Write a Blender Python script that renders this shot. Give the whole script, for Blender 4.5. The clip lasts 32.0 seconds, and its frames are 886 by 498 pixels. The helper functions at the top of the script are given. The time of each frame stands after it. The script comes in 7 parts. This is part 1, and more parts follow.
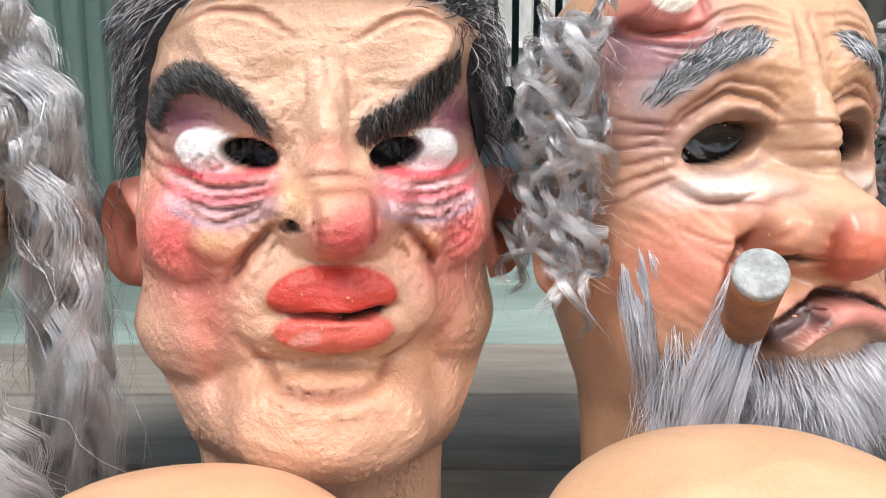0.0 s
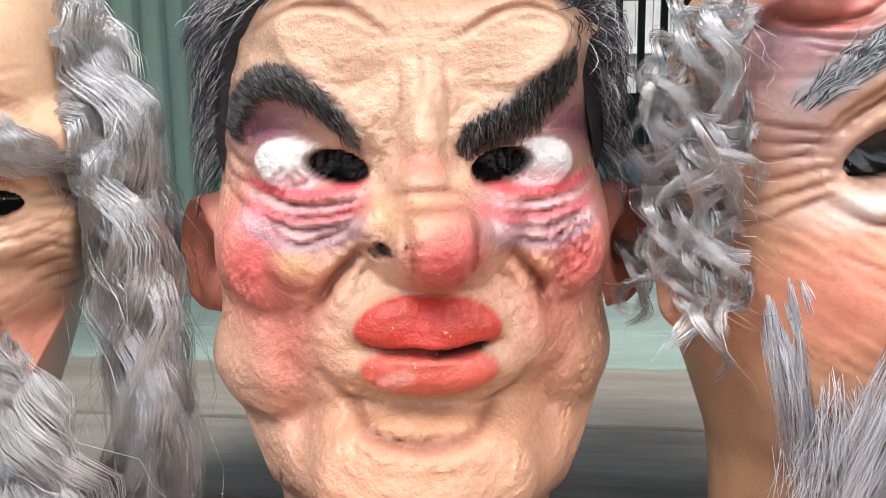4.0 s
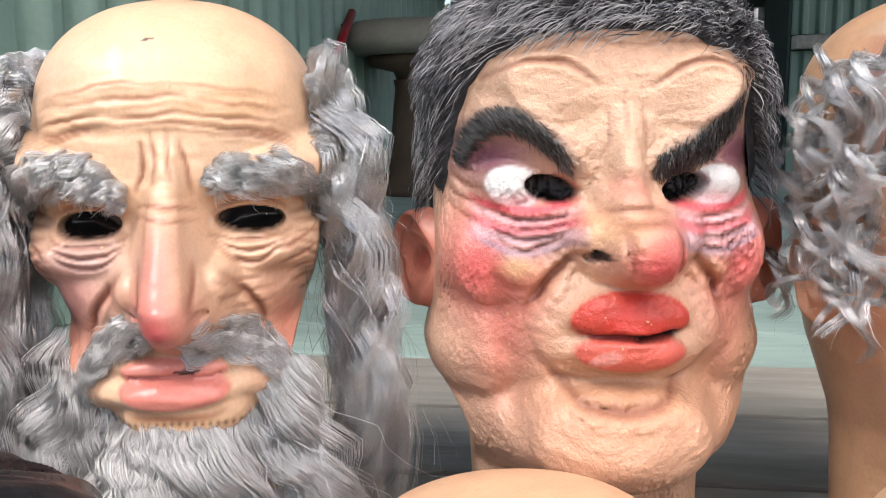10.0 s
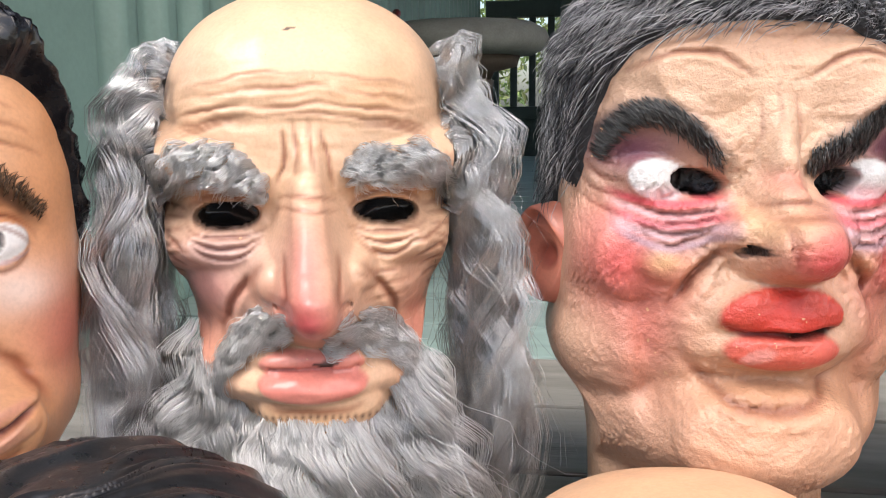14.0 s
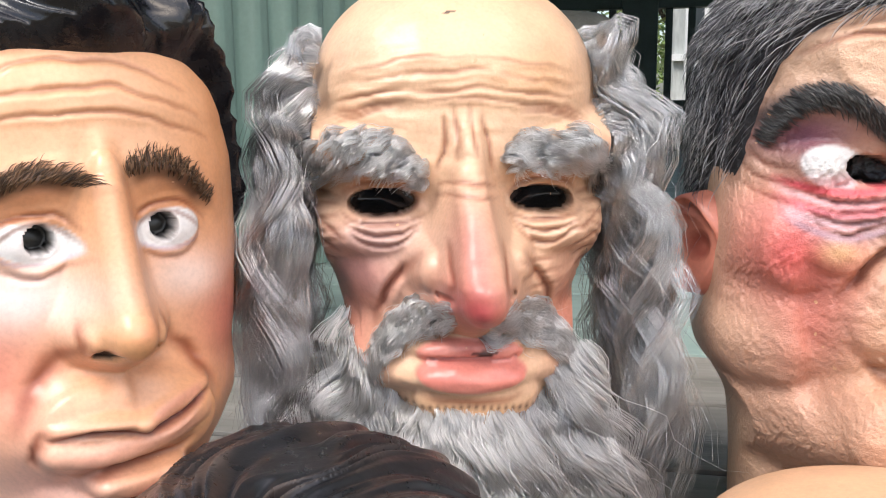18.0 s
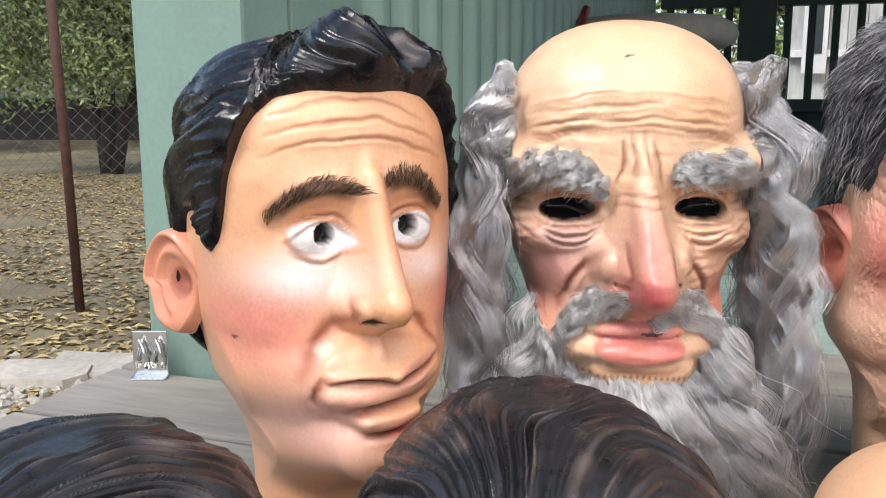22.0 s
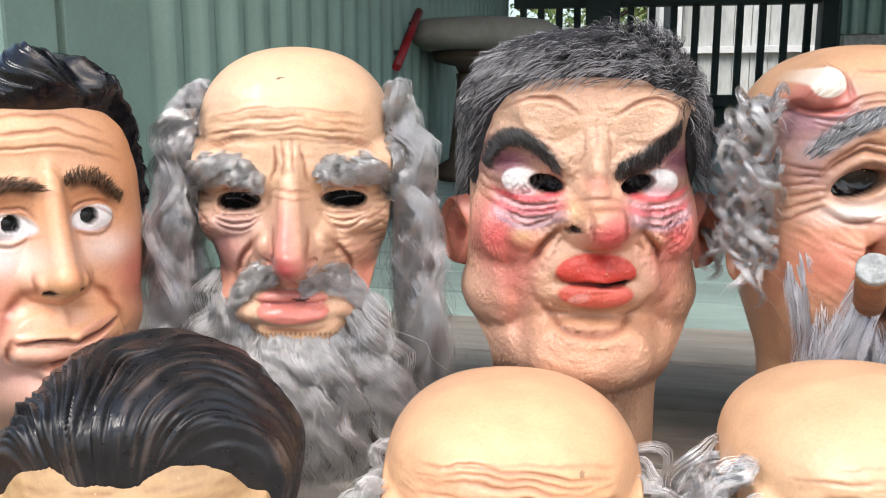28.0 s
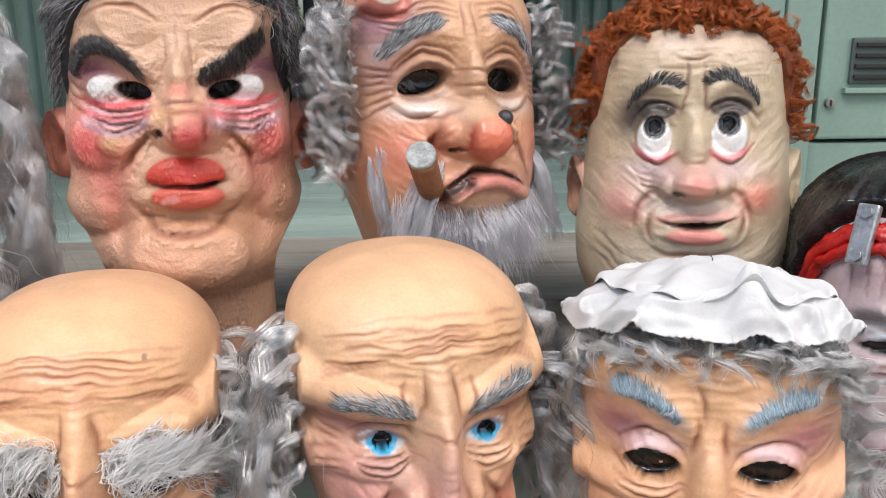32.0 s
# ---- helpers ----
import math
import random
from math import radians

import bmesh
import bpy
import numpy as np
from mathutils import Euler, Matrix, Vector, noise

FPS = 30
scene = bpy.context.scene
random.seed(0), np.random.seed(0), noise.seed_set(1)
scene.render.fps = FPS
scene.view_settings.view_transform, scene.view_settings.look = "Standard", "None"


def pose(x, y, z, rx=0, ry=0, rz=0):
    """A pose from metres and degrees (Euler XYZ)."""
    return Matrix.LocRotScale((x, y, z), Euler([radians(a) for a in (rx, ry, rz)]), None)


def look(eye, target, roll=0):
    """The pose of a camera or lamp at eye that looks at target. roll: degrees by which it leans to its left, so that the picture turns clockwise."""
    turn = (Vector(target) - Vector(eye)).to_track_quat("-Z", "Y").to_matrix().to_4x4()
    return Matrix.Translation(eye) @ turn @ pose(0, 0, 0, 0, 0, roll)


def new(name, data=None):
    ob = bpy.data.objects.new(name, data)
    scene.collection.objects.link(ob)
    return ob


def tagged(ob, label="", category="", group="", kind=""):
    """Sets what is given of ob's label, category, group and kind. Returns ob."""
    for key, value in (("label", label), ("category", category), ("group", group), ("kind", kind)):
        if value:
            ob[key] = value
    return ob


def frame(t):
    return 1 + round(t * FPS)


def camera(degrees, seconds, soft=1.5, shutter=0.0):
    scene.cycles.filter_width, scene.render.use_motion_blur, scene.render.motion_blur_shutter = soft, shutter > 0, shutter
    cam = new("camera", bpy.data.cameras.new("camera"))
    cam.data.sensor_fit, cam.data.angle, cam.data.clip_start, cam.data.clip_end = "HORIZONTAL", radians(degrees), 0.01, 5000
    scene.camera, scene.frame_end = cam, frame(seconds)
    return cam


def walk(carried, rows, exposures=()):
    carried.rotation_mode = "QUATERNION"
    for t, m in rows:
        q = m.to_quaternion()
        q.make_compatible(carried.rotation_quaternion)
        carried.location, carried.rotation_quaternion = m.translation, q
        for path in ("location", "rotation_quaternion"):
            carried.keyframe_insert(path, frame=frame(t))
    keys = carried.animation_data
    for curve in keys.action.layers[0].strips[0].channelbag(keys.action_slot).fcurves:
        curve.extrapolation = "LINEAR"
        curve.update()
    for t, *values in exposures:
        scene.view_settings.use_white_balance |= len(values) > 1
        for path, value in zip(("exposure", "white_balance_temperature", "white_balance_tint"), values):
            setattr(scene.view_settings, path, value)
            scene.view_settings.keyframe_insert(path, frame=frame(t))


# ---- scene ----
cam = camera(53.5, 32.0, soft=1.05)
METRES, EYE, TILT, LEAN, TURN = 0.95, 1.15, -10.5, 0.0, 0.0
ROWS = [
    (0.0, 0.0, 0.0, 0.0, 0.0, 0.0, -0.0),
    (0.5, -0.0054, -0.0009, 0.0017, 0.64, 0.08, -0.03),
    (1.0, -0.0118, -0.0026, 0.0039, 1.62, 0.22, -0.17),
    (1.5, -0.0113, -0.002, 0.007, 3.43, 0.39, -0.35),
    (2.0, -0.0072, 0.0048, 0.0122, 5.6, 0.56, -0.52),
    (2.5, -0.0041, 0.0191, 0.0137, 6.18, 0.63, -0.55),
    (4.5, -0.0093, 0.0634, 0.0071, 6.48, 0.53, -0.49),
    (5.0, -0.0199, 0.0509, 0.0052, 6.59, 0.58, -0.53),
    (5.5, -0.0253, 0.0351, 0.0064, 6.59, 0.63, -0.51),
    (6.0, -0.0253, 0.015, 0.0108, 6.52, 0.68, -0.54),
    (6.5, -0.0266, -0.0014, 0.0126, 6.5, 0.7, -0.5),
    (7.0, -0.0277, -0.0151, 0.0105, 6.52, 0.71, -0.51),
    (7.5, -0.0308, -0.0204, 0.0071, 6.56, 0.75, -0.52),
    (8.0, -0.0428, -0.0275, 0.0069, 6.74, 0.76, -0.52),
    (8.5, -0.0567, -0.036, 0.0075, 6.98, 0.74, -0.52),
    (9.0, -0.0699, -0.0425, 0.0064, 7.57, 0.87, -0.58),
    (9.5, -0.0805, -0.0474, 0.0071, 8.05, 0.85, -0.59),
    (10.0, -0.0908, -0.0497, 0.0061, 8.03, 0.94, -0.6),
    (10.5, -0.0984, -0.0525, 0.0053, 8.04, 0.97, -0.58),
    (11.0, -0.1114, -0.0574, -0.0001, 8.07, 1.01, -0.57),
    (11.5, -0.1174, -0.0622, 0.0046, 8.15, 0.99, -0.59),
    (12.0, -0.1243, -0.0652, 0.0103, 8.27, 1.04, -0.61),
    (12.5, -0.1335, -0.0661, 0.0104, 8.39, 1.09, -0.63),
    (13.0, -0.1438, -0.0652, 0.0067, 8.74, 1.12, -0.82),
    (13.5, -0.1535, -0.0616, 0.0019, 9.13, 1.11, -1.06),
    (14.0, -0.1599, -0.0527, -0.0002, 9.37, 1.09, -1.22),
    (14.5, -0.1657, -0.0442, -0.0024, 9.42, 1.06, -1.22),
    (16.5, -0.196, -0.0339, -0.0021, 10.16, 0.94, -1.33),
    (17.0, -0.2034, -0.0375, -0.0028, 10.58, 0.86, -1.41),
    (17.5, -0.2127, -0.0468, -0.0024, 11.26, 0.78, -1.51),
    (18.0, -0.2241, -0.0551, -0.006, 12.41, 0.72, -1.77),
    (18.5, -0.2381, -0.0619, -0.0114, 13.39, 0.54, -2.06),
    (19.0, -0.2623, -0.0789, -0.0166, 14.93, 0.47, -2.42),
    (19.5, -0.2805, -0.0982, -0.0182, 16.57, 0.07, -2.83),
    (20.0, -0.2874, -0.109, -0.0186, 17.62, -0.06, -3.06),
    (20.5, -0.2868, -0.1188, -0.0196, 18.02, -0.12, -3.16),
    (21.0, -0.2776, -0.1412, -0.0126, 18.34, -0.11, -3.23),
    (21.5, -0.2651, -0.1624, -0.0062, 18.53, -0.12, -3.19),
    (22.0, -0.2491, -0.1874, -0.0071, 18.82, -0.02, -3.34),
    (22.5, -0.2304, -0.2061, -0.0083, 19.13, -0.06, -3.54),
    (23.0, -0.2119, -0.2278, -0.0098, 19.57, -0.05, -3.83),
    (23.5, -0.1945, -0.2434, -0.0082, 19.78, -0.08, -4.01),
    (24.0, -0.1784, -0.2616, -0.0094, 19.85, -0.12, -4.12),
    (24.5, -0.1603, -0.2754, -0.0096, 19.86, -0.16, -4.15),
    (26.5, -0.0896, -0.2793, -0.0072, 17.24, -0.46, -3.68),
    (27.0, -0.0682, -0.2812, -0.0069, 15.35, -0.31, -3.16),
    (27.5, -0.0454, -0.283, -0.0062, 13.38, -0.23, -2.59),
    (28.0, -0.0291, -0.2883, -0.0067, 12.03, -0.18, -2.19),
    (28.5, -0.013, -0.2995, -0.0041, 11.33, -0.19, -1.95),
    (29.0, 0.0004, -0.3081, -0.0106, 10.54, -0.41, -1.75),
    (29.5, 0.0163, -0.3149, -0.015, 8.65, -0.82, -1.39),
    (30.0, 0.0365, -0.3196, -0.0189, 6.33, -1.39, -1.1),
    (30.5, 0.0574, -0.332, -0.0199, 3.73, -1.92, -0.5),
    (31.0, 0.0751, -0.3326, -0.0257, 1.41, -2.43, -0.04),
    (31.5, 0.0927, -0.326, -0.034, -1.34, -3.16, 0.43),
    (32.0, 0.1121, -0.3241, -0.0379, -3.91, -3.99, 0.93),
]
walk(cam, [(t, pose(0, 0, EYE, TILT, LEAN, TURN) @ pose(METRES * x, METRES * y, METRES * z, 90 + pitch, roll, yaw)) for t, x, y, z, yaw, pitch, roll in ROWS],
     [(0.0, 1.1), (12.0, 1.1), (24.0, 1.06), (28.5, 1.05), (30.0, 0.94), (31.0, 0.8), (32.0, 0.72)])

# ---- daylight: bright open shade in front of the porch ----
SUN_EL, SUN_AZ = 52.0, -38.0
world = bpy.data.worlds.new("sky")
scene.world = world
world.use_nodes = True
sky = world.node_tree.nodes.new("ShaderNodeTexSky")
sky.sky_type, sky.sun_disc = "NISHITA", False
sky.sun_elevation, sky.sun_rotation = radians(SUN_EL), radians(180 + SUN_AZ)
sky.air_density, sky.dust_density, sky.ozone_density = 1.0, 3.0, 1.0
back = world.node_tree.nodes["Background"]
back.inputs["Strength"].default_value = 0.14
world.node_tree.links.new(sky.outputs[0], back.inputs[0])
sun = new("sun", bpy.data.lights.new("sun", "SUN"))
sun.data.energy, sun.data.angle, sun.data.color = 1.5, radians(22), (1.0, 0.95, 0.88)
az = radians(SUN_AZ)
sun.matrix_world = look((0, 0, 0), (-math.sin(az) * math.cos(radians(SUN_EL)), math.cos(az) * math.cos(radians(SUN_EL)), -math.sin(radians(SUN_EL))))


# ---- materials ----
def mat(name, build):
    m = bpy.data.materials.new(name)
    m.use_nodes = True
    nt = m.node_tree
    build(nt, nt.nodes["Principled BSDF"])
    return m


def node(nt, kind, **values):
    n = nt.nodes.new(kind)
    for k, v in values.items():
        n.inputs[k.replace("_", " ")].default_value = v
    return n


def noise_tex(nt, scale, detail=4.0, coord="Object", stretch=(1, 1, 1), rough=0.55):
    tc = nt.nodes.new("ShaderNodeTexCoord")
    mp = nt.nodes.new("ShaderNodeMapping")
    mp.inputs["Scale"].default_value = stretch
    n = node(nt, "ShaderNodeTexNoise", Scale=scale, Detail=detail, Roughness=rough)
    nt.links.new(tc.outputs[coord], mp.inputs[0])
    nt.links.new(mp.outputs[0], n.inputs["Vector"])
    return n


def ramp(nt, src, stops):
    r = nt.nodes.new("ShaderNodeValToRGB")
    e = r.color_ramp.elements
    while len(e) < len(stops):
        e.new(0.5)
    for el, (p, c) in zip(e, stops):
        el.position = p
        el.color = (c, c, c, 1) if isinstance(c, float) else (*c, 1)
    nt.links.new(src, r.inputs[0])
    return r


def mix(nt, a, b, fac, mode="MIX"):
    m = nt.nodes.new("ShaderNodeMix")
    m.data_type, m.blend_type = "RGBA", mode
    for sock, val in ((m.inputs[0], fac), (m.inputs[6], a), (m.inputs[7], b)):
        if isinstance(val, bpy.types.NodeSocket):
            nt.links.new(val, sock)
        else:
            sock.default_value = val if isinstance(val, float) else (*val, 1)
    return m.outputs[2]


def bump(nt, bsdf, height, strength, dist, prev=None):
    b = node(nt, "ShaderNodeBump", Strength=strength, Distance=dist)
    nt.links.new(height, b.inputs["Height"])
    if prev:
        nt.links.new(prev.outputs[0], b.inputs["Normal"])
    nt.links.new(b.outputs[0], bsdf.inputs["Normal"])
    return b


def skin_mat(name, rough, pores, spec=0.5, mottle=0.18):
    """Painted latex: the paint is in the mesh's colour layer, its gloss in alpha."""
    def build(nt, p):
        at = nt.nodes.new("ShaderNodeAttribute")
        at.attribute_name = "paint"
        big, fine = noise_tex(nt, 38, 3), noise_tex(nt, 420, 5)
        f1 = ramp(nt, big.outputs[0], [(0.3, 1.0 - mottle), (0.72, 1.0 + mottle * 0.25)])
        f2 = ramp(nt, fine.outputs[0], [(0.28, 0.86), (0.6, 1.0)])
        c = mix(nt, at.outputs[0], f1.outputs[0], 1.0, "MULTIPLY")
        c = mix(nt, c, f2.outputs[0], 0.8, "MULTIPLY")
        # flecks of flaked paint
        fl = noise_tex(nt, 170, 2)
        k = ramp(nt, fl.outputs[0], [(0.735, 0.0), (0.75, 1.0)])
        c = mix(nt, c, (0.62, 0.36, 0.21), k.outputs[0])
        nt.links.new(c, p.inputs["Base Color"])
        r = nt.nodes.new("ShaderNodeMapRange")
        r.inputs["To Min"].default_value, r.inputs["To Max"].default_value = rough, 0.12
        nt.links.new(at.outputs["Alpha"], r.inputs["Value"])
        nt.links.new(r.outputs[0], p.inputs["Roughness"])
        p.inputs["Specular IOR Level"].default_value = spec
        b = bump(nt, p, noise_tex(nt, 260, 4).outputs[0], pores, 0.0016)
        bump(nt, p, noise_tex(nt, 900, 3).outputs[0], pores * 0.6, 0.0006, b)
    return mat(name, build)


def hair_mat(name, dark, light, rough=0.34, spec=0.6, metal=0.0, thin=0.0, lows=0.8):
    def build(nt, p):
        g = nt.nodes.new("ShaderNodeNewGeometry")
        r = ramp(nt, g.outputs["Random Per Island"], [(0.0, dark), (0.55, tuple(0.55 * a + 0.45 * b for a, b in zip(dark, light))), (1.0, light)])
        n = noise_tex(nt, 55, 3)
        p.inputs["Metallic"].default_value = metal
        f = ramp(nt, n.outputs[0], [(0.32, lows), (0.66, 1.1)])
        nt.links.new(mix(nt, r.outputs[0], f.outputs[0], 1.0, "MULTIPLY"), p.inputs["Base Color"])
        p.inputs["Roughness"].default_value, p.inputs["Specular IOR Level"].default_value = rough, spec
        if thin:
            # fine pale hair lets light through
            tr, mx = nt.nodes.new("ShaderNodeBsdfTranslucent"), nt.nodes.new("ShaderNodeMixShader")
            nt.links.new(r.outputs[0], tr.inputs["Color"])
            mx.inputs[0].default_value = thin
            nt.links.new(p.outputs[0], mx.inputs[1])
            nt.links.new(tr.outputs[0], mx.inputs[2])
            nt.links.new(mx.outputs[0], nt.nodes["Material Output"].inputs["Surface"])
    return mat(name, build)


def plain_mat(name, color, rough=0.6, vary=0.25, scale=12, bumps=0.2, metal=0.0, fine=150, stretch=(1, 1, 1), dist=0.003):
    def build(nt, p):
        a, b = noise_tex(nt, scale, 5, stretch=stretch), noise_tex(nt, fine, 4, stretch=stretch)
        oi = nt.nodes.new("ShaderNodeObjectInfo")
        lo = tuple(v * (1 - vary) for v in color)
        hi = tuple(min(1, v * (1 + vary * 0.7)) for v in color)
        c = ramp(nt, a.outputs[0], [(0.3, lo), (0.7, hi)]).outputs[0]
        c = mix(nt, c, ramp(nt, b.outputs[0], [(0.3, 1 - vary * 0.7), (0.65, 1.0)]).outputs[0], 1.0, "MULTIPLY")
        c = mix(nt, c, ramp(nt, oi.outputs["Random"], [(0.0, 1 - vary * 0.5), (1.0, 1.0)]).outputs[0], 1.0, "MULTIPLY")
        nt.links.new(c, p.inputs["Base Color"])
        p.inputs["Roughness"].default_value, p.inputs["Metallic"].default_value = rough, metal
        q = bump(nt, p, b.outputs[0], bumps, dist)
        bump(nt, p, a.outputs[0], bumps * 0.6, dist * 3, q)
    return mat(name, build)


LATEX = skin_mat("painted_latex", 0.37, 0.16, mottle=0.14)
LATEX_ROUGH = skin_mat("pitted_latex", 0.38, 0.9, mottle=0.13)
LATEX_SMOOTH = skin_mat("smooth_latex", 0.33, 0.06, mottle=0.06)
SILVER = hair_mat("silver_hair", (0.60, 0.60, 0.602), (0.99, 0.99, 0.99), 0.27, 1.0, 0.75, 0.05, 0.68)
WHITE_HAIR = hair_mat("white_hair", (0.93, 0.93, 0.93), (0.99, 0.99, 0.99), 0.35, 0.8, 0.0, 0.42)
BLUE_WHITE = hair_mat("blue_white_hair", (0.66, 0.66, 0.71), (0.97, 0.97, 0.99), 0.32, 0.7, 0.35, 0.2)
BEARD_WHITE = hair_mat("beard_hair", (0.72, 0.715, 0.71), (0.99, 0.985, 0.98), 0.3, 1.0, 0.55, 0.25, 0.75)
GREY_FUR = hair_mat("grey_fur", (0.003, 0.003, 0.005), (0.075, 0.075, 0.088), 0.32, 0.6)
PALE_FUR = hair_mat("pale_fur", (0.16, 0.16, 0.17), (0.62, 0.61, 0.63), 0.42, 0.5, 0.0, 0.1)
GINGER = hair_mat("ginger_hair", (0.26, 0.045, 0.007), (0.68, 0.18, 0.035), 0.38, 0.5, 0.0, 0.15)
BLACK_BRISTLE = hair_mat("black_bristle", (0.008, 0.008, 0.009), (0.13, 0.125, 0.12), 0.42, 0.5)
GREY_BRISTLE = hair_mat("grey_bristle", (0.07, 0.075, 0.08), (0.46, 0.475, 0.49), 0.5, 0.4)
BLUE_BRISTLE = hair_mat("blue_bristle", (0.20, 0.28, 0.34), (0.44, 0.56, 0.64), 0.5, 0.4)
BROWN_BRISTLE = hair_mat("brown_bristle", (0.02, 0.009, 0.005), (0.22, 0.12, 0.06), 0.5, 0.4)


# ---- mesh helpers ----
def mesh_of(name, verts, faces, material, smooth=True, paint=None):
    """A mesh from arrays of points and of equal-sided faces."""
    verts, faces = np.asarray(verts, dtype=np.float32), np.asarray(faces, dtype=np.int32)
    me = bpy.data.meshes.new(name)
    me.vertices.add(len(verts))
    me.vertices.foreach_set("co", verts.ravel())
    k = faces.shape[1]
    me.loops.add(faces.size)
    me.loops.foreach_set("vertex_index", faces.ravel())
    me.polygons.add(len(faces))
    me.polygons.foreach_set("loop_start", np.arange(0, faces.size, k, dtype=np.int32))
    me.polygons.foreach_set("use_smooth", np.full(len(faces), smooth, dtype=bool))
    if paint is not None:
        at = me.attributes.new("paint", "FLOAT_COLOR", "POINT")
        at.data.foreach_set("color", np.asarray(paint, dtype=np.float32).ravel())
    me.materials.append(material)
    me.update(calc_edges=True)
    me.validate()
    return me


def part(name, data, material, parent, label="", m=None):
    """Links a mesh or bmesh as one mesh object under a thing or under a part."""
    if isinstance(data, bmesh.types.BMesh):
        me = bpy.data.meshes.new(name)
        data.to_mesh(me)
        data.free()
        me.materials.append(material)
        data = me
    ob = new(name, data)
    ob.parent = parent
    if m is not None:
        ob.matrix_basis = m
    return tagged(ob, label)


def thing(name, label, category, m=None, group="", kind=""):
    ob = new(name)
    ob.empty_display_size = 0.05
    if m is not None:
        ob.matrix_world = m
    return tagged(ob, label, category, group, kind)


def box(bm, x0, x1, y0, y1, z0, z1, bevel=0.0):
    r = bmesh.ops.create_cube(bm, size=1.0)
    bmesh.ops.transform(bm, verts=r["verts"], matrix=Matrix.LocRotScale(((x0 + x1) / 2, (y0 + y1) / 2, (z0 + z1) / 2), None, (x1 - x0, y1 - y0, z1 - z0)))
    if bevel:
        es = list({e for v in r["verts"] for e in v.link_edges})
        bmesh.ops.bevel(bm, geom=es, offset=bevel, segments=2, affect="EDGES", profile=0.6)
    return bm


def boxed(*a):
    return box(bmesh.new(), *a)


def tube(bm, pts, radius, sides=8, cap=True):
    """A round bar along points; radius a number or one for each point."""
    pts = [Vector(p) for p in pts]
    rs = radius if isinstance(radius, (list, tuple)) else [radius] * len(pts)
    rings = []
    for i, p in enumerate(pts):
        t = (pts[min(i + 1, len(pts) - 1)] - pts[max(i - 1, 0)]).normalized()
        u = t.orthogonal().normalized() if i == 0 else (u - t * u.dot(t)).normalized()
        w = t.cross(u)
        rings.append([bm.verts.new(p + (u * math.cos(a) + w * math.sin(a)) * rs[i]) for a in [2 * math.pi * k / sides for k in range(sides)]])
    for a, b in zip(rings, rings[1:]):
        for k in range(sides):
            bm.faces.new((a[k], a[(k + 1) % sides], b[(k + 1) % sides], b[k])).smooth = True
    if cap:
        bm.faces.new(rings[0][::-1])
        bm.faces.new(rings[-1])
    return bm


def lathe(profile, sides=32):
    bm = bmesh.new()
    rings = [[bm.verts.new((r * math.cos(2 * math.pi * k / sides), r * math.sin(2 * math.pi * k / sides), z)) for k in range(sides)] for r, z in profile]
    for a, b in zip(rings, rings[1:]):
        for k in range(sides):
            bm.faces.new((a[k], a[(k + 1) % sides], b[(k + 1) % sides], b[k])).smooth = True
    bm.faces.new(rings[0][::-1])
    bm.faces.new(rings[-1])
    return bm


def grid_faces(rows, cols, closed):
    i, j = np.meshgrid(np.arange(rows - 1), np.arange(cols if closed else cols - 1), indexing="ij")
    a, b = i * cols + j, i * cols + (j + 1) % cols
    return np.stack([a, b, b + cols, a + cols], -1).reshape(-1, 4)


def vnoise(p, seed=0):
    """Smooth value noise from -1 to 1 at points (n, 3)."""
    p = np.asarray(p, dtype=np.float64) + seed * 17.31
    i = np.floor(p).astype(np.int64)
    f = p - i
    f = f * f * (3 - 2 * f)
    out = 0
    for dx in (0, 1):
        for dy in (0, 1):
            for dz in (0, 1):
                n = (i[:, 0] + dx) * 73856093 ^ (i[:, 1] + dy) * 19349663 ^ (i[:, 2] + dz) * 83492791
                n = (n ^ (n >> 13)) * 1274126177 & 0x7FFFFFFF
                v = (n ^ (n >> 16)) % 65536 / 32767.5 - 1
                out = out + v * np.where(dx, f[:, 0], 1 - f[:, 0]) * np.where(dy, f[:, 1], 1 - f[:, 1]) * np.where(dz, f[:, 2], 1 - f[:, 2])
    return out


def smooth01(v, a, b):
    t = np.clip((v - a) / (b - a), 0, 1)
    return t * t * (3 - 2 * t)


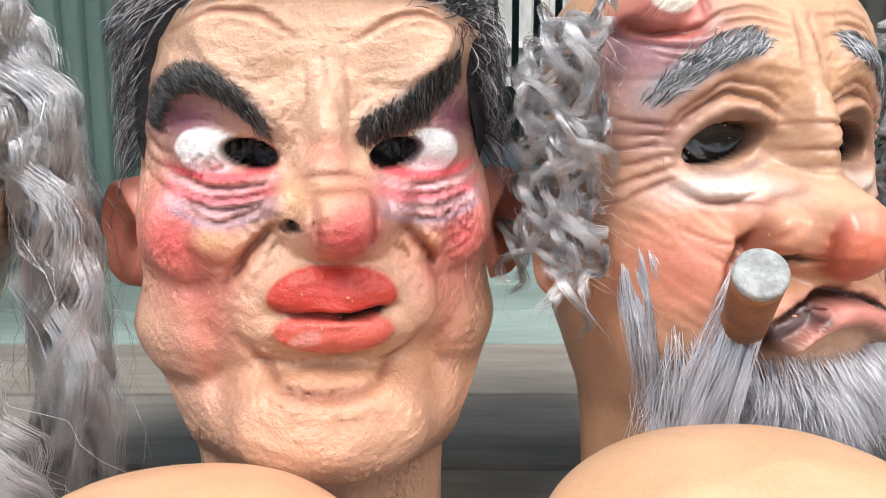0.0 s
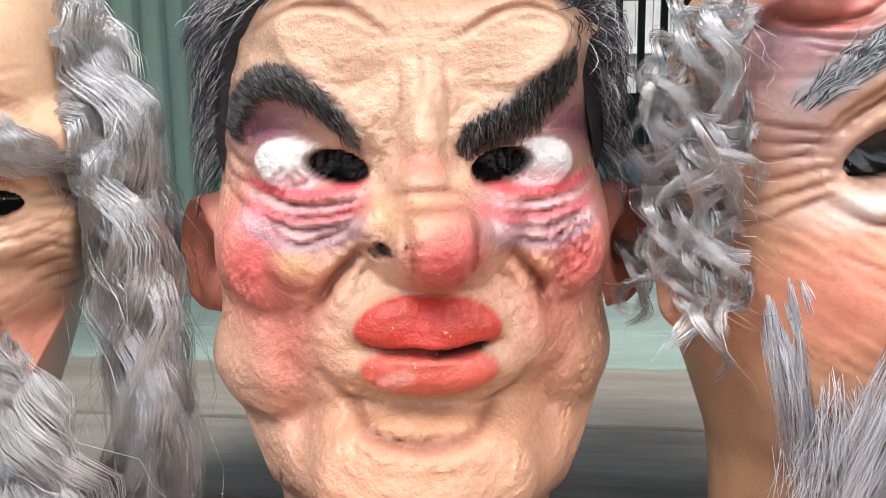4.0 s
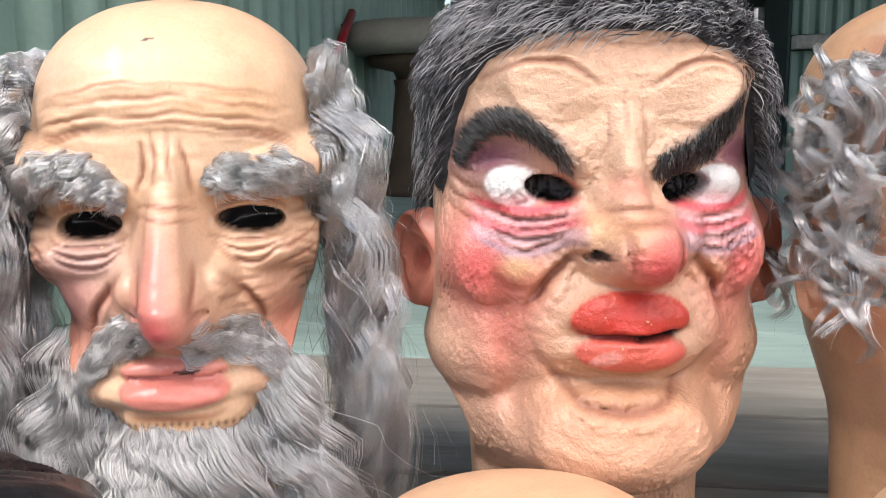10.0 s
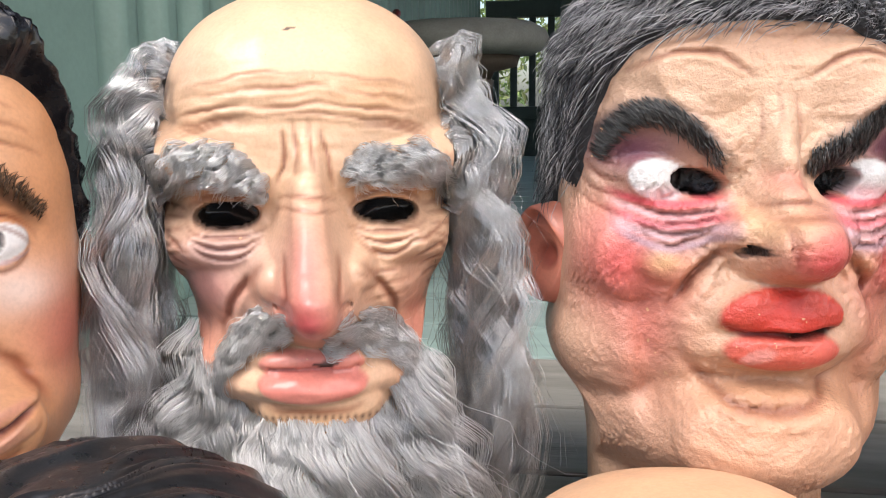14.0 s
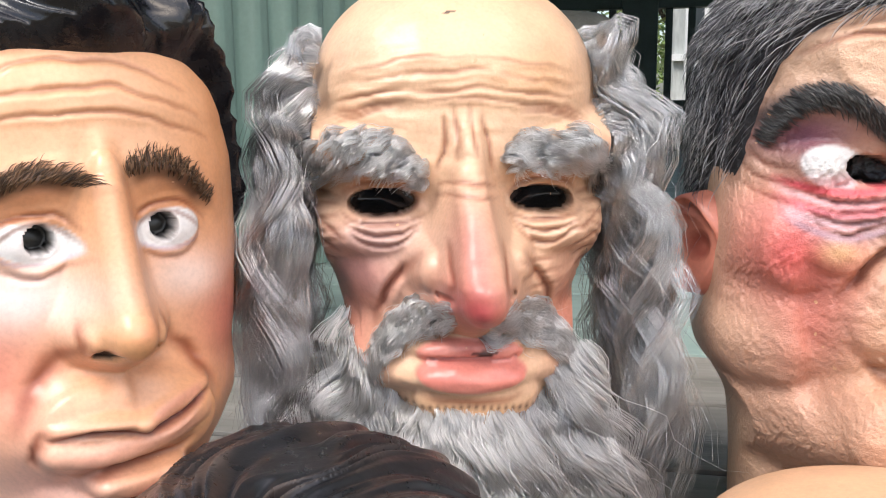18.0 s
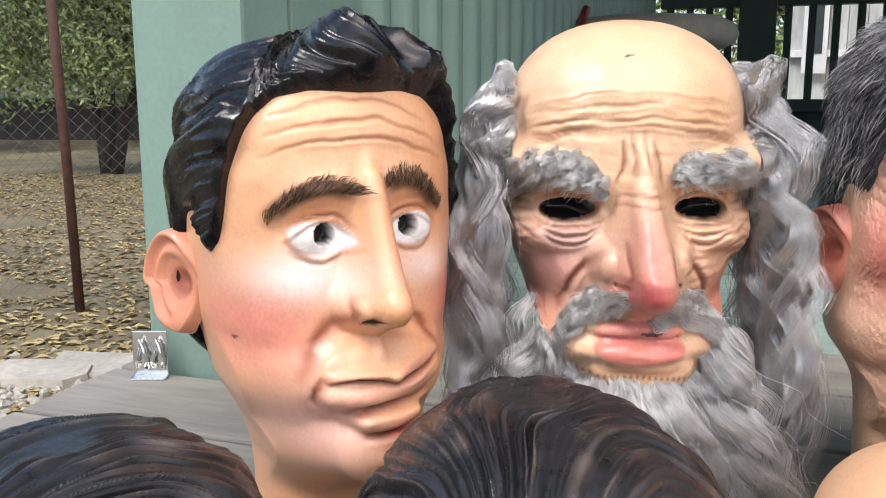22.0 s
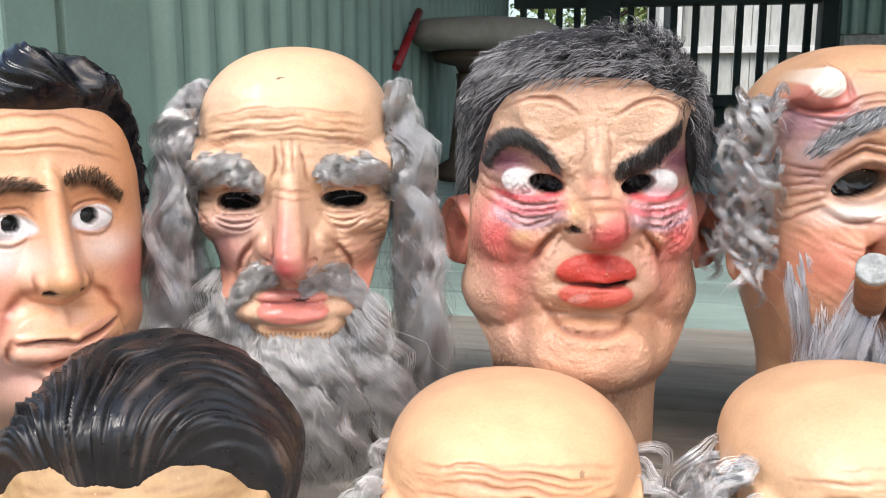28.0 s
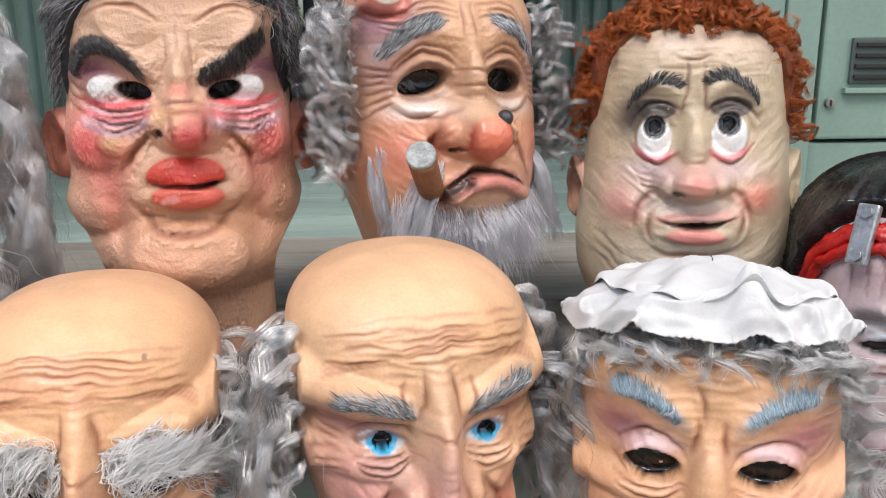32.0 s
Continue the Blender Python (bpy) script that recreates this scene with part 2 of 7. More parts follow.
# ---- strands of hair ----
def strand_mesh(name, paths, radius, material, taper=0.35):
    """Thin three-sided tapered strands along paths (n, m, 3)."""
    paths = np.asarray(paths)
    n, m, _ = paths.shape
    t = np.gradient(paths, axis=1)
    t /= np.linalg.norm(t, axis=2, keepdims=True) + 1e-12
    ref = np.where(np.abs(t[..., 2:3]) > 0.85, np.array([1.0, 0, 0]), np.array([0, 0, 1.0]))
    u = np.cross(t, ref)
    u /= np.linalg.norm(u, axis=2, keepdims=True) + 1e-12
    w = np.cross(t, u)
    s = np.linspace(0, 1, m)[None, :, None]
    r = np.broadcast_to(np.reshape(radius, (-1, 1, 1)), (n, 1, 1)) * (1 - (1 - taper) * s ** 2) * np.minimum(1, 0.4 + s * 6)
    r = r * np.where(s > 0.97, 0.3, 1)
    ring = [paths + r * (u * math.cos(a) + w * math.sin(a)) for a in (0, 2.0944, 4.18879)]
    v = np.stack(ring, 2).reshape(-1, 3)
    base = (np.arange(n)[:, None, None] * m + np.arange(m - 1)[None, :, None]) * 3
    k = np.arange(3)[None, None, :]
    k2 = (k + 1) % 3
    f = np.stack(np.broadcast_arrays(base + k, base + k2, base + 3 + k2, base + 3 + k), -1).reshape(-1, 4)
    return mesh_of(name, v, f, material)


def bez(c, m):
    """Points along a Bezier curve with 3 or 4 controls (..., k, 3)."""
    c = np.asarray(c, dtype=float)
    s = np.linspace(0, 1, m)[:, None]
    if c.shape[-2] == 3:
        return (1 - s) ** 2 * c[..., None, 0, :] + 2 * s * (1 - s) * c[..., None, 1, :] + s ** 2 * c[..., None, 2, :]
    return (1 - s) ** 3 * c[..., None, 0, :] + 3 * s * (1 - s) ** 2 * c[..., None, 1, :] + 3 * s ** 2 * (1 - s) * c[..., None, 2, :] + s ** 3 * c[..., None, 3, :]


def lock(rng, ctrl, count, width, m=18, curl=0.0, turns=2.0, frizz=0.0015, tip=0.45, phase=None, flat=0.7, deep=0.8, plane=False):
    """One lock: strands that follow a wavy guide together (metres)."""
    g = bez(ctrl, m)
    t = np.gradient(g, axis=0)
    t /= np.linalg.norm(t, axis=1, keepdims=True)
    u = np.cross(t, np.array([0.13, -0.9, 0.21]))
    u /= np.linalg.norm(u, axis=1, keepdims=True) + 1e-9
    w = np.cross(t, u)
    s = np.linspace(0, 1, m)
    ph = rng.uniform(0, 6.28) if phase is None else phase
    amp = curl * np.minimum(1, 0.25 + s * 1.6)
    g = g + u * (amp * np.sin(ph + turns * 6.283 * s))[:, None] + w * (deep * amp * (np.sin(ph + rng.uniform(-1.2, 1.2) + turns * 6.283 * s * rng.uniform(0.92, 1.08)) if plane else np.cos(ph + turns * 6.283 * s)))[:, None]
    a, r = rng.uniform(0, 6.283, count), np.sqrt(rng.uniform(0, 1, count)) * width
    shape = (1 - (1 - tip) * s) * np.minimum(1, 0.35 + 2.6 * s)
    off = (r * np.cos(a))[:, None, None] * u[None] * shape[None, :, None] + flat * (r * np.sin(a))[:, None, None] * w[None] * shape[None, :, None]
    sl = rng.normal(0, 0.06, count)[:, None, None] * np.gradient(g, axis=0)[None] * 2
    fz = np.cumsum(rng.normal(0, 1, (count, m, 3)), axis=1) * frizz / math.sqrt(m) * (0.3 + s[None, :, None])
    return g[None] + off + sl + fz


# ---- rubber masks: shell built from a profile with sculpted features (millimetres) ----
# inner dark of eye holes, nostrils and mouth slits painted in; pupils too
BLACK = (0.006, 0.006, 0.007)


class Head:
    """rows: height, half width, depth in front of and behind the axis, from the neck up to zm; a dome closes it at zt."""

    def __init__(self, rows, zt, yc=90, p=2.3, q=2.2, cx=0.0):
        rows = np.array(rows, dtype=float)
        self.zb, self.zm, self.zt, self.yc, self.p, self.q, self.cx = rows[0, 0], rows[-1, 0], zt, yc, p, q, cx
        zs = np.linspace(self.zb, self.zm, 300)
        k = np.exp(-np.linspace(-2, 2, 25) ** 2)
        k /= k.sum()
        self.zs, self.tab = zs, []
        for c in (1, 2, 3):
            v = np.interp(zs, rows[:, 0], rows[:, c])
            v = np.convolve(np.pad(v, 12, mode="reflect", reflect_type="odd"), k, "valid")
            self.tab.append(v)

    def dims(self, z):
        h = np.clip((z - self.zm) / (self.zt - self.zm), 0, 1)
        k = np.clip(1 - h ** self.q, 0, 1) ** (1 / self.q)
        return [np.interp(z, self.zs, v) * k for v in self.tab]

    def point(self, phi, z, out=0.0):
        """A point of the plain shell; phi 0 is the face, positive to the viewer's right."""
        a, f, b = self.dims(z)
        s, c = np.sin(phi), np.cos(phi)
        e = 2 / self.p
        x = self.cx + (a + out) * np.sign(s) * np.abs(s) ** e
        y = self.yc - (np.where(c > 0, f, b) + out) * np.sign(c) * np.abs(c) ** e
        return np.stack(np.broadcast_arrays(x, y, z), -1)

    def front(self, x, z):
        a, f, _ = self.dims(z)
        return self.yc - f * np.clip(1 - np.clip(np.abs(x - self.cx) / np.maximum(a, 1), 0, 1) ** self.p, 0, 1) ** (1 / self.p)


def rotated(x, z, x0, z0, rot):
    c, s = math.cos(radians(rot)), math.sin(radians(rot))
    return (x - x0) * c + (z - z0) * s, -(x - x0) * s + (z - z0) * c


def near_curve(x, z, c, n=13):
    """Distance to a curve with three or more controls (x, z), and the share of its length."""
    pts = np.array(c, dtype=float).reshape(-1, 2)
    if len(pts) == 3:
        s = np.linspace(0, 1, n)[:, None]
        pts = (1 - s) ** 2 * pts[0] + 2 * s * (1 - s) * pts[1] + s ** 2 * pts[2]
    best, share = np.full(x.shape, 1e9), np.zeros(x.shape)
    for i, (a, b) in enumerate(zip(pts, pts[1:])):
        d = b - a
        t = np.clip(((x - a[0]) * d[0] + (z - a[1]) * d[1]) / (d @ d + 1e-9), 0, 1)
        r = np.hypot(x - a[0] - t * d[0], z - a[1] - t * d[1])
        m = r < best
        best, share = np.where(m, r, best), np.where(m, (i + t) / (len(pts) - 1), share)
    return best, share


def sculpt(head, x, z, fwd, feats):
    """Forward coordinate, and the shade to paint into the creases, after the features."""
    shape = np.shape(x)
    x, z, fwd = (np.array(v, dtype=float).ravel() for v in (x, z, fwd))
    crease_shade = np.zeros_like(x)
    q = np.stack([x, z, np.zeros_like(x)], -1)
    xw = x + 1.9 * vnoise(q / 13.0, 31) + 0.7 * vnoise(q / 4.5, 32)
    zw = z + 1.9 * vnoise(q / 13.0, 33) + 0.7 * vnoise(q / 4.5, 34)
    vary = 1.0 + 0.45 * vnoise(q / 9.0, 35)
    for ft in feats:
        k, v = ft[0], ft[1:]
        if k == "e":      # round form: x z rx rz height depth blend [turn]
            reach = 1.9 * max(v[2], v[3]) + 12
            i = np.nonzero((np.abs(x - v[0]) < reach) & (np.abs(z - v[1]) < reach))[0]
            rx, rz = rotated(x[i], z[i], v[0], v[1], v[7] if len(v) > 7 else 0)
            q = (rx / v[2]) ** 2 + (rz / v[3]) ** 2
            top = -head.front(np.float64(v[0]), np.float64(v[1])) + v[4]
            d = top - v[5] * (1 - np.sqrt(np.clip(1 - q, 0, 1))) - 2.6 * min(v[2], v[3]) * np.maximum(np.sqrt(q) - 1, 0)
            h = np.maximum(v[6] - np.abs(fwd[i] - d), 0) / v[6]
            fwd[i] = np.maximum(fwd[i], d) + h * h * v[6] / 4
        elif k == "r":    # rounded ridge along a curve x z x z x z: radius and height at both ends, blend
            xs, zs, far = v[0:6:2], v[1:6:2], 2.0 * max(v[6], v[7]) + 8
            i = np.nonzero((x > min(xs) - far) & (x < max(xs) + far) & (z > min(zs) - far) & (z < max(zs) + far))[0]
            d, s = near_curve(x[i], z[i], v[:6], 21)
            r = v[6] + (v[7] - v[6]) * s
            q = d / r
            d = -head.front(x[i], z[i]) + v[8] + (v[9] - v[8]) * s - 1.15 * r * (1 - np.sqrt(np.clip(1 - q * q, 0, 1))) - 2.6 * r * np.maximum(q - 1, 0)
            h = np.maximum(v[10] - np.abs(fwd[i] - d), 0) / v[10]
            fwd[i] = np.maximum(fwd[i], d) + h * h * v[10] / 4
        elif k in "bh":   # soft bump: x z sx sz height [turn]; hole: x z rx rz depth [turn]
            reach = 2.6 * max(v[2], v[3])
            i = np.nonzero((np.abs(x - v[0]) < reach) & (np.abs(z - v[1]) < reach))[0]
            rx, rz = rotated(x[i], z[i], v[0], v[1], v[5] if len(v) > 5 else 0)
            q = (rx / v[2]) ** 2 + (rz / v[3]) ** 2
            fwd[i] += v[4] * np.exp(-q) if k == "b" else -v[4] * smooth01(1.04 - np.sqrt(q), 0, 0.1)
        else:             # along a curve x z x z x z: crease (depth width), fold (height width), slit (half-width depth)
            wid = v[6] if k == "m" else v[7]
            xs, zs, far = v[0:6:2], v[1:6:2], 4.5 * wid + 2
            i = np.nonzero((x > min(xs) - far) & (x < max(xs) + far) & (z > min(zs) - far) & (z < max(zs) + far))[0]
            d, s = near_curve(xw[i], zw[i], v[:6])
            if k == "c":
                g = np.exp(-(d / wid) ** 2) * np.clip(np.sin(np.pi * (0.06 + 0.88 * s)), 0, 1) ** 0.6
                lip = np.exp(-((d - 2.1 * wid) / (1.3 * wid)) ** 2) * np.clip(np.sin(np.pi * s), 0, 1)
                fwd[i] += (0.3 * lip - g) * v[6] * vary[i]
                crease_shade[i] = np.maximum(crease_shade[i], g * min(1, abs(v[6]) / 1.7) * (v[6] > 0))
            elif k == "l":
                fwd[i] += v[6] * np.exp(-(d / wid) ** 2) * np.clip(np.sin(np.pi * (0.08 + 0.84 * s)), 0, 1) ** 0.7
            else:
                fwd[i] -= v[7] * smooth01(wid * np.clip(np.sin(np.pi * (0.02 + 0.96 * s)), 0, 1) - d, -0.8, 0.8)
    return fwd.reshape(shape), crease_shade.reshape(shape)


def painted(x, z, col, tints):
    """Layers of paint: soft patches ('t'), hard-edged ones ('d'), lines ('s'). The fourth value is gloss."""
    for tt in tints:
        k, v = tt[0], tt[1:]
        if k in "td":     # x z sx sz colour amount [turn] [gloss]
            reach = 2.6 * max(v[2], v[3])
            i = np.nonzero((np.abs(x - v[0]) < reach) & (np.abs(z - v[1]) < reach))[0]
            rx, rz = rotated(x[i], z[i], v[0], v[1], v[6] if len(v) > 6 else 0)
            q = (rx / v[2]) ** 2 + (rz / v[3]) ** 2
            m = v[5] * (np.exp(-q) if k == "t" else smooth01(1.0 - np.sqrt(q), -0.05, 0.08))
            hue, gl = v[4], v[7] if len(v) > 7 else None
        else:             # x z x z x z width colour amount [gloss]
            xs, zs, far = v[0:6:2], v[1:6:2], 2.5 * v[6]
            i = np.nonzero((x > min(xs) - far) & (x < max(xs) + far) & (z > min(zs) - far) & (z < max(zs) + far))[0]
            d, s = near_curve(x[i], z[i], v[:6])
            m = v[8] * np.exp(-(d / v[6]) ** 4) * np.clip(np.sin(np.pi * (0.05 + 0.9 * s)) * 2, 0, 1)
            hue, gl = v[7], v[9] if len(v) > 9 else None
        m = m[:, None]
        col[i, :3] = col[i, :3] * (1 - m) + np.array(hue) * m
        if gl is not None:
            col[i, 3:] = col[i, 3:] * (1 - m) + gl * m
    return col


def shell_mesh(head, feats, tints, skin, material, rows=296, fine=276, rest=46, lumps=0.8, pits=0.0, pit_top=999, wrinkle=0.75, seed=0, side=()):
    """The rubber skin. side: bulges on the flanks (phi, z, sphi, sz, height)."""
    n1 = int(rows * 0.68)
    z = np.concatenate([np.linspace(head.zb, head.zm, n1, endpoint=False), head.zm + (head.zt - head.zm) * np.sin(np.linspace(0, 1, rows - n1) * math.pi / 2 * 0.985)])
    lim = radians(96)
    phi = np.concatenate([np.linspace(-lim, lim, fine), np.linspace(lim, 2 * math.pi - lim, rest + 2)[1:-1]])
    Z, P = np.meshgrid(z, phi, indexing="ij")
    Z, P = Z.ravel(), P.ravel()
    v = head.point(P, Z)
    for ph, z0, sp, sz, h in side:
        g = h * np.exp(-((P - radians(ph)) / radians(sp)) ** 2 - ((Z - z0) / sz) ** 2)
        v[:, 0] += g * np.sin(P)
        v[:, 1] -= g * np.cos(P)
    x, fwd0 = v[:, 0], -v[:, 1]
    w = smooth01(np.cos(P), -0.02, 0.32)
    fwd, crease_shade = sculpt(head, x, Z, fwd0, feats)
    fwd = fwd + lumps * vnoise(v / 13.0, seed) + 0.35 * lumps * vnoise(v / 5.0, seed + 1)
    if wrinkle:
        # fine folds: level on the brow, fanned on the cheeks
        r = np.hypot(x, Z + 20) + 1e-6
        tilt = np.where(Z > 20, 0.0, 0.6 * np.sign(x) * smooth01(np.abs(x), 8, 60))
        a, b = x * np.cos(tilt) + Z * np.sin(tilt), Z * np.cos(tilt) - x * np.sin(tilt)
        q = np.stack([a / 24.0, b / 6.0 + 0.5 * vnoise(v / 20.0, seed + 8), 0 * x], -1)
        rid = 1 - 2.4 * np.abs(vnoise(q, seed + 6))
        q[:, :2] *= 1.9
        rid2 = 1 - 2.4 * np.abs(vnoise(q, seed + 7))
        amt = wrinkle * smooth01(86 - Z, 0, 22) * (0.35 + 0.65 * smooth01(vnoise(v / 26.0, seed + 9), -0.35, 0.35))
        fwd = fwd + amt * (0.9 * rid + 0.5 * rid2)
        crease_shade = np.maximum(crease_shade, 0.34 * np.clip(amt, 0, 1) * smooth01(-rid, -0.35, 0.9))
    if pits:
        fwd = fwd + pits * (vnoise(v / 2.1, seed + 2) + 0.8 * vnoise(v / 1.1, seed + 3)) * smooth01(vnoise(v / 22.0, seed + 4), -0.3, 0.5) * smooth01(pit_top - Z, -12, 12)
    v[:, 1] = -(fwd0 + (fwd - fwd0) * w)
    out = lumps * 0.8 * vnoise(v / 24.0, seed + 5) * (1 - w)
    v[:, 0] += out * np.sin(P)
    v[:, 1] -= out * np.cos(P)
    col = np.zeros((len(v), 4))
    col[:, :3] = skin
    front = w > 0.02
    cf = painted(x[front], Z[front], col[front], tints)
    col[front] = cf * w[front, None] + col[front] * (1 - w[front, None])
    # shade put into the paint of creases and folds, browned like a pigment wash
    dark = (0.9 * crease_shade * w)[:, None]
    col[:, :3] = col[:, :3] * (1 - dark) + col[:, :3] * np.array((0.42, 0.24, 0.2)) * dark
    f = grid_faces(rows, len(phi), True)
    top = np.arange((rows - 1) * len(phi), rows * len(phi))
    v = np.vstack([v, v[top].mean(0)])
    col = np.vstack([col, col[top].mean(0)])
    cap = np.stack([top, np.roll(top, -1), np.full(len(top), len(v) - 1), np.full(len(top), len(v) - 1)], -1)
    me = mesh_of("shell", v / 1000, f, material, paint=col)
    # crown closed with a fan
    bm = bmesh.new()
    bm.from_mesh(me)
    bm.verts.ensure_lookup_table()
    c = bm.verts[len(v) - 1]
    for a, b in zip(top, np.roll(top, -1)):
        bm.faces.new((bm.verts[int(a)], bm.verts[int(b)], c)).smooth = True
    bm.to_mesh(me)
    bm.free()
    return me


class Mask:
    """One mask: its plain shell, its features and its place."""

    def __init__(self, label, place, yaw, head, feats, lean=0.0, roll=0.0, base=0.0):
        self.head, self.feats = head, feats
        px, py, pz = place
        self.root = thing("latex_mask", label, "mask", pose(px, py, pz, lean, roll, yaw), "rubber masks on the steps")

    def on(self, x, z, lift=0.0):
        """Points (metres) on the sculpted face."""
        x, z = np.asarray(x, float), np.asarray(z, float)
        fwd, _ = sculpt(self.head, x, z, -self.head.front(x, z), self.feats)
        return np.stack([x, -(fwd + lift), z], -1) / 1000

    def bristles(self, name, curve, half, count, length, lean, radius, material, rng, label="", rise=3.0, m=6, sweep=0.3, base=0.0):
        """Short bristles on a brow along a curve; lean: their direction in degrees at both ends."""
        pts = np.array(curve, float).reshape(-1, 2)
        s = rng.uniform(0, 1, count)
        if len(pts) == 3:
            c = ((1 - s) ** 2)[:, None] * pts[0] + (2 * s * (1 - s))[:, None] * pts[1] + (s ** 2)[:, None] * pts[2]
        else:
            c = np.stack([np.interp(s, np.linspace(0, 1, len(pts)), pts[:, k]) for k in (0, 1)], -1)
        wid = half * (0.45 + 0.55 * np.sin(np.pi * np.clip(s * 0.9 + 0.05, 0, 1)))
        x, z = c[:, 0] + rng.uniform(-1, 1, count) * wid * 0.5, c[:, 1] + rng.uniform(-1, 1, count) * wid
        a = np.radians(np.interp(s, [0, 1], lean) + rng.normal(0, 9, count))
        ln = length * rng.uniform(0.65, 1.2, count)
        k = np.linspace(0, 1, m)[None, :]
        bend = sweep * rng.normal(1, 0.4, count)[:, None] * k ** 2
        X = x[:, None] + ln[:, None] * k * np.cos(a[:, None] + bend)
        Z = z[:, None] + ln[:, None] * k * np.sin(a[:, None] + bend)
        p = self.on(X.ravel(), Z.ravel()).reshape(count, m, 3)
        p[..., 1] -= (base + rise * np.sin(np.pi * np.clip(k * 0.8 + 0.1, 0, 1)) * rng.uniform(0.4, 1.2, count)[:, None]) / 1000
        return part(name, strand_mesh(name, p, rng.uniform(0.6, 1.2, count) * radius / 1000, material), material, self.root, label)

    def ear(self, side, z, y, size, paint, tilt=8, material=None, x=None, stick=9):
        """A sculpted ear: rolled rim, hollow and lobe."""
        n, m = 40, 60
        r, a = np.meshgrid(np.linspace(0, 1, n), np.linspace(0, 2 * math.pi, m, endpoint=False), indexing="ij")
        r, a = r.ravel(), a.ravel()
        lobe = np.where(np.sin(a) < 0, 0.75, 1.0)
        u = r * np.cos(a) * size * 0.33 * (1 - 0.16 * np.sin(a) ** 2) * lobe
        w = r * np.sin(a) * size * 0.52 * (1 + 0.06 * np.cos(a))
        rim = np.exp(-((r - 0.86) / 0.1) ** 2) * 5.5 * smooth01(np.sin(a) + 0.8 * np.cos(a), -1.0, 0.2)
        anti = np.exp(-((r - 0.55) / 0.1) ** 2) * 3.2 * smooth01(np.cos(a - 0.4), -0.6, 0.5)
        hollow = -6.5 * np.exp(-(((u + 2) / (size * 0.12)) ** 2 + ((w + size * 0.02) / (size * 0.15)) ** 2))
        out = 4 + rim + anti + hollow + 2.5 * np.exp(-((w + size * 0.4) / (size * 0.12)) ** 2) + stick * (0.5 + 2.2 * u / size)
        out = out - 9 * smooth01(r, 0.93, 1.0)
        hx = float(self.head.dims(np.float64(z))[0]) if x is None else x
        c, s = math.cos(radians(tilt)), math.sin(radians(tilt))
        uu, ww = u * c + w * s * 0.6, w * c - u * s * 0.6
        v = np.stack([side * (hx - 5 + out), y + uu, z + ww], -1) / 1000
        f = grid_faces(n, m, True)
        if side > 0:
            f = f[:, ::-1]
        col = np.tile(np.array([*paint, 0.0]), (len(v), 1))
        # shading of the hollow put into the colour, kept reddish
        d = np.exp(-(hollow / -5.0 - 1) ** 2 * 3)[:, None] * (hollow < -2)[:, None]
        col[:, :3] *= 1 - 0.6 * d * np.array((0.75, 1, 1))
        part("ear", mesh_of("ear", v, f, material or LATEX, paint=col), None, self.root)

    def hair(self, name, paths, radius, material, label="", taper=0.35):
        paths = np.asarray(paths)
        return part(name, strand_mesh(name, paths, radius, material, taper), material, self.root, label)

    def tuft_locks(self, rng, seeds, count, width, **kw):
        """Locks from lists of Bezier controls in millimetres."""
        return np.concatenate([lock(rng, np.array(c, float) / 1000, count, width / 1000, **kw) for c in seeds])


# ---- the porch ----
TEAL = plain_mat("teal_painted_board", (0.30, 0.40, 0.37), 0.6, 0.22, 9, 0.3, stretch=(0.25, 1, 1), fine=60)
GREY_BOARD = plain_mat("bare_grey_board", (0.30, 0.28, 0.25), 0.8, 0.3, 14, 0.5, stretch=(0.15, 1, 1), fine=90)
GREEN_PAINT = plain_mat("green_painted_steel", (0.20, 0.30, 0.255), 0.5, 0.12, 5, 0.08)
DARK_GREEN = plain_mat("dark_green_rail", (0.055, 0.08, 0.072), 0.6, 0.2, 9, 0.1)
STONE = plain_mat("cast_stone", (0.40, 0.36, 0.30), 0.85, 0.2, 9, 0.4)
DARK_STONE = plain_mat("brown_collar", (0.12, 0.08, 0.055), 0.8, 0.2, 9, 0.3)
RED_PAINT = plain_mat("red_painted_bar", (0.33, 0.012, 0.018), 0.4, 0.15, 20, 0.1)
RUST = plain_mat("rusty_steel", (0.09, 0.035, 0.02), 0.8, 0.4, 20, 0.5)
DIRT = plain_mat("dry_ground", (0.20, 0.165, 0.095), 0.95, 0.45, 1.2, 0.6, fine=22, dist=0.02)

BLACK_PAINT = plain_mat("black_paint", (0.01, 0.011, 0.011), 0.5, 0.2, 20, 0.1)
STEEL_GREY = plain_mat("worn_steel", (0.35, 0.35, 0.34), 0.35, 0.25, 60, 0.2, metal=0.8)
GLASS_DARK = plain_mat("dark_window", (0.05, 0.06, 0.065), 0.15, 0.1, 3, 0.0)
WHITE_TRIM = plain_mat("white_trim", (0.70, 0.71, 0.70), 0.6, 0.1, 6, 0.1)
DECK, TREAD = 0.87, 0.69

tagged(new("ground", mesh_of("ground", [(-300, -300, 0), (300, -300, 0), (300, 300, 0), (-300, 300, 0)], [(0, 1, 2, 3)], DIRT, False)), "dry ground of the yard", "ground", kind="structure")

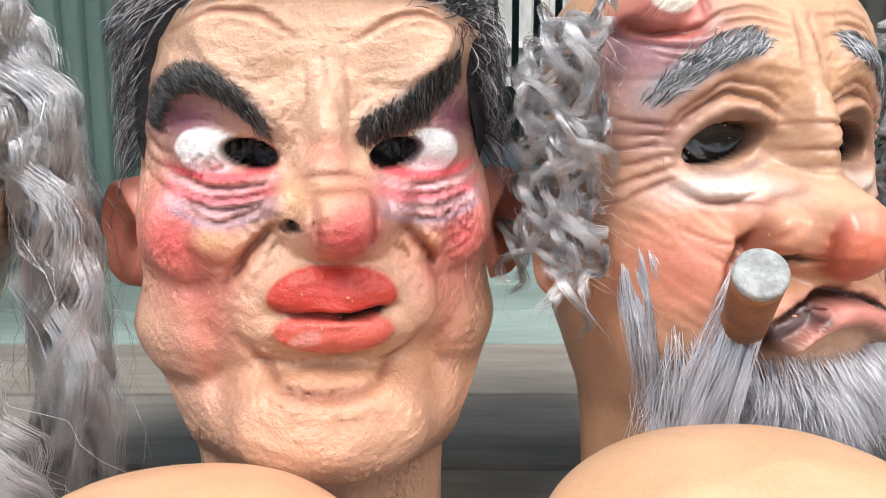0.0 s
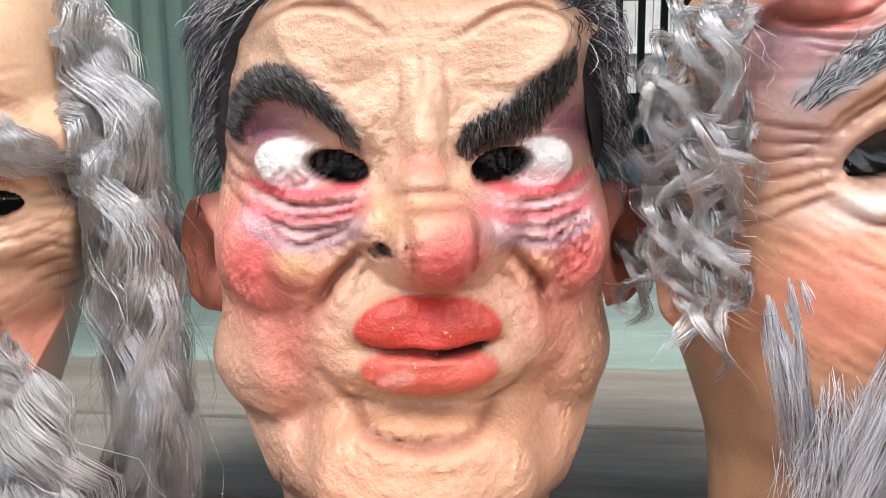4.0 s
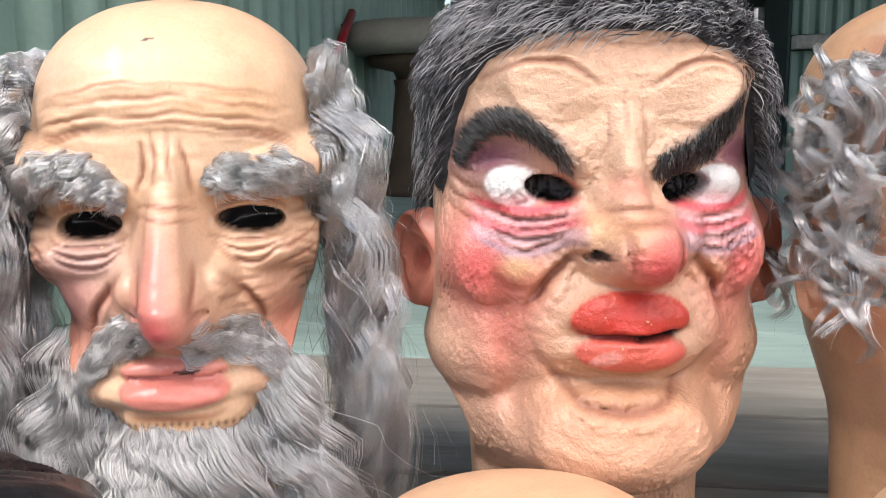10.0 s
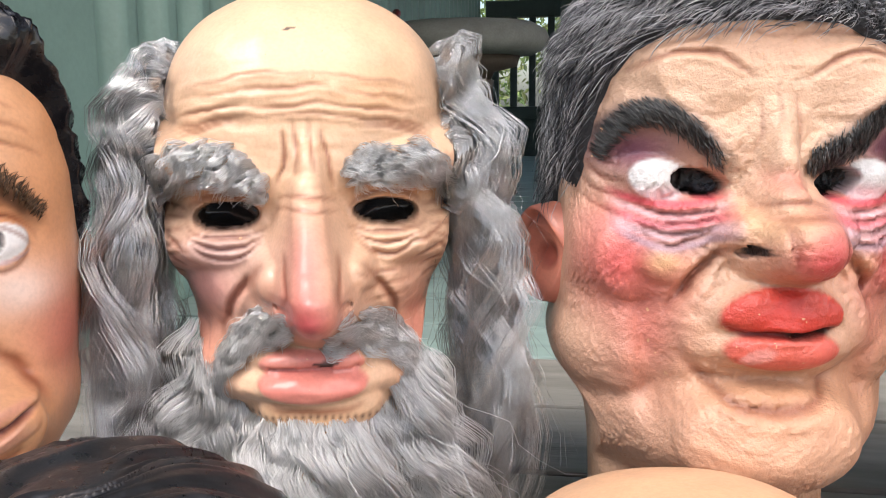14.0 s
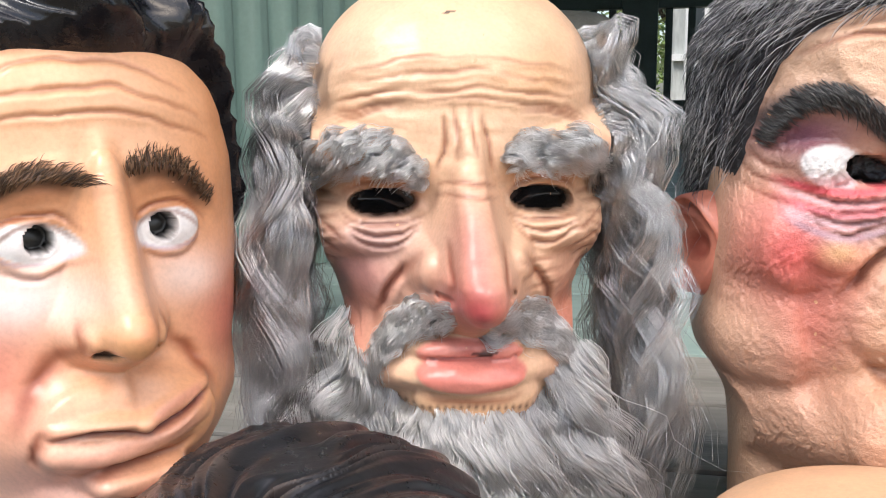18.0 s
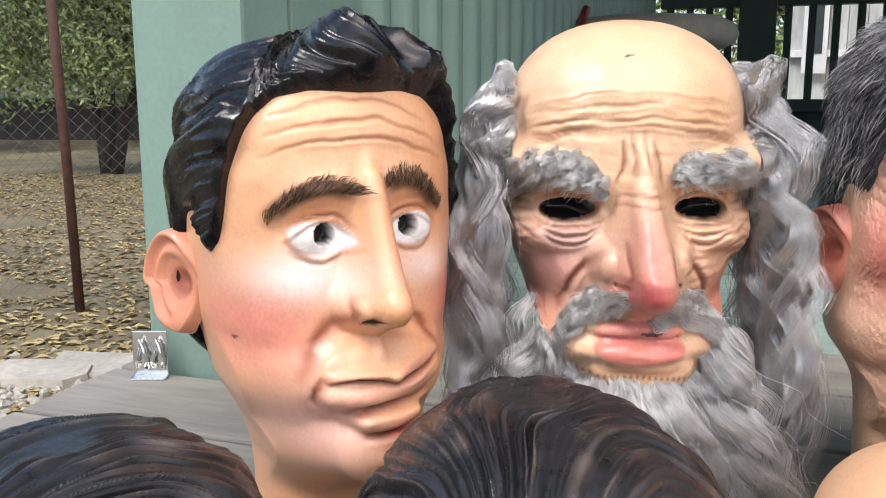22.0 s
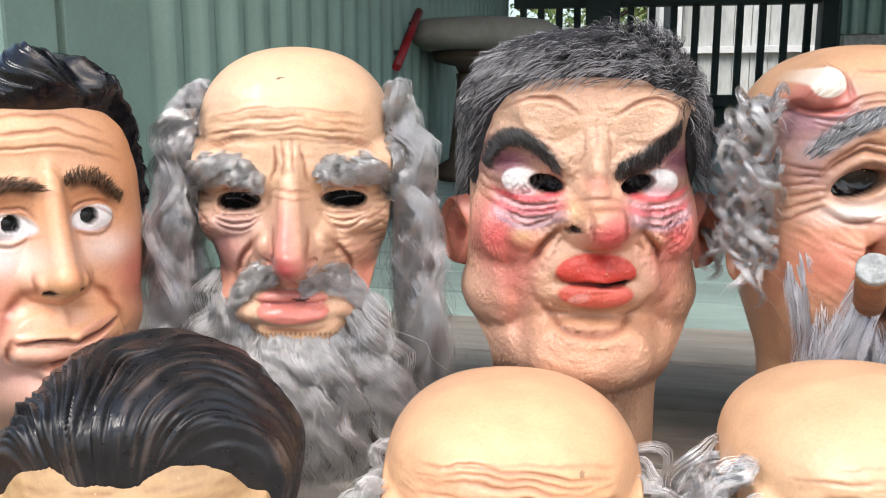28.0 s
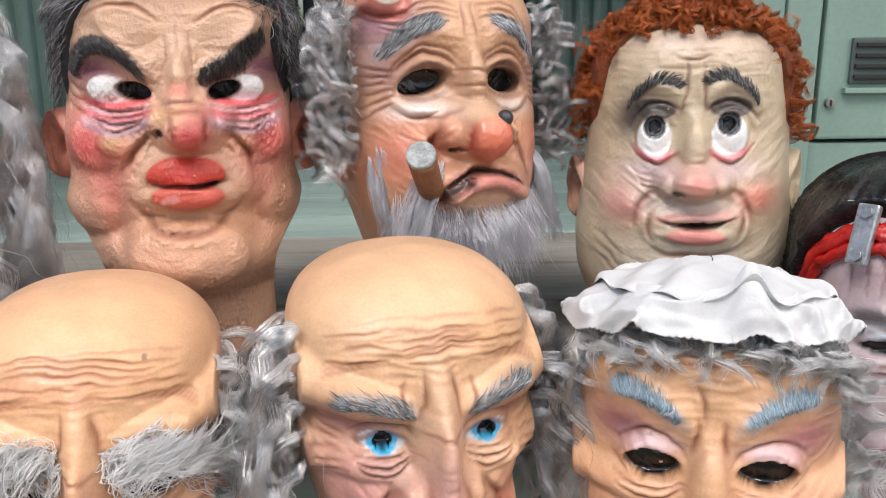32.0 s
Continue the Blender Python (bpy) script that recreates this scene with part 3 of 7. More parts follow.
floor = thing("floor", "porch deck of painted and worn boards", "floor", kind="structure")
# one dark slab added below the boards stands in for shade in the gaps
part("joists", boxed(-0.88, 3.2, 0.34, 5.6, DECK - 0.22, DECK - 0.07), DARK_GREEN, floor)
edge = [0.322, 0.469, 0.617, 0.775, 0.940, 1.082, 1.238]
edge += [1.238 + 0.152 * k for k in range(1, 29)]
for i, (a, b) in enumerate(zip(edge, edge[1:])):
    part("board", boxed(-0.905, 3.2, a + 0.004, b - 0.004, DECK - 0.034, DECK, 0.003), TEAL if a > 0.93 else GREY_BOARD, floor)
stairs = thing("stairs", "worn wooden steps up to the porch", "stairs", kind="structure")
for k in range(4):
    z, y = TREAD - 0.18 * k, 0.322 - 0.30 * (k + 1)
    part("tread", boxed(-1.0, 1.6, y + 0.153, y + 0.31, z - 0.034, z, 0.004), GREY_BOARD, stairs)
    part("tread", boxed(-1.0, 1.6, y - 0.01, y + 0.149, z - 0.034, z, 0.004), GREY_BOARD, stairs)
    part("riser", boxed(-1.0, 1.6, y + 0.30, y + 0.32, z - 0.034, z + 0.146), TEAL, stairs)

# green wall along the porch: flat end panels, then ribbed sheet
WALL_X = -0.75
wall = thing("wall_west", "green ribbed steel wall along the porch", "wall", kind="structure")
part("corner_post", boxed(-0.862, -0.728, 0.62, 0.72, -0.02, 2.9, 0.006), GREEN_PAINT, wall)
part("backing", boxed(WALL_X - 0.09, WALL_X - 0.05, 0.73, 4.9, 0.5, 2.9), DARK_GREEN, wall)
part("panel", boxed(WALL_X - 0.05, WALL_X, 0.765, 0.97, DECK + 0.002, 2.9, 0.004), GREEN_PAINT, wall)


def ribbed(x, y0, y1, z0, z1, pitch, depth, along_x=False, thick=0.003):
    """A steel sheet with rounded trapezoid ribs."""
    n, k = int((y1 - y0) / pitch), 14
    t = np.arange(n * k + 1) / k
    f = t - np.floor(t)
    d = depth * (smooth01(f, 0.40, 0.56) - smooth01(f, 0.84, 1.0))
    a = y0 + t * pitch
    pts = np.concatenate([np.stack([a, x + d], -1), np.stack([a, x + d - math.copysign(thick, depth)], -1)[::-1]])
    m = len(pts)
    v = [((p[0], p[1], z) if along_x else (p[1], p[0], z)) for z in (z0, z1) for p in pts]
    i = np.arange(m)
    j = (i + 1) % m
    f = np.stack([i, j, j + m, i + m], -1)
    return mesh_of("sheet", v, f if along_x == (depth < 0) else f[:, ::-1], SHEET, True)


SHEET = plain_mat("green_ribbed_sheet", (0.20, 0.30, 0.255), 0.5, 0.12, 5, 0.05)
part("sheet", ribbed(WALL_X - 0.03, 0.985, 4.9, DECK + 0.002, 2.9, 0.118, 0.024), SHEET, wall)

# railing and gate across the far end
RAIL_Y = 5.0
rail = thing("railing", "dark green wooden railing with square balusters", "railing")
for x in (-0.23, 1.03, 2.4):
    part("post", boxed(x - 0.095, x + 0.095, RAIL_Y - 0.09, RAIL_Y + 0.09, DECK, 2.9, 0.006), DARK_GREEN, rail)
for x0, x1 in ((-0.74, -0.325), (-0.135, 0.935), (1.125, 2.3)):
    part("top_rail", boxed(x0, x1, RAIL_Y - 0.045, RAIL_Y + 0.045, 1.64, 1.73, 0.006), DARK_GREEN, rail)
    part("bottom_rail", boxed(x0, x1, RAIL_Y - 0.04, RAIL_Y + 0.04, 1.08, 1.15, 0.006), DARK_GREEN, rail)
    n = max(2, round((x1 - x0) / 0.113))
    for k in range(n):
        c = x0 + (x1 - x0) * (k + 0.5) / n
        part("baluster", boxed(c - 0.019, c + 0.019, RAIL_Y - 0.019, RAIL_Y + 0.019, 1.15, 1.64, 0.003), DARK_GREEN, rail)
part("kick_board", boxed(-0.74, 2.3, RAIL_Y + 0.01, RAIL_Y + 0.03, DECK, 1.08), DARK_GREEN, rail)

# stone stand in the corner
ped = thing("stone_stand", "cast stone stand with a thick cushion-shaped top", "stand", pose(-0.56, 2.85, DECK))
part("cap", lathe([(0.16, 0.445), (0.22, 0.449), (0.264, 0.468), (0.275, 0.496), (0.262, 0.527), (0.22, 0.549), (0.12, 0.556), (0.02, 0.552)], 48), STONE, ped)
part("collar", lathe([(0.085, 0.37), (0.095, 0.395), (0.17, 0.412), (0.18, 0.445), (0.05, 0.447)], 40), DARK_STONE, ped)
part("shaft", lathe([(0.17, 0.0), (0.17, 0.04), (0.12, 0.07), (0.09, 0.34), (0.095, 0.37), (0.02, 0.372)], 40), DARK_STONE, ped)

bar = thing("red_bar", "red painted bar fixed slantwise to the green wall", "bar")
part("shaft", tube(bmesh.new(), [(-0.743, 2.365, 1.252), (-0.743, 2.66, 1.44)], 0.0135, 10), RED_PAINT, bar)
for y, z in ((2.44, 1.30), (2.59, 1.395)):
    part("clip", boxed(-0.775, -0.745, y - 0.008, y + 0.008, z - 0.006, z + 0.006, 0.001), BLACK_PAINT, bar)

# panelled door side at the right of the steps
dw = thing("wall_east", "pale green boarded wall with a panelled door", "wall", kind="structure")
part("board", boxed(0.56, 0.615, 0.80, 0.84, DECK, 2.9, 0.003), GREEN_PAINT, dw)
part("board", boxed(0.617, 0.662, 0.797, 0.84, DECK, 2.9, 0.003), GREEN_PAINT, dw)
part("board", boxed(0.49, 0.558, 0.80, 0.84, DECK, 2.9, 0.003), GREEN_PAINT, dw)
part("backing", boxed(0.49, 1.9, 0.845, 0.88, DECK, 2.9), GREEN_PAINT, dw)
part("door_panel", boxed(0.672, 1.5, 0.806, 0.845, 1.02, 2.9, 0.004), GREEN_PAINT, dw)
vent = part("vent", boxed(0.708, 0.86, 0.800, 0.8055, 1.092, 1.150, 0.002), DARK_GREEN, dw, "black louvred vent")
for k in range(4):
    part("slat", boxed(0.712, 0.856, 0.796, 0.7995, 1.098 + 0.0135 * k, 1.104 + 0.0135 * k, 0.001), BLACK_PAINT, vent)
part("vent_sill", boxed(0.702, 0.87, 0.796, 0.8055, 1.080, 1.087, 0.001), GREEN_PAINT, dw)
lk = part("lock", tube(bmesh.new(), [(0.686, 0.8055, 1.068), (0.686, 0.799, 1.068)], 0.006, 16), STEEL_GREY, dw, "small steel keyhole lock")
part("keyhole", boxed(0.6852, 0.6868, 0.7975, 0.7988, 1.064, 1.072), BLACK_PAINT, lk)
part("bottom_rail", boxed(0.664, 1.5, 0.812, 0.845, DECK, 1.015, 0.004), GREEN_PAINT, dw)

# half wall with ribbed sheet and window ledge behind
bw = thing("wall_back", "dark ribbed half wall under a window ledge", "wall", kind="structure")
part("sheet", ribbed(3.4, 0.72, 3.2, DECK, 1.33, 0.075, -0.018, True), DARK_GREEN, bw)
part("ledge", boxed(0.72, 1.16, 3.33, 3.40, 1.335, 1.385, 0.004), STEEL_GREY, bw, "dull galvanised ledge")
part("sheet", ribbed(3.4, 0.72, 1.18, 1.39, 2.9, 0.058, -0.016, True), DARK_GREEN, bw)
part("upper", boxed(0.72, 3.2, 3.42, 3.46, DECK, 2.9), DARK_GREEN, bw)
bwin = part("window", boxed(1.20, 1.30, 3.36, 3.415, 1.335, 2.5, 0.004), WHITE_TRIM, bw, "white-framed window")
part("sill", boxed(1.17, 1.62, 3.33, 3.415, 1.28, 1.33, 0.004), WHITE_TRIM, bwin)
part("pane", boxed(1.305, 2.4, 3.395, 3.412, 1.335, 2.5), GLASS_DARK, bwin)

# unseen ceiling, added over the deck so that the porch behind falls darker
tagged(new("ceiling", mesh_of("ceiling", [(-0.95, 0.62, 2.9), (3.2, 0.62, 2.9), (3.2, 5.6, 2.9), (-0.95, 5.6, 2.9), (-0.95, 0.62, 2.96), (3.2, 0.62, 2.96), (3.2, 5.6, 2.96), (-0.95, 5.6, 2.96)], [(0, 3, 2, 1), (4, 5, 6, 7), (0, 1, 5, 4), (1, 2, 6, 5), (2, 3, 7, 6), (3, 0, 4, 7)], DARK_GREEN, False)), "dark unseen ceiling added to shade the porch", "ceiling", kind="structure")

# clear bracket by the corner post
CHROME = plain_mat("bright_chrome", (0.75, 0.75, 0.74), 0.12, 0.1, 60, 0.1, metal=1.0)
brk = thing("metal_bracket", "small bent chrome bracket beside the corner post", "bracket", pose(-0.846, 0.600, DECK, 0, 0, 20))
part("plate", boxed(-0.019, 0.019, -0.003, 0.0, 0.0, 0.052, 0.001), CHROME, brk)
part("plate", boxed(-0.019, 0.019, -0.018, -0.003, 0.0, 0.003, 0.001), CHROME, brk)
for x in (-0.008, 0.010):
    part("loop", tube(bmesh.new(), [(x - 0.005, -0.006, 0.012), (x - 0.006, -0.010, 0.022), (x, -0.011, 0.044), (x + 0.006, -0.010, 0.022), (x + 0.005, -0.006, 0.012)], 0.0028, 8), CHROME, brk)

# wrought-iron chair against the half wall
chair = thing("iron_chair", "black wrought-iron chair with curved back bars", "chair", pose(1.78, 2.95, DECK, 0, 0, 12))
part("seat", boxed(-0.2, 0.2, -0.2, 0.2, 0.43, 0.445, 0.006), BLACK_PAINT, chair)
for x in (-0.18, 0.18):
    for y in (-0.18, 0.18):
        part("leg", tube(bmesh.new(), [(x * 1.15, y * 1.15, 0), (x, y, 0.435)], 0.009, 8), BLACK_PAINT, chair)
for x in (-0.17, -0.06, 0.06, 0.17):
    part("back_bar", tube(bmesh.new(), [(x * 0.9, 0.17, 0.44), (x * 0.7, 0.19, 0.6), (x * 0.8, 0.21, 0.72), (x * 1.5, 0.25, 0.86)], 0.008, 8), BLACK_PAINT, chair)
part("back_rail", tube(bmesh.new(), [(-0.13, 0.2, 0.66), (0, 0.22, 0.67), (0.13, 0.2, 0.66)], 0.008, 8), BLACK_PAINT, chair)


# ---- the yard and what stands beyond the porch ----
BARK = plain_mat("dark_bark", (0.045, 0.033, 0.025), 0.95, 0.4, 9, 0.8, fine=40, dist=0.01)
PATH = plain_mat("pale_concrete", (0.46, 0.43, 0.37), 0.9, 0.3, 3, 0.5, fine=30, dist=0.006)
WIRE = plain_mat("dull_wire", (0.20, 0.20, 0.19), 0.5, 0.2, 30, 0.1, metal=0.5)
PALE_BOARD = plain_mat("weathered_pale_board", (0.58, 0.60, 0.57), 0.85, 0.3, 4, 0.3, stretch=(1, 1, 0.2), fine=40)


def leaf_mat(name, a, b):
    def build(nt, p):
        g = nt.nodes.new("ShaderNodeNewGeometry")
        r = ramp(nt, g.outputs["Random Per Island"], [(0.0, a), (1.0, b)])
        nt.links.new(r.outputs[0], p.inputs["Base Color"])
        p.inputs["Roughness"].default_value = 0.6
    return mat(name, build)


LEAF = leaf_mat("green_leaf", (0.05, 0.11, 0.03), (0.24, 0.33, 0.09))
LEAF_OLIVE = leaf_mat("olive_leaf", (0.06, 0.10, 0.03), (0.30, 0.35, 0.13))
FALLEN = leaf_mat("fallen_leaf", (0.10, 0.065, 0.025), (0.46, 0.37, 0.17))


def leaf_cloud(name, centres, radii, count, size, material, rng, flat=1.0):
    """Many small folded leaves in uneven clumps, as one mesh."""
    k = rng.integers(0, len(centres), count)
    d = rng.normal(0, 1, (count, 3))
    d /= np.linalg.norm(d, axis=1, keepdims=True)
    c = np.array(centres)[k] + d * (np.array(radii)[k] * rng.uniform(0.25, 1, count) ** 0.6)[:, None] * np.array([1, 1, flat])
    u = rng.normal(0, 1, (count, 3))
    u /= np.linalg.norm(u, axis=1, keepdims=True)
    w = np.cross(u, rng.normal(0, 1, (count, 3)))
    w /= np.linalg.norm(w, axis=1, keepdims=True)
    s = size * rng.uniform(0.5, 1.3, count)[:, None]
    n = np.cross(u, w)
    v = np.stack([c - u * s, c + w * s * 0.35 + n * s * 0.1, c + u * s, c - w * s * 0.35 + n * s * 0.1], 1).reshape(-1, 3)
    f = np.arange(count * 4).reshape(-1, 4)
    return mesh_of(name, v, f, material, False)


def tree(place, height, spread, rng, label, leaves, size, material, low=0.3, lean=0.0):
    t = thing("tree", label, "tree", Matrix.Translation(place))
    bm = bmesh.new()
    centres, radii = [], []
    trunks = [(0.0, 0.0)] if lean == 0 else [(0.0, 0.12), (lean, 0.09), (-lean * 0.6, 0.08)]
    for dx, r in trunks:
        r = r or 0.16
        pts = [(dx * 0.1, 0, -0.1), (dx * 0.35, 0.05, height * 0.16), (dx * 0.8, 0.1, height * 0.32), (dx * 1.1, 0.1, height * 0.5), (dx * 1.3, 0.2, height * 0.72)]
        tube(bm, pts, [r * 1.15, r * 0.9, r * 0.8, r * 0.6, r * 0.25], 10)
        for k in range(7):
            a, z = rng.uniform(0, 6.28), height * rng.uniform(0.28, 0.7)
            o = Vector((dx * (0.2 + 1.2 * z / height), 0.1, z))
            e = o + Vector((math.cos(a), math.sin(a), rng.uniform(0.0, 0.7))) * spread * rng.uniform(0.4, 0.8)
            mid = o.lerp(e, 0.5) + Vector((0, 0, 0.15 * spread))
            tube(bm, [o, mid, e], [r * 0.45, r * 0.28, r * 0.08], 6)
            for q in (0.55, 0.8, 1.0):
                centres.append(o.lerp(e, q) + Vector(rng.normal(0, 0.12 * spread, 3)))
                radii.append(spread * rng.uniform(0.16, 0.34))
    for k in range(14):
        a = rng.uniform(0, 6.28)
        centres.append(Vector((math.cos(a) * spread * rng.uniform(0.3, 1), math.sin(a) * spread * rng.uniform(0.3, 1), height * rng.uniform(low, 1.0))))
        radii.append(spread * rng.uniform(0.2, 0.42))
    part("trunk", bm, BARK, t)
    part("crown", leaf_cloud("crown", [tuple(c) for c in centres], radii, leaves, size, material, rng), material, t)


yr = np.random.default_rng(77)
tree((-9.4, 10.8, 0), 5.2, 2.3, yr, "spreading olive-green tree with forked dark trunk", 70000, 0.055, LEAF_OLIVE, 0.2, 0.9)
tree((-17.0, 15.0, 0), 6.0, 2.8, yr, "leafy tree behind the yard", 22000, 0.09, LEAF, 0.2)
tree((-10.2, 16.5, 0), 6.0, 2.8, yr, "leafy tree behind the yard", 20000, 0.09, LEAF, 0.2)
tree((-1.6, 9.8, 0), 5.0, 2.2, yr, "leafy tree beyond the railing", 4200, 0.07, LEAF, 0.2)
tree((0.3, 12.5, 0), 6.0, 2.6, yr, "leafy tree beyond the railing", 3600, 0.08, LEAF_OLIVE, 0.2)

row = [(-34 + 1.35 * k, 14.6 + 0.29 * k + yr.normal(0, 0.4), yr.uniform(1.0, 3.6)) for k in range(26)]
tagged(new("far_trees", leaf_cloud("far_trees", row, [yr.uniform(0.9, 1.7) for _ in row], 30000, 0.12, LEAF, yr)), "green foliage along the far wall", "foliage", kind="stuff")

# fallen leaves and the broken concrete path
n = 30000
lx, ly = -1.2 - 9.5 * yr.uniform(0, 1, n) ** 1.2, 1.2 + 9.5 * yr.uniform(0, 1, n) ** 1.2
keep = vnoise(np.stack([lx * 1.3, ly * 1.3, 0 * lx], -1), 3) > -0.55
lx, ly = lx[keep], ly[keep]
n = len(lx)
a, sz = yr.uniform(0, 6.28, n), yr.uniform(0.018, 0.045, n)
cx, sx = np.cos(a) * sz, np.sin(a) * sz
lift = yr.uniform(0.004, 0.02, n)
v = np.stack([np.stack([lx - cx, ly - sx, lift * 0.4], -1), np.stack([lx + sx * 0.5, ly - cx * 0.5, lift], -1), np.stack([lx + cx, ly + sx, lift * 0.5], -1), np.stack([lx - sx * 0.5, ly + cx * 0.5, lift * 1.3], -1)], 1).reshape(-1, 3)
tagged(new("leaf_litter", mesh_of("leaf_litter", v, np.arange(n * 4).reshape(-1, 4), FALLEN, False)), "dry tan fallen leaves covering the yard", "leaf litter", kind="stuff")

path = thing("path", "broken pale concrete path edge", "path", kind="structure")
for k in range(26):
    s = k / 25
    x, y = -4.9 + 3.5 * s + yr.normal(0, 0.05), 1.75 + 1.6 * s + yr.normal(0, 0.06)
    w, d = yr.uniform(0.16, 0.30), yr.uniform(0.14, 0.26)
    bm = bmesh.new()
    ring = [(x + math.cos(q) * w * yr.uniform(0.75, 1.1), y + math.sin(q) * d * yr.uniform(0.75, 1.1)) for q in [6.283 * i / 9 for i in range(9)]]
    lo = [bm.verts.new((p[0], p[1], -0.02)) for p in ring]
    hi = [bm.verts.new((x + (p[0] - x) * 0.93, y + (p[1] - y) * 0.93, yr.uniform(0.022, 0.045))) for p in ring]
    bm.faces.new(hi)
    for i in range(9):
        bm.faces.new((lo[i], lo[(i + 1) % 9], hi[(i + 1) % 9], hi[i]))
    part("slab", bm, PATH, path)
part("slab", boxed(-2.5, -1.02, 1.5, 2.75, -0.03, 0.05, 0.01), PATH, path)
# loose stones along the edge of the path
n, sides = 1500, 6
k = yr.uniform(0, 1, n)
gx, gy = -4.9 + 3.7 * k + yr.normal(0, 0.20, n), 1.62 + 1.6 * k + yr.normal(0, 0.20, n)
rad = yr.uniform(0.008, 0.034, n) * yr.uniform(0.6, 1.3, n)
q = np.arange(sides) * 2 * math.pi / sides
wob = yr.uniform(0.7, 1.15, (n, 3, sides))
v = np.stack([np.stack([gx[:, None] + rad[:, None] * f * wob[:, j] * np.cos(q), gy[:, None] + rad[:, None] * f * wob[:, j] * np.sin(q), np.broadcast_to((rad * hz)[:, None], (n, sides)) * wob[:, j]], -1) for j, (f, hz) in enumerate(((1.0, -0.1), (0.95, 0.5), (0.45, 0.85)))], 1).reshape(-1, 3)
base = np.arange(n)[:, None] * 3 * sides
i = np.arange(sides)
j = (i + 1) % sides
ring = np.concatenate([np.stack([i + o, j + o, j + o + sides, i + o + sides], -1) for o in (0, sides)] + [np.array([[12, 13, 14, 15], [12, 15, 16, 17]])])
tagged(new("loose_stones", mesh_of("loose_stones", v, (base[:, :, None] + ring[None]).reshape(-1, 4), PATH, False)), "pale loose stones along the broken path", "gravel", kind="stuff")

# chain-link fence on rusty posts
fence = thing("chain_link_fence", "sagging chain-link fence on rusty steel posts", "fence")
A, B = Vector((-6.6, 2.2, 0)), Vector((-1.2, 4.87, 0))
along = (B - A).normalized()
for s in (0.537, 0.05, 0.97):
    o = A.lerp(B, s)
    part("post", tube(bmesh.new(), [o + Vector((0.02, 0, -0.05)), o + Vector((0, 0, 1.0)), o + Vector((-0.03, 0, 2.0))], 0.026, 10), RUST, fence)
bm = bmesh.new()
L, H, P = (B - A).length, 1.8, 0.078
cells = int(L / P)
verts, faces = [], []
for sgn in (1, -1):
    for k in range(-int(H / P), cells):
        p0 = (k if sgn > 0 else k + int(H / P)) * P
        a0, a1, b0, b1 = p0, p0 + sgn * H, 0.03, 0.03 + H
        t0 = max(0.0, -a0 / (a1 - a0) if a1 > a0 else (L - a0) / (a1 - a0))
        t1 = min(1.0, (L - a0) / (a1 - a0) if a1 > a0 else -a0 / (a1 - a0))
        if t1 - t0 < 0.02:
            continue
        q = [A + along * (a0 + (a1 - a0) * t) + Vector((0, 0, b0 + (b1 - b0) * t)) for t in (t0, t1)]
        side = Vector((along.y, -along.x, 0)) * 0.0011
        up = (q[1] - q[0]).normalized().cross(side).normalized() * 0.0011
        i = len(verts)
        for e in q:
            verts += [e + side, e + up, e - side, e - up]
        faces += [(i + j, i + (j + 1) % 4, i + 4 + (j + 1) % 4, i + 4 + j) for j in range(4)]
bm.free()
tagged(part("mesh_wire", mesh_of("mesh_wire", verts, faces, WIRE, False), WIRE, fence), kind="stuff")

# low dark wall at the end of the yard, and a house beyond
tagged(new("yard_wall", mesh_of("yard_wall", [(-40, 14, 0), (-4, 21.8, 0), (-4, 21.8, 1.1), (-40, 14, 1.1), (-40, 14.3, 0), (-4, 22.1, 0), (-4, 22.1, 1.1), (-40, 14.3, 1.1)], [(0, 1, 2, 3), (5, 4, 7, 6), (3, 2, 6, 7), (0, 3, 7, 4), (1, 5, 6, 2)], plain_mat("dark_boundary_wall", (0.07, 0.065, 0.065), 0.9, 0.3, 2, 0.3), False)), "low dark wall along the end of the yard", "wall", kind="structure")
barn = thing("house", "pale weatherboard house with white-framed window", "house", pose(0.04, 8.25, 0, 0, 0, -8))
for k in range(18):
    part("wall_board", boxed(0.02 + 0.15 * k, 0.165 + 0.15 * k, 0.0, 0.03, 0.0, 3.4, 0.004), PALE_BOARD, barn)
part("wall", boxed(0.0, 2.72, 0.034, 0.2, 0.0, 3.4), PALE_BOARD, barn)
part("sill_band", boxed(0.0, 2.72, -0.06, -0.002, 1.49, 1.55, 0.004), WHITE_TRIM, barn)
win = part("window", boxed(0.12, 0.32, -0.075, -0.062, 1.35, 2.2, 0.004), WHITE_TRIM, barn)
part("pane", boxed(0.16, 0.28, -0.082, -0.0765, 1.52, 2.14), GLASS_DARK, win)
part("roof", boxed(-0.3, 3.0, -0.3, 2.4, 3.4, 3.5, 0.01), DARK_GREEN, barn)


# ---- the masks ----
SKIN_C = (0.67, 0.43, 0.29)
RED, DEEP = (0.56, 0.045, 0.03), (0.38, 0.03, 0.03)
WHITE = (0.66, 0.65, 0.64)


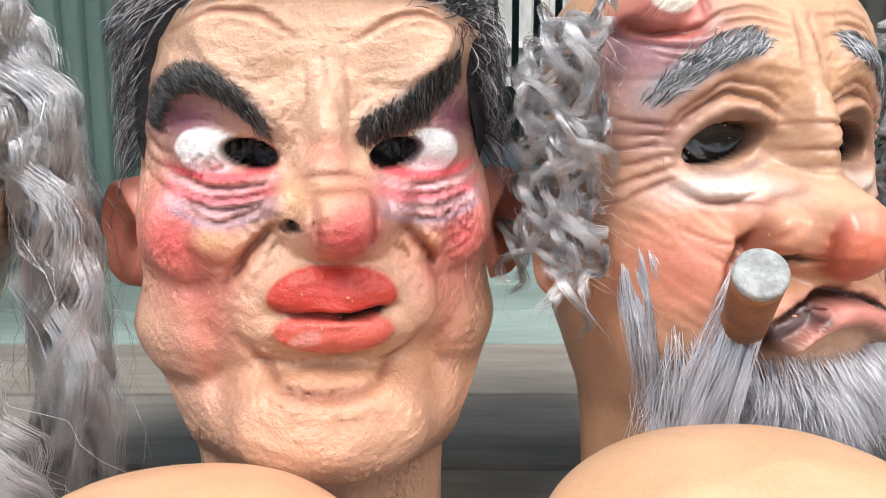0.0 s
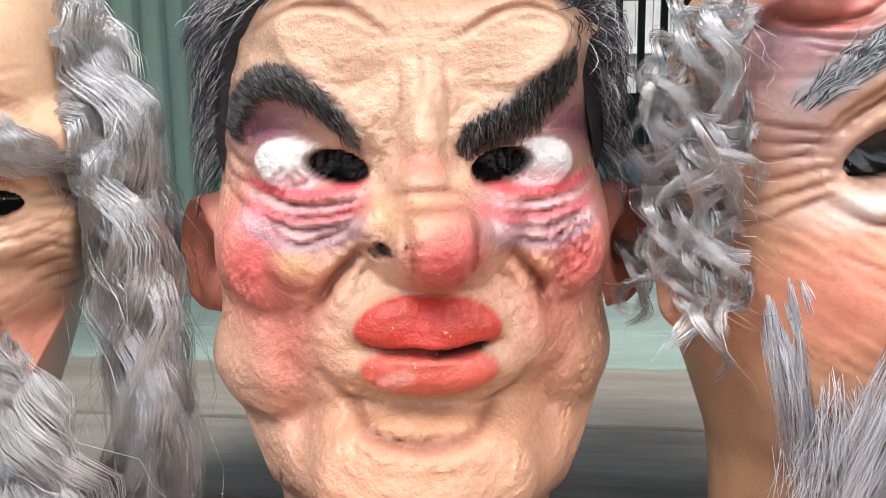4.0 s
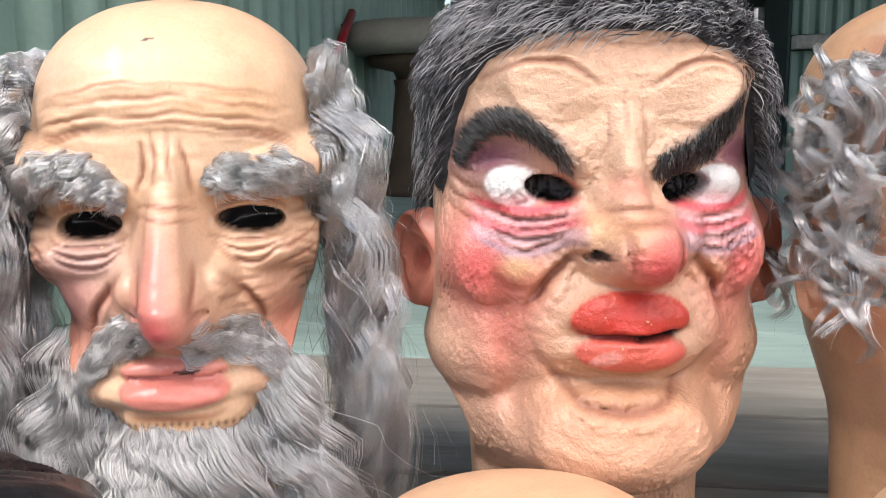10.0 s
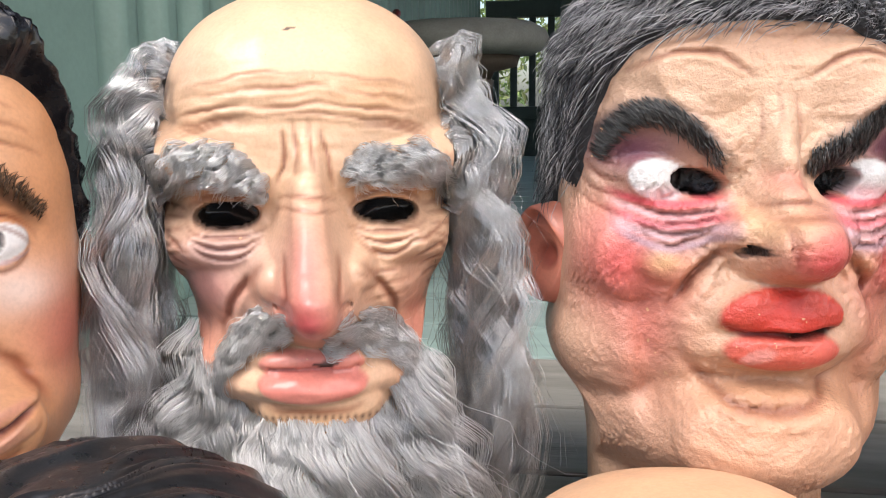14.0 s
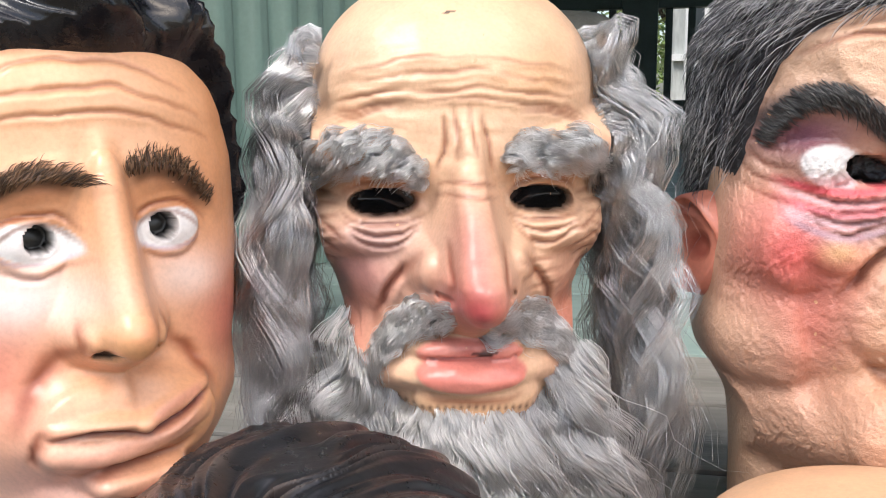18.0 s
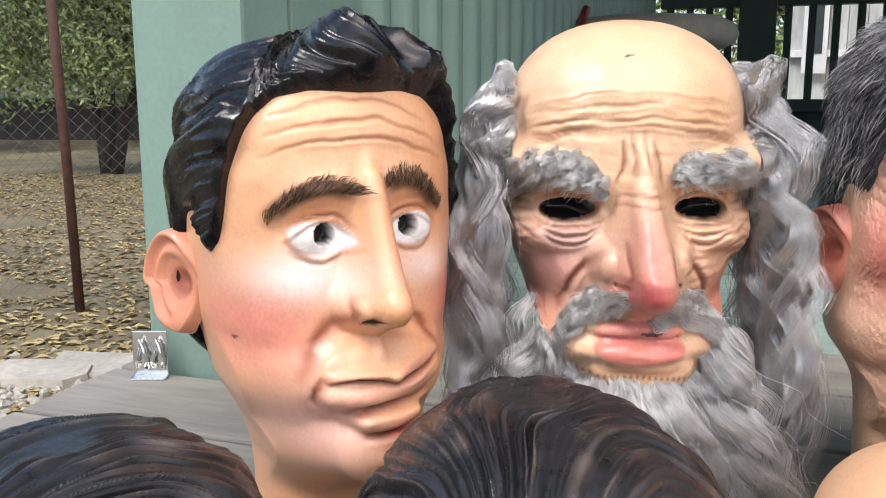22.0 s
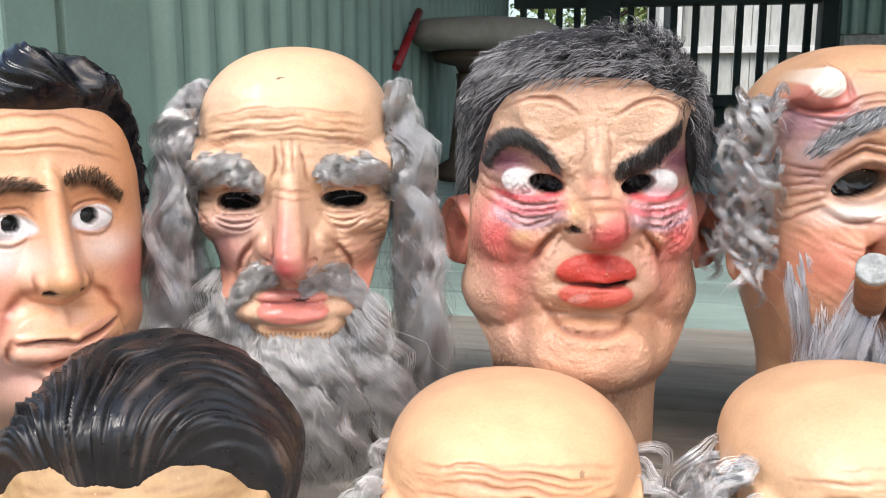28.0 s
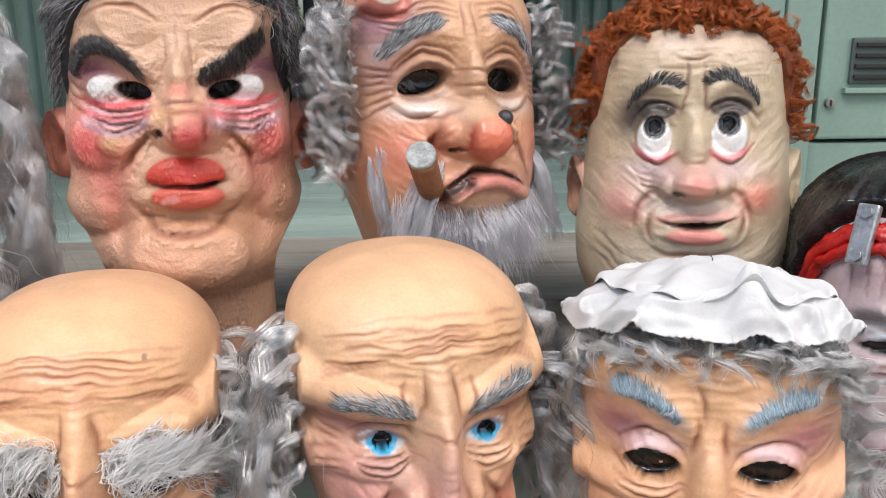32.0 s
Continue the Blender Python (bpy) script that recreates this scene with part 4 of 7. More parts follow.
def mask_scowl():
    """Scowling face with thick red lips and short grey fur."""
    rng = np.random.default_rng(3)
    h = Head([(-245, 74, 46, 70), (-200, 74, 48, 70), (-165, 76, 50, 72), (-145, 79, 58, 74), (-130, 87, 74, 78), (-114, 99, 92, 82), (-95, 103, 97, 84), (-75, 98, 98, 90), (-30, 97, 96, 94), (10, 96, 93, 96), (55, 94, 92, 98)], 121, 88, 2.35, cx=-5.0)
    F = [
        # chin, jaw and cheeks
        ("e", 0, -133, 50, 31, 54, 20, 10), ("b", -2, -142, 26, 12, 3),
        ("e", -68, -38, 23, 24, 7, 10, 16), ("e", 62, -36, 22, 24, 7, 10, 16), ("e", -55, -38, 13, 13, 10, 9, 8, 30), ("e", 48, -38, 13, 14, 9, 8, 10, -30),
        ("b", -60, -84, 9, 32, -11, 8), ("b", 55, -84, 9, 32, -11, -8), ("b", -57, -122, 8, 16, -8), ("b", 57, -122, 8, 16, -8), ("b", 0, -106, 32, 8, -4),
        # brow ridges and sockets
        ("e", -36, 57, 26, 18, 4.5, 8, 10, -12), ("e", 37, 55, 27, 19, 5.5, 8, 10, 12), ("l", -90, 14, -66, 66, -20, 12, 9, 9), ("l", 19, 13, 46, 30, 68, 52, 9, 10), ("b", 2, 26, 14, 20, 6), ("b", -80, 8, 14, 18, -5), ("b", 80, 12, 14, 20, -5),
        ("b", -45, 6, 26, 13, -9, -12), ("b", 45, 6, 26, 13, -9, 12),
        ("e", -57, 4, 17, 13, 4, 10, 3, -8), ("e", 54, 3, 15, 13, 4, 10, 3, 8),
        ("l", -84, -2, -56, -18, -20, -2, 4, 4), ("l", -82, -10, -54, -28, -22, -14, 3.5, 4), ("l", 84, -2, 56, -18, 20, -2, 4, 4), ("l", 82, -10, 54, -28, 22, -14, 3.5, 4),
        # nose
        ("e", 1, 2, 9, 32, 20, 14, 8), ("e", 1, -12, 12, 18, 32, 15, 7), ("e", 6, -26, 18.5, 17, 54, 20, 3), ("e", -15, -23, 11, 12, 25, 12, 4), ("e", 29, -23, 11, 12, 25, 12, 4), ("c", -5, -12, -7, -24, -4, -36, 3.5, 1.8), ("c", 19, -14, 22, -26, 19, -38, 3.0, 1.8), ("h", -18, -30, 5, 3.2, 8, 15),
        # lips and muzzle
        ("e", 3, -72, 52, 32, 10, 18, 14), ("e", -10, -61, 21, 12, 22, 10, 4, 18), ("e", 14, -61, 20, 12, 22, 10, 4, -16), ("e", 2, -66, 18, 9, 23, 8, 5), ("e", 2, -82, 30, 11.5, 23, 11, 4), ("b", 3, -47, 6, 6, -4), ("c", -28, -70, 2, -77, 32, -70, 5, 1.6), ("m", 2, -73, 15, -75, 28, -71, 2.0, 7),
        # creases
        ("c", -24, -30, -44, -50, -52, -66, 6, 2.8), ("c", 36, -30, 52, -48, 58, -66, 6, 2.8), ("c", -46, -88, 0, -142, 46, -88, 3.2, 3.0),
        ("c", -9, 46, -7, 32, -11, 18, 1.0, 1.3), ("c", 10, 48, 9, 34, 12, 20, 1.1, 1.3), ("c", 1, 56, 1, 40, 0, 28, 1.0, 1.1),
        ("c", -72, 62, -40, 82, -12, 58, 2.6, 1.8), ("c", 14, 56, 40, 80, 72, 60, 2.6, 1.5), ("c", -66, 72, -30, 86, 10, 76, 1.0, 1.2), ("c", 6, 74, 34, 86, 66, 72, 1.0, 1.2),
        ("c", -14, -8, 2, -3, 20, -8, 1.6, 1.5), ("c", -12, -14, 2, -9, 20, -13, 1.4, 1.3),
    ]
    for k in range(4):
        F.append(("c", -80 + 4 * k, -7 - 5 * k, -52, -20 - 6 * k, -22 - 3 * k, -8 - 4.5 * k, 2.4, 1.2))
        F.append(("c", 80 - 4 * k, -7 - 5 * k, 54, -20 - 6 * k, 24 + 3 * k, -8 - 4.5 * k, 2.4, 1.2))
        F.append(("c", -92, 20 - 9 * k, -84, 12 - 9 * k, -76, 12 - 9 * k, 1.6, 1.2))
    F += [("h", -37, 2, 14.5, 7.5, 16, -12), ("h", 35, 2, 14, 7.5, 16, 14)]
    T = [
        ("t", 0, -125, 80, 50, (0.66, 0.36, 0.225), 0.8), ("t", -80, -110, 40, 60, (0.50, 0.27, 0.20), 0.5), ("t", 70, -110, 30, 50, (0.62, 0.30, 0.17), 0.5),
        ("t", -74, -40, 28, 30, (0.64, 0.12, 0.115), 1.0), ("t", 68, -40, 25, 28, (0.64, 0.12, 0.115), 1.0), ("t", -62, -78, 16, 34, (0.60, 0.17, 0.14), 0.7), ("t", 62, -78, 14, 30, (0.60, 0.2, 0.15), 0.55), ("t", -56, -37, 9, 8, (0.80, 0.50, 0.27), 0.9, 30), ("t", 47, -40, 12, 10, (0.76, 0.42, 0.25), 0.7, -30),
        ("t", -70, 20, 30, 17, (0.22, 0.085, 0.12), 1.0), ("t", 70, 20, 26, 18, (0.22, 0.085, 0.12), 1.0), ("t", -46, -16, 32, 8, (0.72, 0.10, 0.13), 0.8, 4), ("t", 48, -16, 32, 8, (0.72, 0.10, 0.13), 0.8, -4), ("t", -50, -21, 24, 5, (0.72, 0.50, 0.50), 0.8), ("t", 52, -21, 24, 5, (0.72, 0.50, 0.50), 0.8), ("t", -50, -32, 18, 4, (0.42, 0.28, 0.32), 0.5), ("t", 54, -32, 18, 4, (0.42, 0.28, 0.32), 0.5),
        ("d", -57, 4, 16.5, 11, WHITE, 0.95, -10), ("d", 53, 3, 15, 11, WHITE, 0.95, 10), ("t", -56, -4, 20, 4, (0.7, 0.25, 0.28), 0.6), ("t", 56, -4, 20, 4, (0.7, 0.25, 0.28), 0.6),
        ("t", 8, -30, 19, 16, (0.54, 0.075, 0.075), 1.0, 0, 0.2), ("d", 9, -29, 15, 13, (0.56, 0.09, 0.09), 0.45), ("t", -16, -16, 10, 9, (0.66, 0.42, 0.22), 0.8), ("t", 1, 4, 10, 7, (0.68, 0.16, 0.13), 0.65), ("t", -2, -12, 10, 10, (0.72, 0.42, 0.24), 0.6),
        ("d", -10, -61, 21, 11.5, RED, 0.95, 18, 0.15), ("d", 14, -61, 20, 11.5, RED, 0.95, -16, 0.15), ("d", 2, -67, 18, 9, RED, 0.95, 0, 0.15), ("d", 2, -82, 30, 11.2, (0.64, 0.11, 0.08), 0.95, 0, 0.2), ("d", -12, -84, 9, 4, (0.68, 0.30, 0.26), 0.7, 20), ("s", -24, -71, 4, -76, 32, -70, 1.6, DEEP, 0.8),
        ("t", 1, -106, 44, 12, (0.42, 0.19, 0.09), 0.65), ("t", 0, 80, 60, 16, (0.72, 0.40, 0.26), 0.6),
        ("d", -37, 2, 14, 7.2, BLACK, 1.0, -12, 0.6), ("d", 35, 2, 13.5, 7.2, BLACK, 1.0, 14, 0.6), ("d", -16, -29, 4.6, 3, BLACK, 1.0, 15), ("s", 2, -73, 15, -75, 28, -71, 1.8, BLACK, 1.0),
        ("s", -91, 18, -70, 66, -26, 13, 6.2, (0.05, 0.045, 0.048), 0.85), ("s", 21, 14, 48, 24, 69, 47, 9.5, (0.045, 0.04, 0.04), 0.85),
    ]
    for sg, x0 in ((-1, -52), (1, 53)):
        for k, hue in enumerate(((0.72, 0.07, 0.11), (0.76, 0.46, 0.48), (0.70, 0.16, 0.2), (0.62, 0.42, 0.46), (0.36, 0.24, 0.29))):
            T.insert(-6, ("s", x0 + sg * 29, -3 - 4.5 * k, x0, -15 - 6.5 * k, x0 - sg * 30, -3 - 4.5 * k, 2.2, hue, 0.8))
    M = Mask("scowling pink latex mask with red lips and short grey fur", (-0.058, 0.435, 1.115), 8, h, F)
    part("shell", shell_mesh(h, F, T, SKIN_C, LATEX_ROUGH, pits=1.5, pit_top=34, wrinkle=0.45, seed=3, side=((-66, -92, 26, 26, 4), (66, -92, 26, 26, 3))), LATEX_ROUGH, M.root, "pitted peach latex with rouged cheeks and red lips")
    M.ear(-1, -47, 76, 62, (0.62, 0.22, 0.15), stick=20, x=104)
    M.ear(1, -45, 74, 66, (0.62, 0.22, 0.15), stick=20)
    M.bristles("eyebrow", (-90, 18, -70, 68, -28, 15), 6.0, 760, 8.0, (-40, -80), 0.36, BLACK_BRISTLE, rng, "thick black bristling eyebrow")
    M.bristles("eyebrow", (18, 16, 48, 24, 70, 50), 8.5, 900, 8.0, (-100, -110), 0.36, BLACK_BRISTLE, rng, "thick black bristling eyebrow")
    # short fur all over the crown
    n, m = 11000, 6
    phi, zz = rng.uniform(-math.pi, math.pi, n), rng.uniform(0, 1, n)
    low = np.interp(np.abs(np.degrees(phi)), [0, 25, 42, 52, 60, 68, 88, 96, 180], [81, 79, 66, 50, 14, -12, -12, -70, -70])
    z = low + (123 - low) * np.sqrt(zz)
    p0 = h.point(phi, np.minimum(z, 120.5), 3.0)
    nrm = h.point(phi, np.minimum(z, 120.5), 8.0) - p0
    nrm[:, 2] += np.clip((z - 60) / 10, 0, 6)
    nrm /= np.linalg.norm(nrm, axis=1, keepdims=True)
    comb = np.stack([-0.75 + 0.3 * np.sin(phi), -0.55 * np.cos(phi) - 0.1, -0.35 - 0.8 * (z < 70)], -1) + rng.normal(0, 0.11, (n, 3)) + 0.45 * np.stack([vnoise(p0 / 16.0, 61), vnoise(p0 / 16.0, 62), vnoise(p0 / 16.0, 63)], -1)
    comb -= nrm * np.sum(comb * nrm, 1, keepdims=True) * 0.9
    comb /= np.linalg.norm(comb, axis=1, keepdims=True)
    ln = rng.uniform(13, 26, n)
    s = np.linspace(0, 1, m)[None, :, None]
    lift = (rng.uniform(4, 10, n) + 4 * (z > 100) + 5 * (np.degrees(phi) > 50))[:, None, None]
    P = p0[:, None] + comb[:, None] * ln[:, None, None] * s + nrm[:, None] * (lift * np.sin(s * 2.0) + 1)
    P += np.cumsum(rng.normal(0, 0.5, (n, m, 3)), axis=1) * s
    pale = np.where(np.abs(phi) < radians(64), np.interp(z, [76, 84, 92, 100, 108, 114], [0.3, 0.5, 0.8, 0.7, 0.25, 0.1]), 0.5)
    band = rng.uniform(0, 1, n) < pale
    M.hair("fur_hair", P[~band] / 1000, rng.uniform(0.22, 0.42, (~band).sum()) / 1000, GREY_FUR, "short black fur combed forward")
    M.hair("fur_fringe", P[band] / 1000, rng.uniform(0.2, 0.36, band.sum()) / 1000, PALE_FUR, "pale grey hairs in the fringe and sides")
    # dark backing under the fur
    cap_mesh(M, h, lambda ph, z: np.interp(np.abs(np.degrees(ph)), [0, 25, 42, 52, 60, 68, 88, 96, 180], [85, 83, 70, 54, 20, -4, -4, -62, -62]), 3.0, GREY_BACK)


GREY_BACK = plain_mat("fur_backing", (0.03, 0.03, 0.033), 0.9, 0.3, 60, 0.6, fine=400)


def cap_mesh(M, h, hairline, out, material, name="wig_cap", rows=60, cols=120, label=""):
    """Backing that hugs the crown above the hairline."""
    phi = np.linspace(-math.pi, math.pi, cols, endpoint=False)
    lo = hairline(phi, None)
    s = np.linspace(0, 1, rows)[:, None]
    z = lo[None] + (h.zt - 0.4 - lo[None]) * np.sin(s * math.pi / 2)
    v = h.point(np.broadcast_to(phi[None], z.shape), z, out * smooth01(s, 0, 0.08))
    v[..., 2] += out * smooth01(z, h.zm, h.zt)
    return part(name, mesh_of(name, v.reshape(-1, 3) / 1000, grid_faces(rows, cols, True), material), material, M.root, label)


mask_scowl()


def black_mat(name, rough):
    def build(nt, p):
        at = nt.nodes.new("ShaderNodeAttribute")
        at.attribute_name = "paint"
        f = ramp(nt, noise_tex(nt, 90, 4).outputs[0], [(0.3, 0.6), (0.7, 1.3)])
        nt.links.new(mix(nt, at.outputs[0], f.outputs[0], 1.0, "MULTIPLY"), p.inputs["Base Color"])
        r = ramp(nt, noise_tex(nt, 150, 4).outputs[0], [(0.3, rough - 0.08), (0.7, rough + 0.16)])
        nt.links.new(r.outputs[0], p.inputs["Roughness"])
        bump(nt, p, noise_tex(nt, 500, 3).outputs[0], 0.2, 0.0008)
    return mat(name, build)


SCULPT_BLACK = black_mat("moulded_black_hair", 0.2)
SCULPT_BROWN = black_mat("moulded_dark_hair", 0.3)


def moulded_hair(M, h, line, thick, flow, material, tone, rows=130, cols=420, seed=0, coarse=3.0, fine=1.1, label="", pitch=(14.0, 4.2), taper=0.1):
    """Moulded rubber hair: a cap with combed grooves. line: hairline by azimuth; thick(phi, s): thickness; flow(phi, s, v): coordinate across the strands."""
    phi = np.linspace(-math.pi, math.pi, cols, endpoint=False)
    lo = line(phi)
    ker = np.hanning(15) / np.hanning(15).sum()
    lo = np.convolve(np.concatenate([lo[-7:], lo, lo[:7]]), ker, "valid")
    s = np.linspace(0, 1, rows)[:, None]
    z = lo[None] + (h.zt - 0.03 - lo[None]) * np.sin(s * math.pi / 2 * 0.9995)
    ph = np.broadcast_to(phi[None], z.shape)
    S = np.broadcast_to(s, z.shape)
    v = h.point(ph, z).reshape(-1, 3)
    nrm = h.point(ph, z, 1.0).reshape(-1, 3) - v
    nrm[:, 2] += smooth01(z.ravel(), h.zm - 10, h.zt) * 1.6
    nrm /= np.linalg.norm(nrm, axis=1, keepdims=True) + 1e-9
    u = flow(ph.ravel(), S.ravel(), v)
    warp = 5 * vnoise(v / 30, seed)
    q = np.stack([(u + warp) / pitch[0], np.zeros_like(u), v[:, 2] / 160], -1)
    big = 1 - np.abs(vnoise(q, seed + 1)) * 2
    q2 = np.stack([(u + warp) / pitch[1], v[:, 1] / 90, v[:, 2] / 90], -1)
    small = 1 - np.abs(vnoise(q2, seed + 2)) * 2
    q3 = np.stack([(u + warp) / (pitch[1] * 0.45), v[:, 1] / 70, v[:, 2] / 70], -1)
    tiny = vnoise(q3, seed + 3)
    edge = smooth01(S.ravel(), 0, taper)
    calm = smooth01(np.hypot(v[:, 0] - h.cx, v[:, 1] - h.yc), 3, 20)
    t = thick(ph.ravel(), S.ravel()) * calm + thick(0 * u, 0 * u + 1) * (1 - calm) + (coarse * big + fine * small + 0.45 * fine * tiny) * calm
    v = v + nrm * (t * edge - 2.0 * (1 - edge))[:, None]
    # ridges paler: brownish paint with some of the sheen put into the colour
    brown_sheen = smooth01(small + 0.5 * big + 0.8 * vnoise(v / 18, seed + 4), 0.9, 1.9)[:, None]
    col = np.ones((len(v), 4))
    col[:, :3] = np.array(tone[0]) * (1 - brown_sheen) + np.array(tone[1]) * brown_sheen
    top = v[-cols:].mean(0)
    v = np.concatenate([v, np.repeat(top[None], cols, 0)])
    col = np.concatenate([col, col[-cols:]])
    f = grid_faces(rows + 1, cols, True)
    return part("moulded_hair", mesh_of("moulded_hair", v / 1000, f, material, paint=col), material, M.root, label)


def steps(pairs):
    """Hairline height from azimuth in degrees, the same on both sides."""
    a, b = [p[0] for p in pairs], [p[1] for p in pairs]
    return lambda phi: np.interp(np.abs(np.degrees(phi)), a, b)


def fan(x0, z0, x1, z1, n, d0, d1, depth, width, sag=6.0):
    """A set of roughly parallel wrinkles across the brow."""
    out = []
    for k in range(n):
        t = k / max(1, n - 1)
        out.append(("c", x0, z0 + d0 * t, (x0 + x1) / 2, (z0 + z1) / 2 + sag + (d0 + d1) / 2 * t, x1, z1 + d1 * t, depth, width))
    return out


def forehead(x, z, gap, depth, bow=7, n=4, seed=0):
    """Uneven brow furrows: soft folds and broken creases over the whole width."""
    r, out = np.random.default_rng(200 + seed), []
    for k in range(n):
        zz = z + gap * k + r.normal(0, 0.8)
        out.append(("l", -x + 8, zz + gap * 0.5 - bow, r.normal(0, 10), zz + gap * 0.5 + bow, x - 8, zz + gap * 0.5 - bow, depth * r.uniform(0.6, 1.0), gap * 0.36))
        u = -x + 4 * k + r.uniform(0, 14)
        while u < x - 18:
            ln = r.uniform(26, 74)
            e = min(u + ln, x - 3 * k)
            f = lambda q: zz + bow * (0.9 - 1.9 * (q / x) ** 2) * 0.8 - 3 * math.exp(-(q / 10) ** 2)
            out.append(("c", u, f(u), (u + e) / 2, f((u + e) / 2) + r.normal(0.6, 1.0), e, f(e), depth * r.uniform(0.4, 1.0), r.uniform(1.0, 1.6)))
            u = e - r.uniform(-4, 12)
    return out


def bags(x, z, w, n, gap, depth, droop=9):
    """Bags and folds under one eye."""
    out = [("e", x, z - gap * n * 0.6, w * 1.05, gap * n * 0.62, 6, 7, 7)]
    n, gap = max(2, n - 1), gap * 1.45
    for k in range(n):
        out.append(("c", x - w + 2 * k, z - gap * k * 0.6, x, z - droop - gap * 1.25 * k, x + w - 2 * k, z - gap * k * 0.6, depth * 1.15, 1.15))
    return out


def crows(x, z, sgn, n=5, ln=20, depth=1.4):
    return [("c", x, z + 8 - 5 * k, x + sgn * ln * 0.5, z + 8 - 6 * k, x + sgn * ln, z + 14 - 9.5 * k, depth, 1.2) for k in range(n)]


# ---- worried face with moulded black hair ----
def mask_worried():
    rng = np.random.default_rng(5)
    h = Head([(-206, 46, 44, 58), (-182, 46, 46, 60), (-160, 48, 76, 62), (-138, 55, 95, 66), (-105, 72, 97, 76), (-60, 83, 95, 88), (-10, 87, 94, 94), (30, 87, 93, 96), (48, 84, 91, 95)], 114, 90, 2.2, q=2.0, cx=2.0)
    F = [
        ("e", 2, -132, 30, 24, 22, 20, 14), ("b", -50, -34, 22, 24, 3.5), ("b", 52, -34, 20, 24, 3.5), ("b", -40, -92, 20, 26, 5), ("b", 48, -90, 18, 26, 5),
        ("b", -30, 2, 22, 13, -8), ("b", 31, 2, 20, 13, -8), ("l", -58, 4, -36, 36, -6, 24, 5, 7), ("l", 10, 28, 32, 40, 56, 8, 5, 7),
        ("e", -29, -3, 18, 13, 1.5, 11, 3), ("e", 30, -1, 17, 13, 1.5, 11, 3),
        ("l", -49, -3, -30, 22, -11, 0, 3.0, 2.2), ("l", 12, 2, 30, 24, 49, -1, 3.0, 2.2), ("l", -48, -8, -29, -20, -11, -6, 2.5, 2.6), ("l", 12, -4, 30, -18, 48, -6, 2.5, 2.6),
        ("c", -49, 0, -30, 21, -10, 3, 2.2, 1.2), ("c", 11, 4, 30, 23, 50, 1, 2.2, 1.2), ("c", -47, -11, -29, -24, -10, -9, 1.0, 1.4), ("c", 12, -7, 30, -22, 47, -9, 1.0, 1.4),
        ("e", 1, 8, 10, 30, 14, 12, 8), ("r", 0, 20, 0, -10, 0, -38, 8, 9.5, 15, 44, 7), ("e", 0, -40, 10, 11, 46, 13, 6), ("e", -11, -43, 7.5, 8, 28, 9, 5), ("e", 11, -43, 7.5, 8, 28, 9, 5), ("h", -10, -49, 5, 2.4, 7), ("h", 9, -49, 4.5, 2.4, 7), ("c", -18, -36, -20, -44, -16, -51, 2.0, 1.5), ("c", 18, -36, 20, -44, 16, -51, 2.0, 1.5),
        # twisted mouth: thin upper lip, full lower lip, boss of the chin
        ("e", 3, -88, 42, 26, 17, 15, 14), ("r", -32, -84, -10, -79, 6, -85, 3.5, 4.5, 20, 23, 5), ("r", 6, -85, 22, -76, 38, -75, 4.5, 4.0, 23, 17, 5), ("r", -30, -95, 2, -98, 36, -86, 6.0, 5.0, 22, 20, 5), ("r", -12, -111, 4, -114, 20, -109, 5.5, 4.5, 24, 22, 6),
        ("c", -33, -86, -12, -83, 5, -89, 4.0, 1.5), ("c", 5, -89, 22, -86, 39, -78, 4.0, 1.5), ("c", -28, -104, 0, -107, 30, -98, 3.2, 2.2), ("c", -14, -121, 4, -122, 22, -117, 2.4, 2), ("c", -34, -82, -41, -91, -36, -102, 3.0, 2.0),
        ("c", -18, -48, -36, -64, -45, -86, 1.8, 3.5), ("c", 20, -46, 40, -62, 48, -82, 2.0, 3), ("c", -4, -54, 0, -64, 2, -74, -2.0, 3),
    ]
    F += [("c", -58 + 4 * k, 44 + 12 * k, 2, 68 + 10 * k, 58 - 6 * k, 40 + 12 * k, 1.3, 1.2) for k in range(3)] + [("l", -50, 52 + 12 * k, 2, 74 + 10 * k, 50, 48 + 12 * k, 1.0, 4) for k in range(3)]
    F += [("h", -27, -1, 6.4, 6.4, 16), ("h", 28, 1, 6.2, 6.4, 16)]
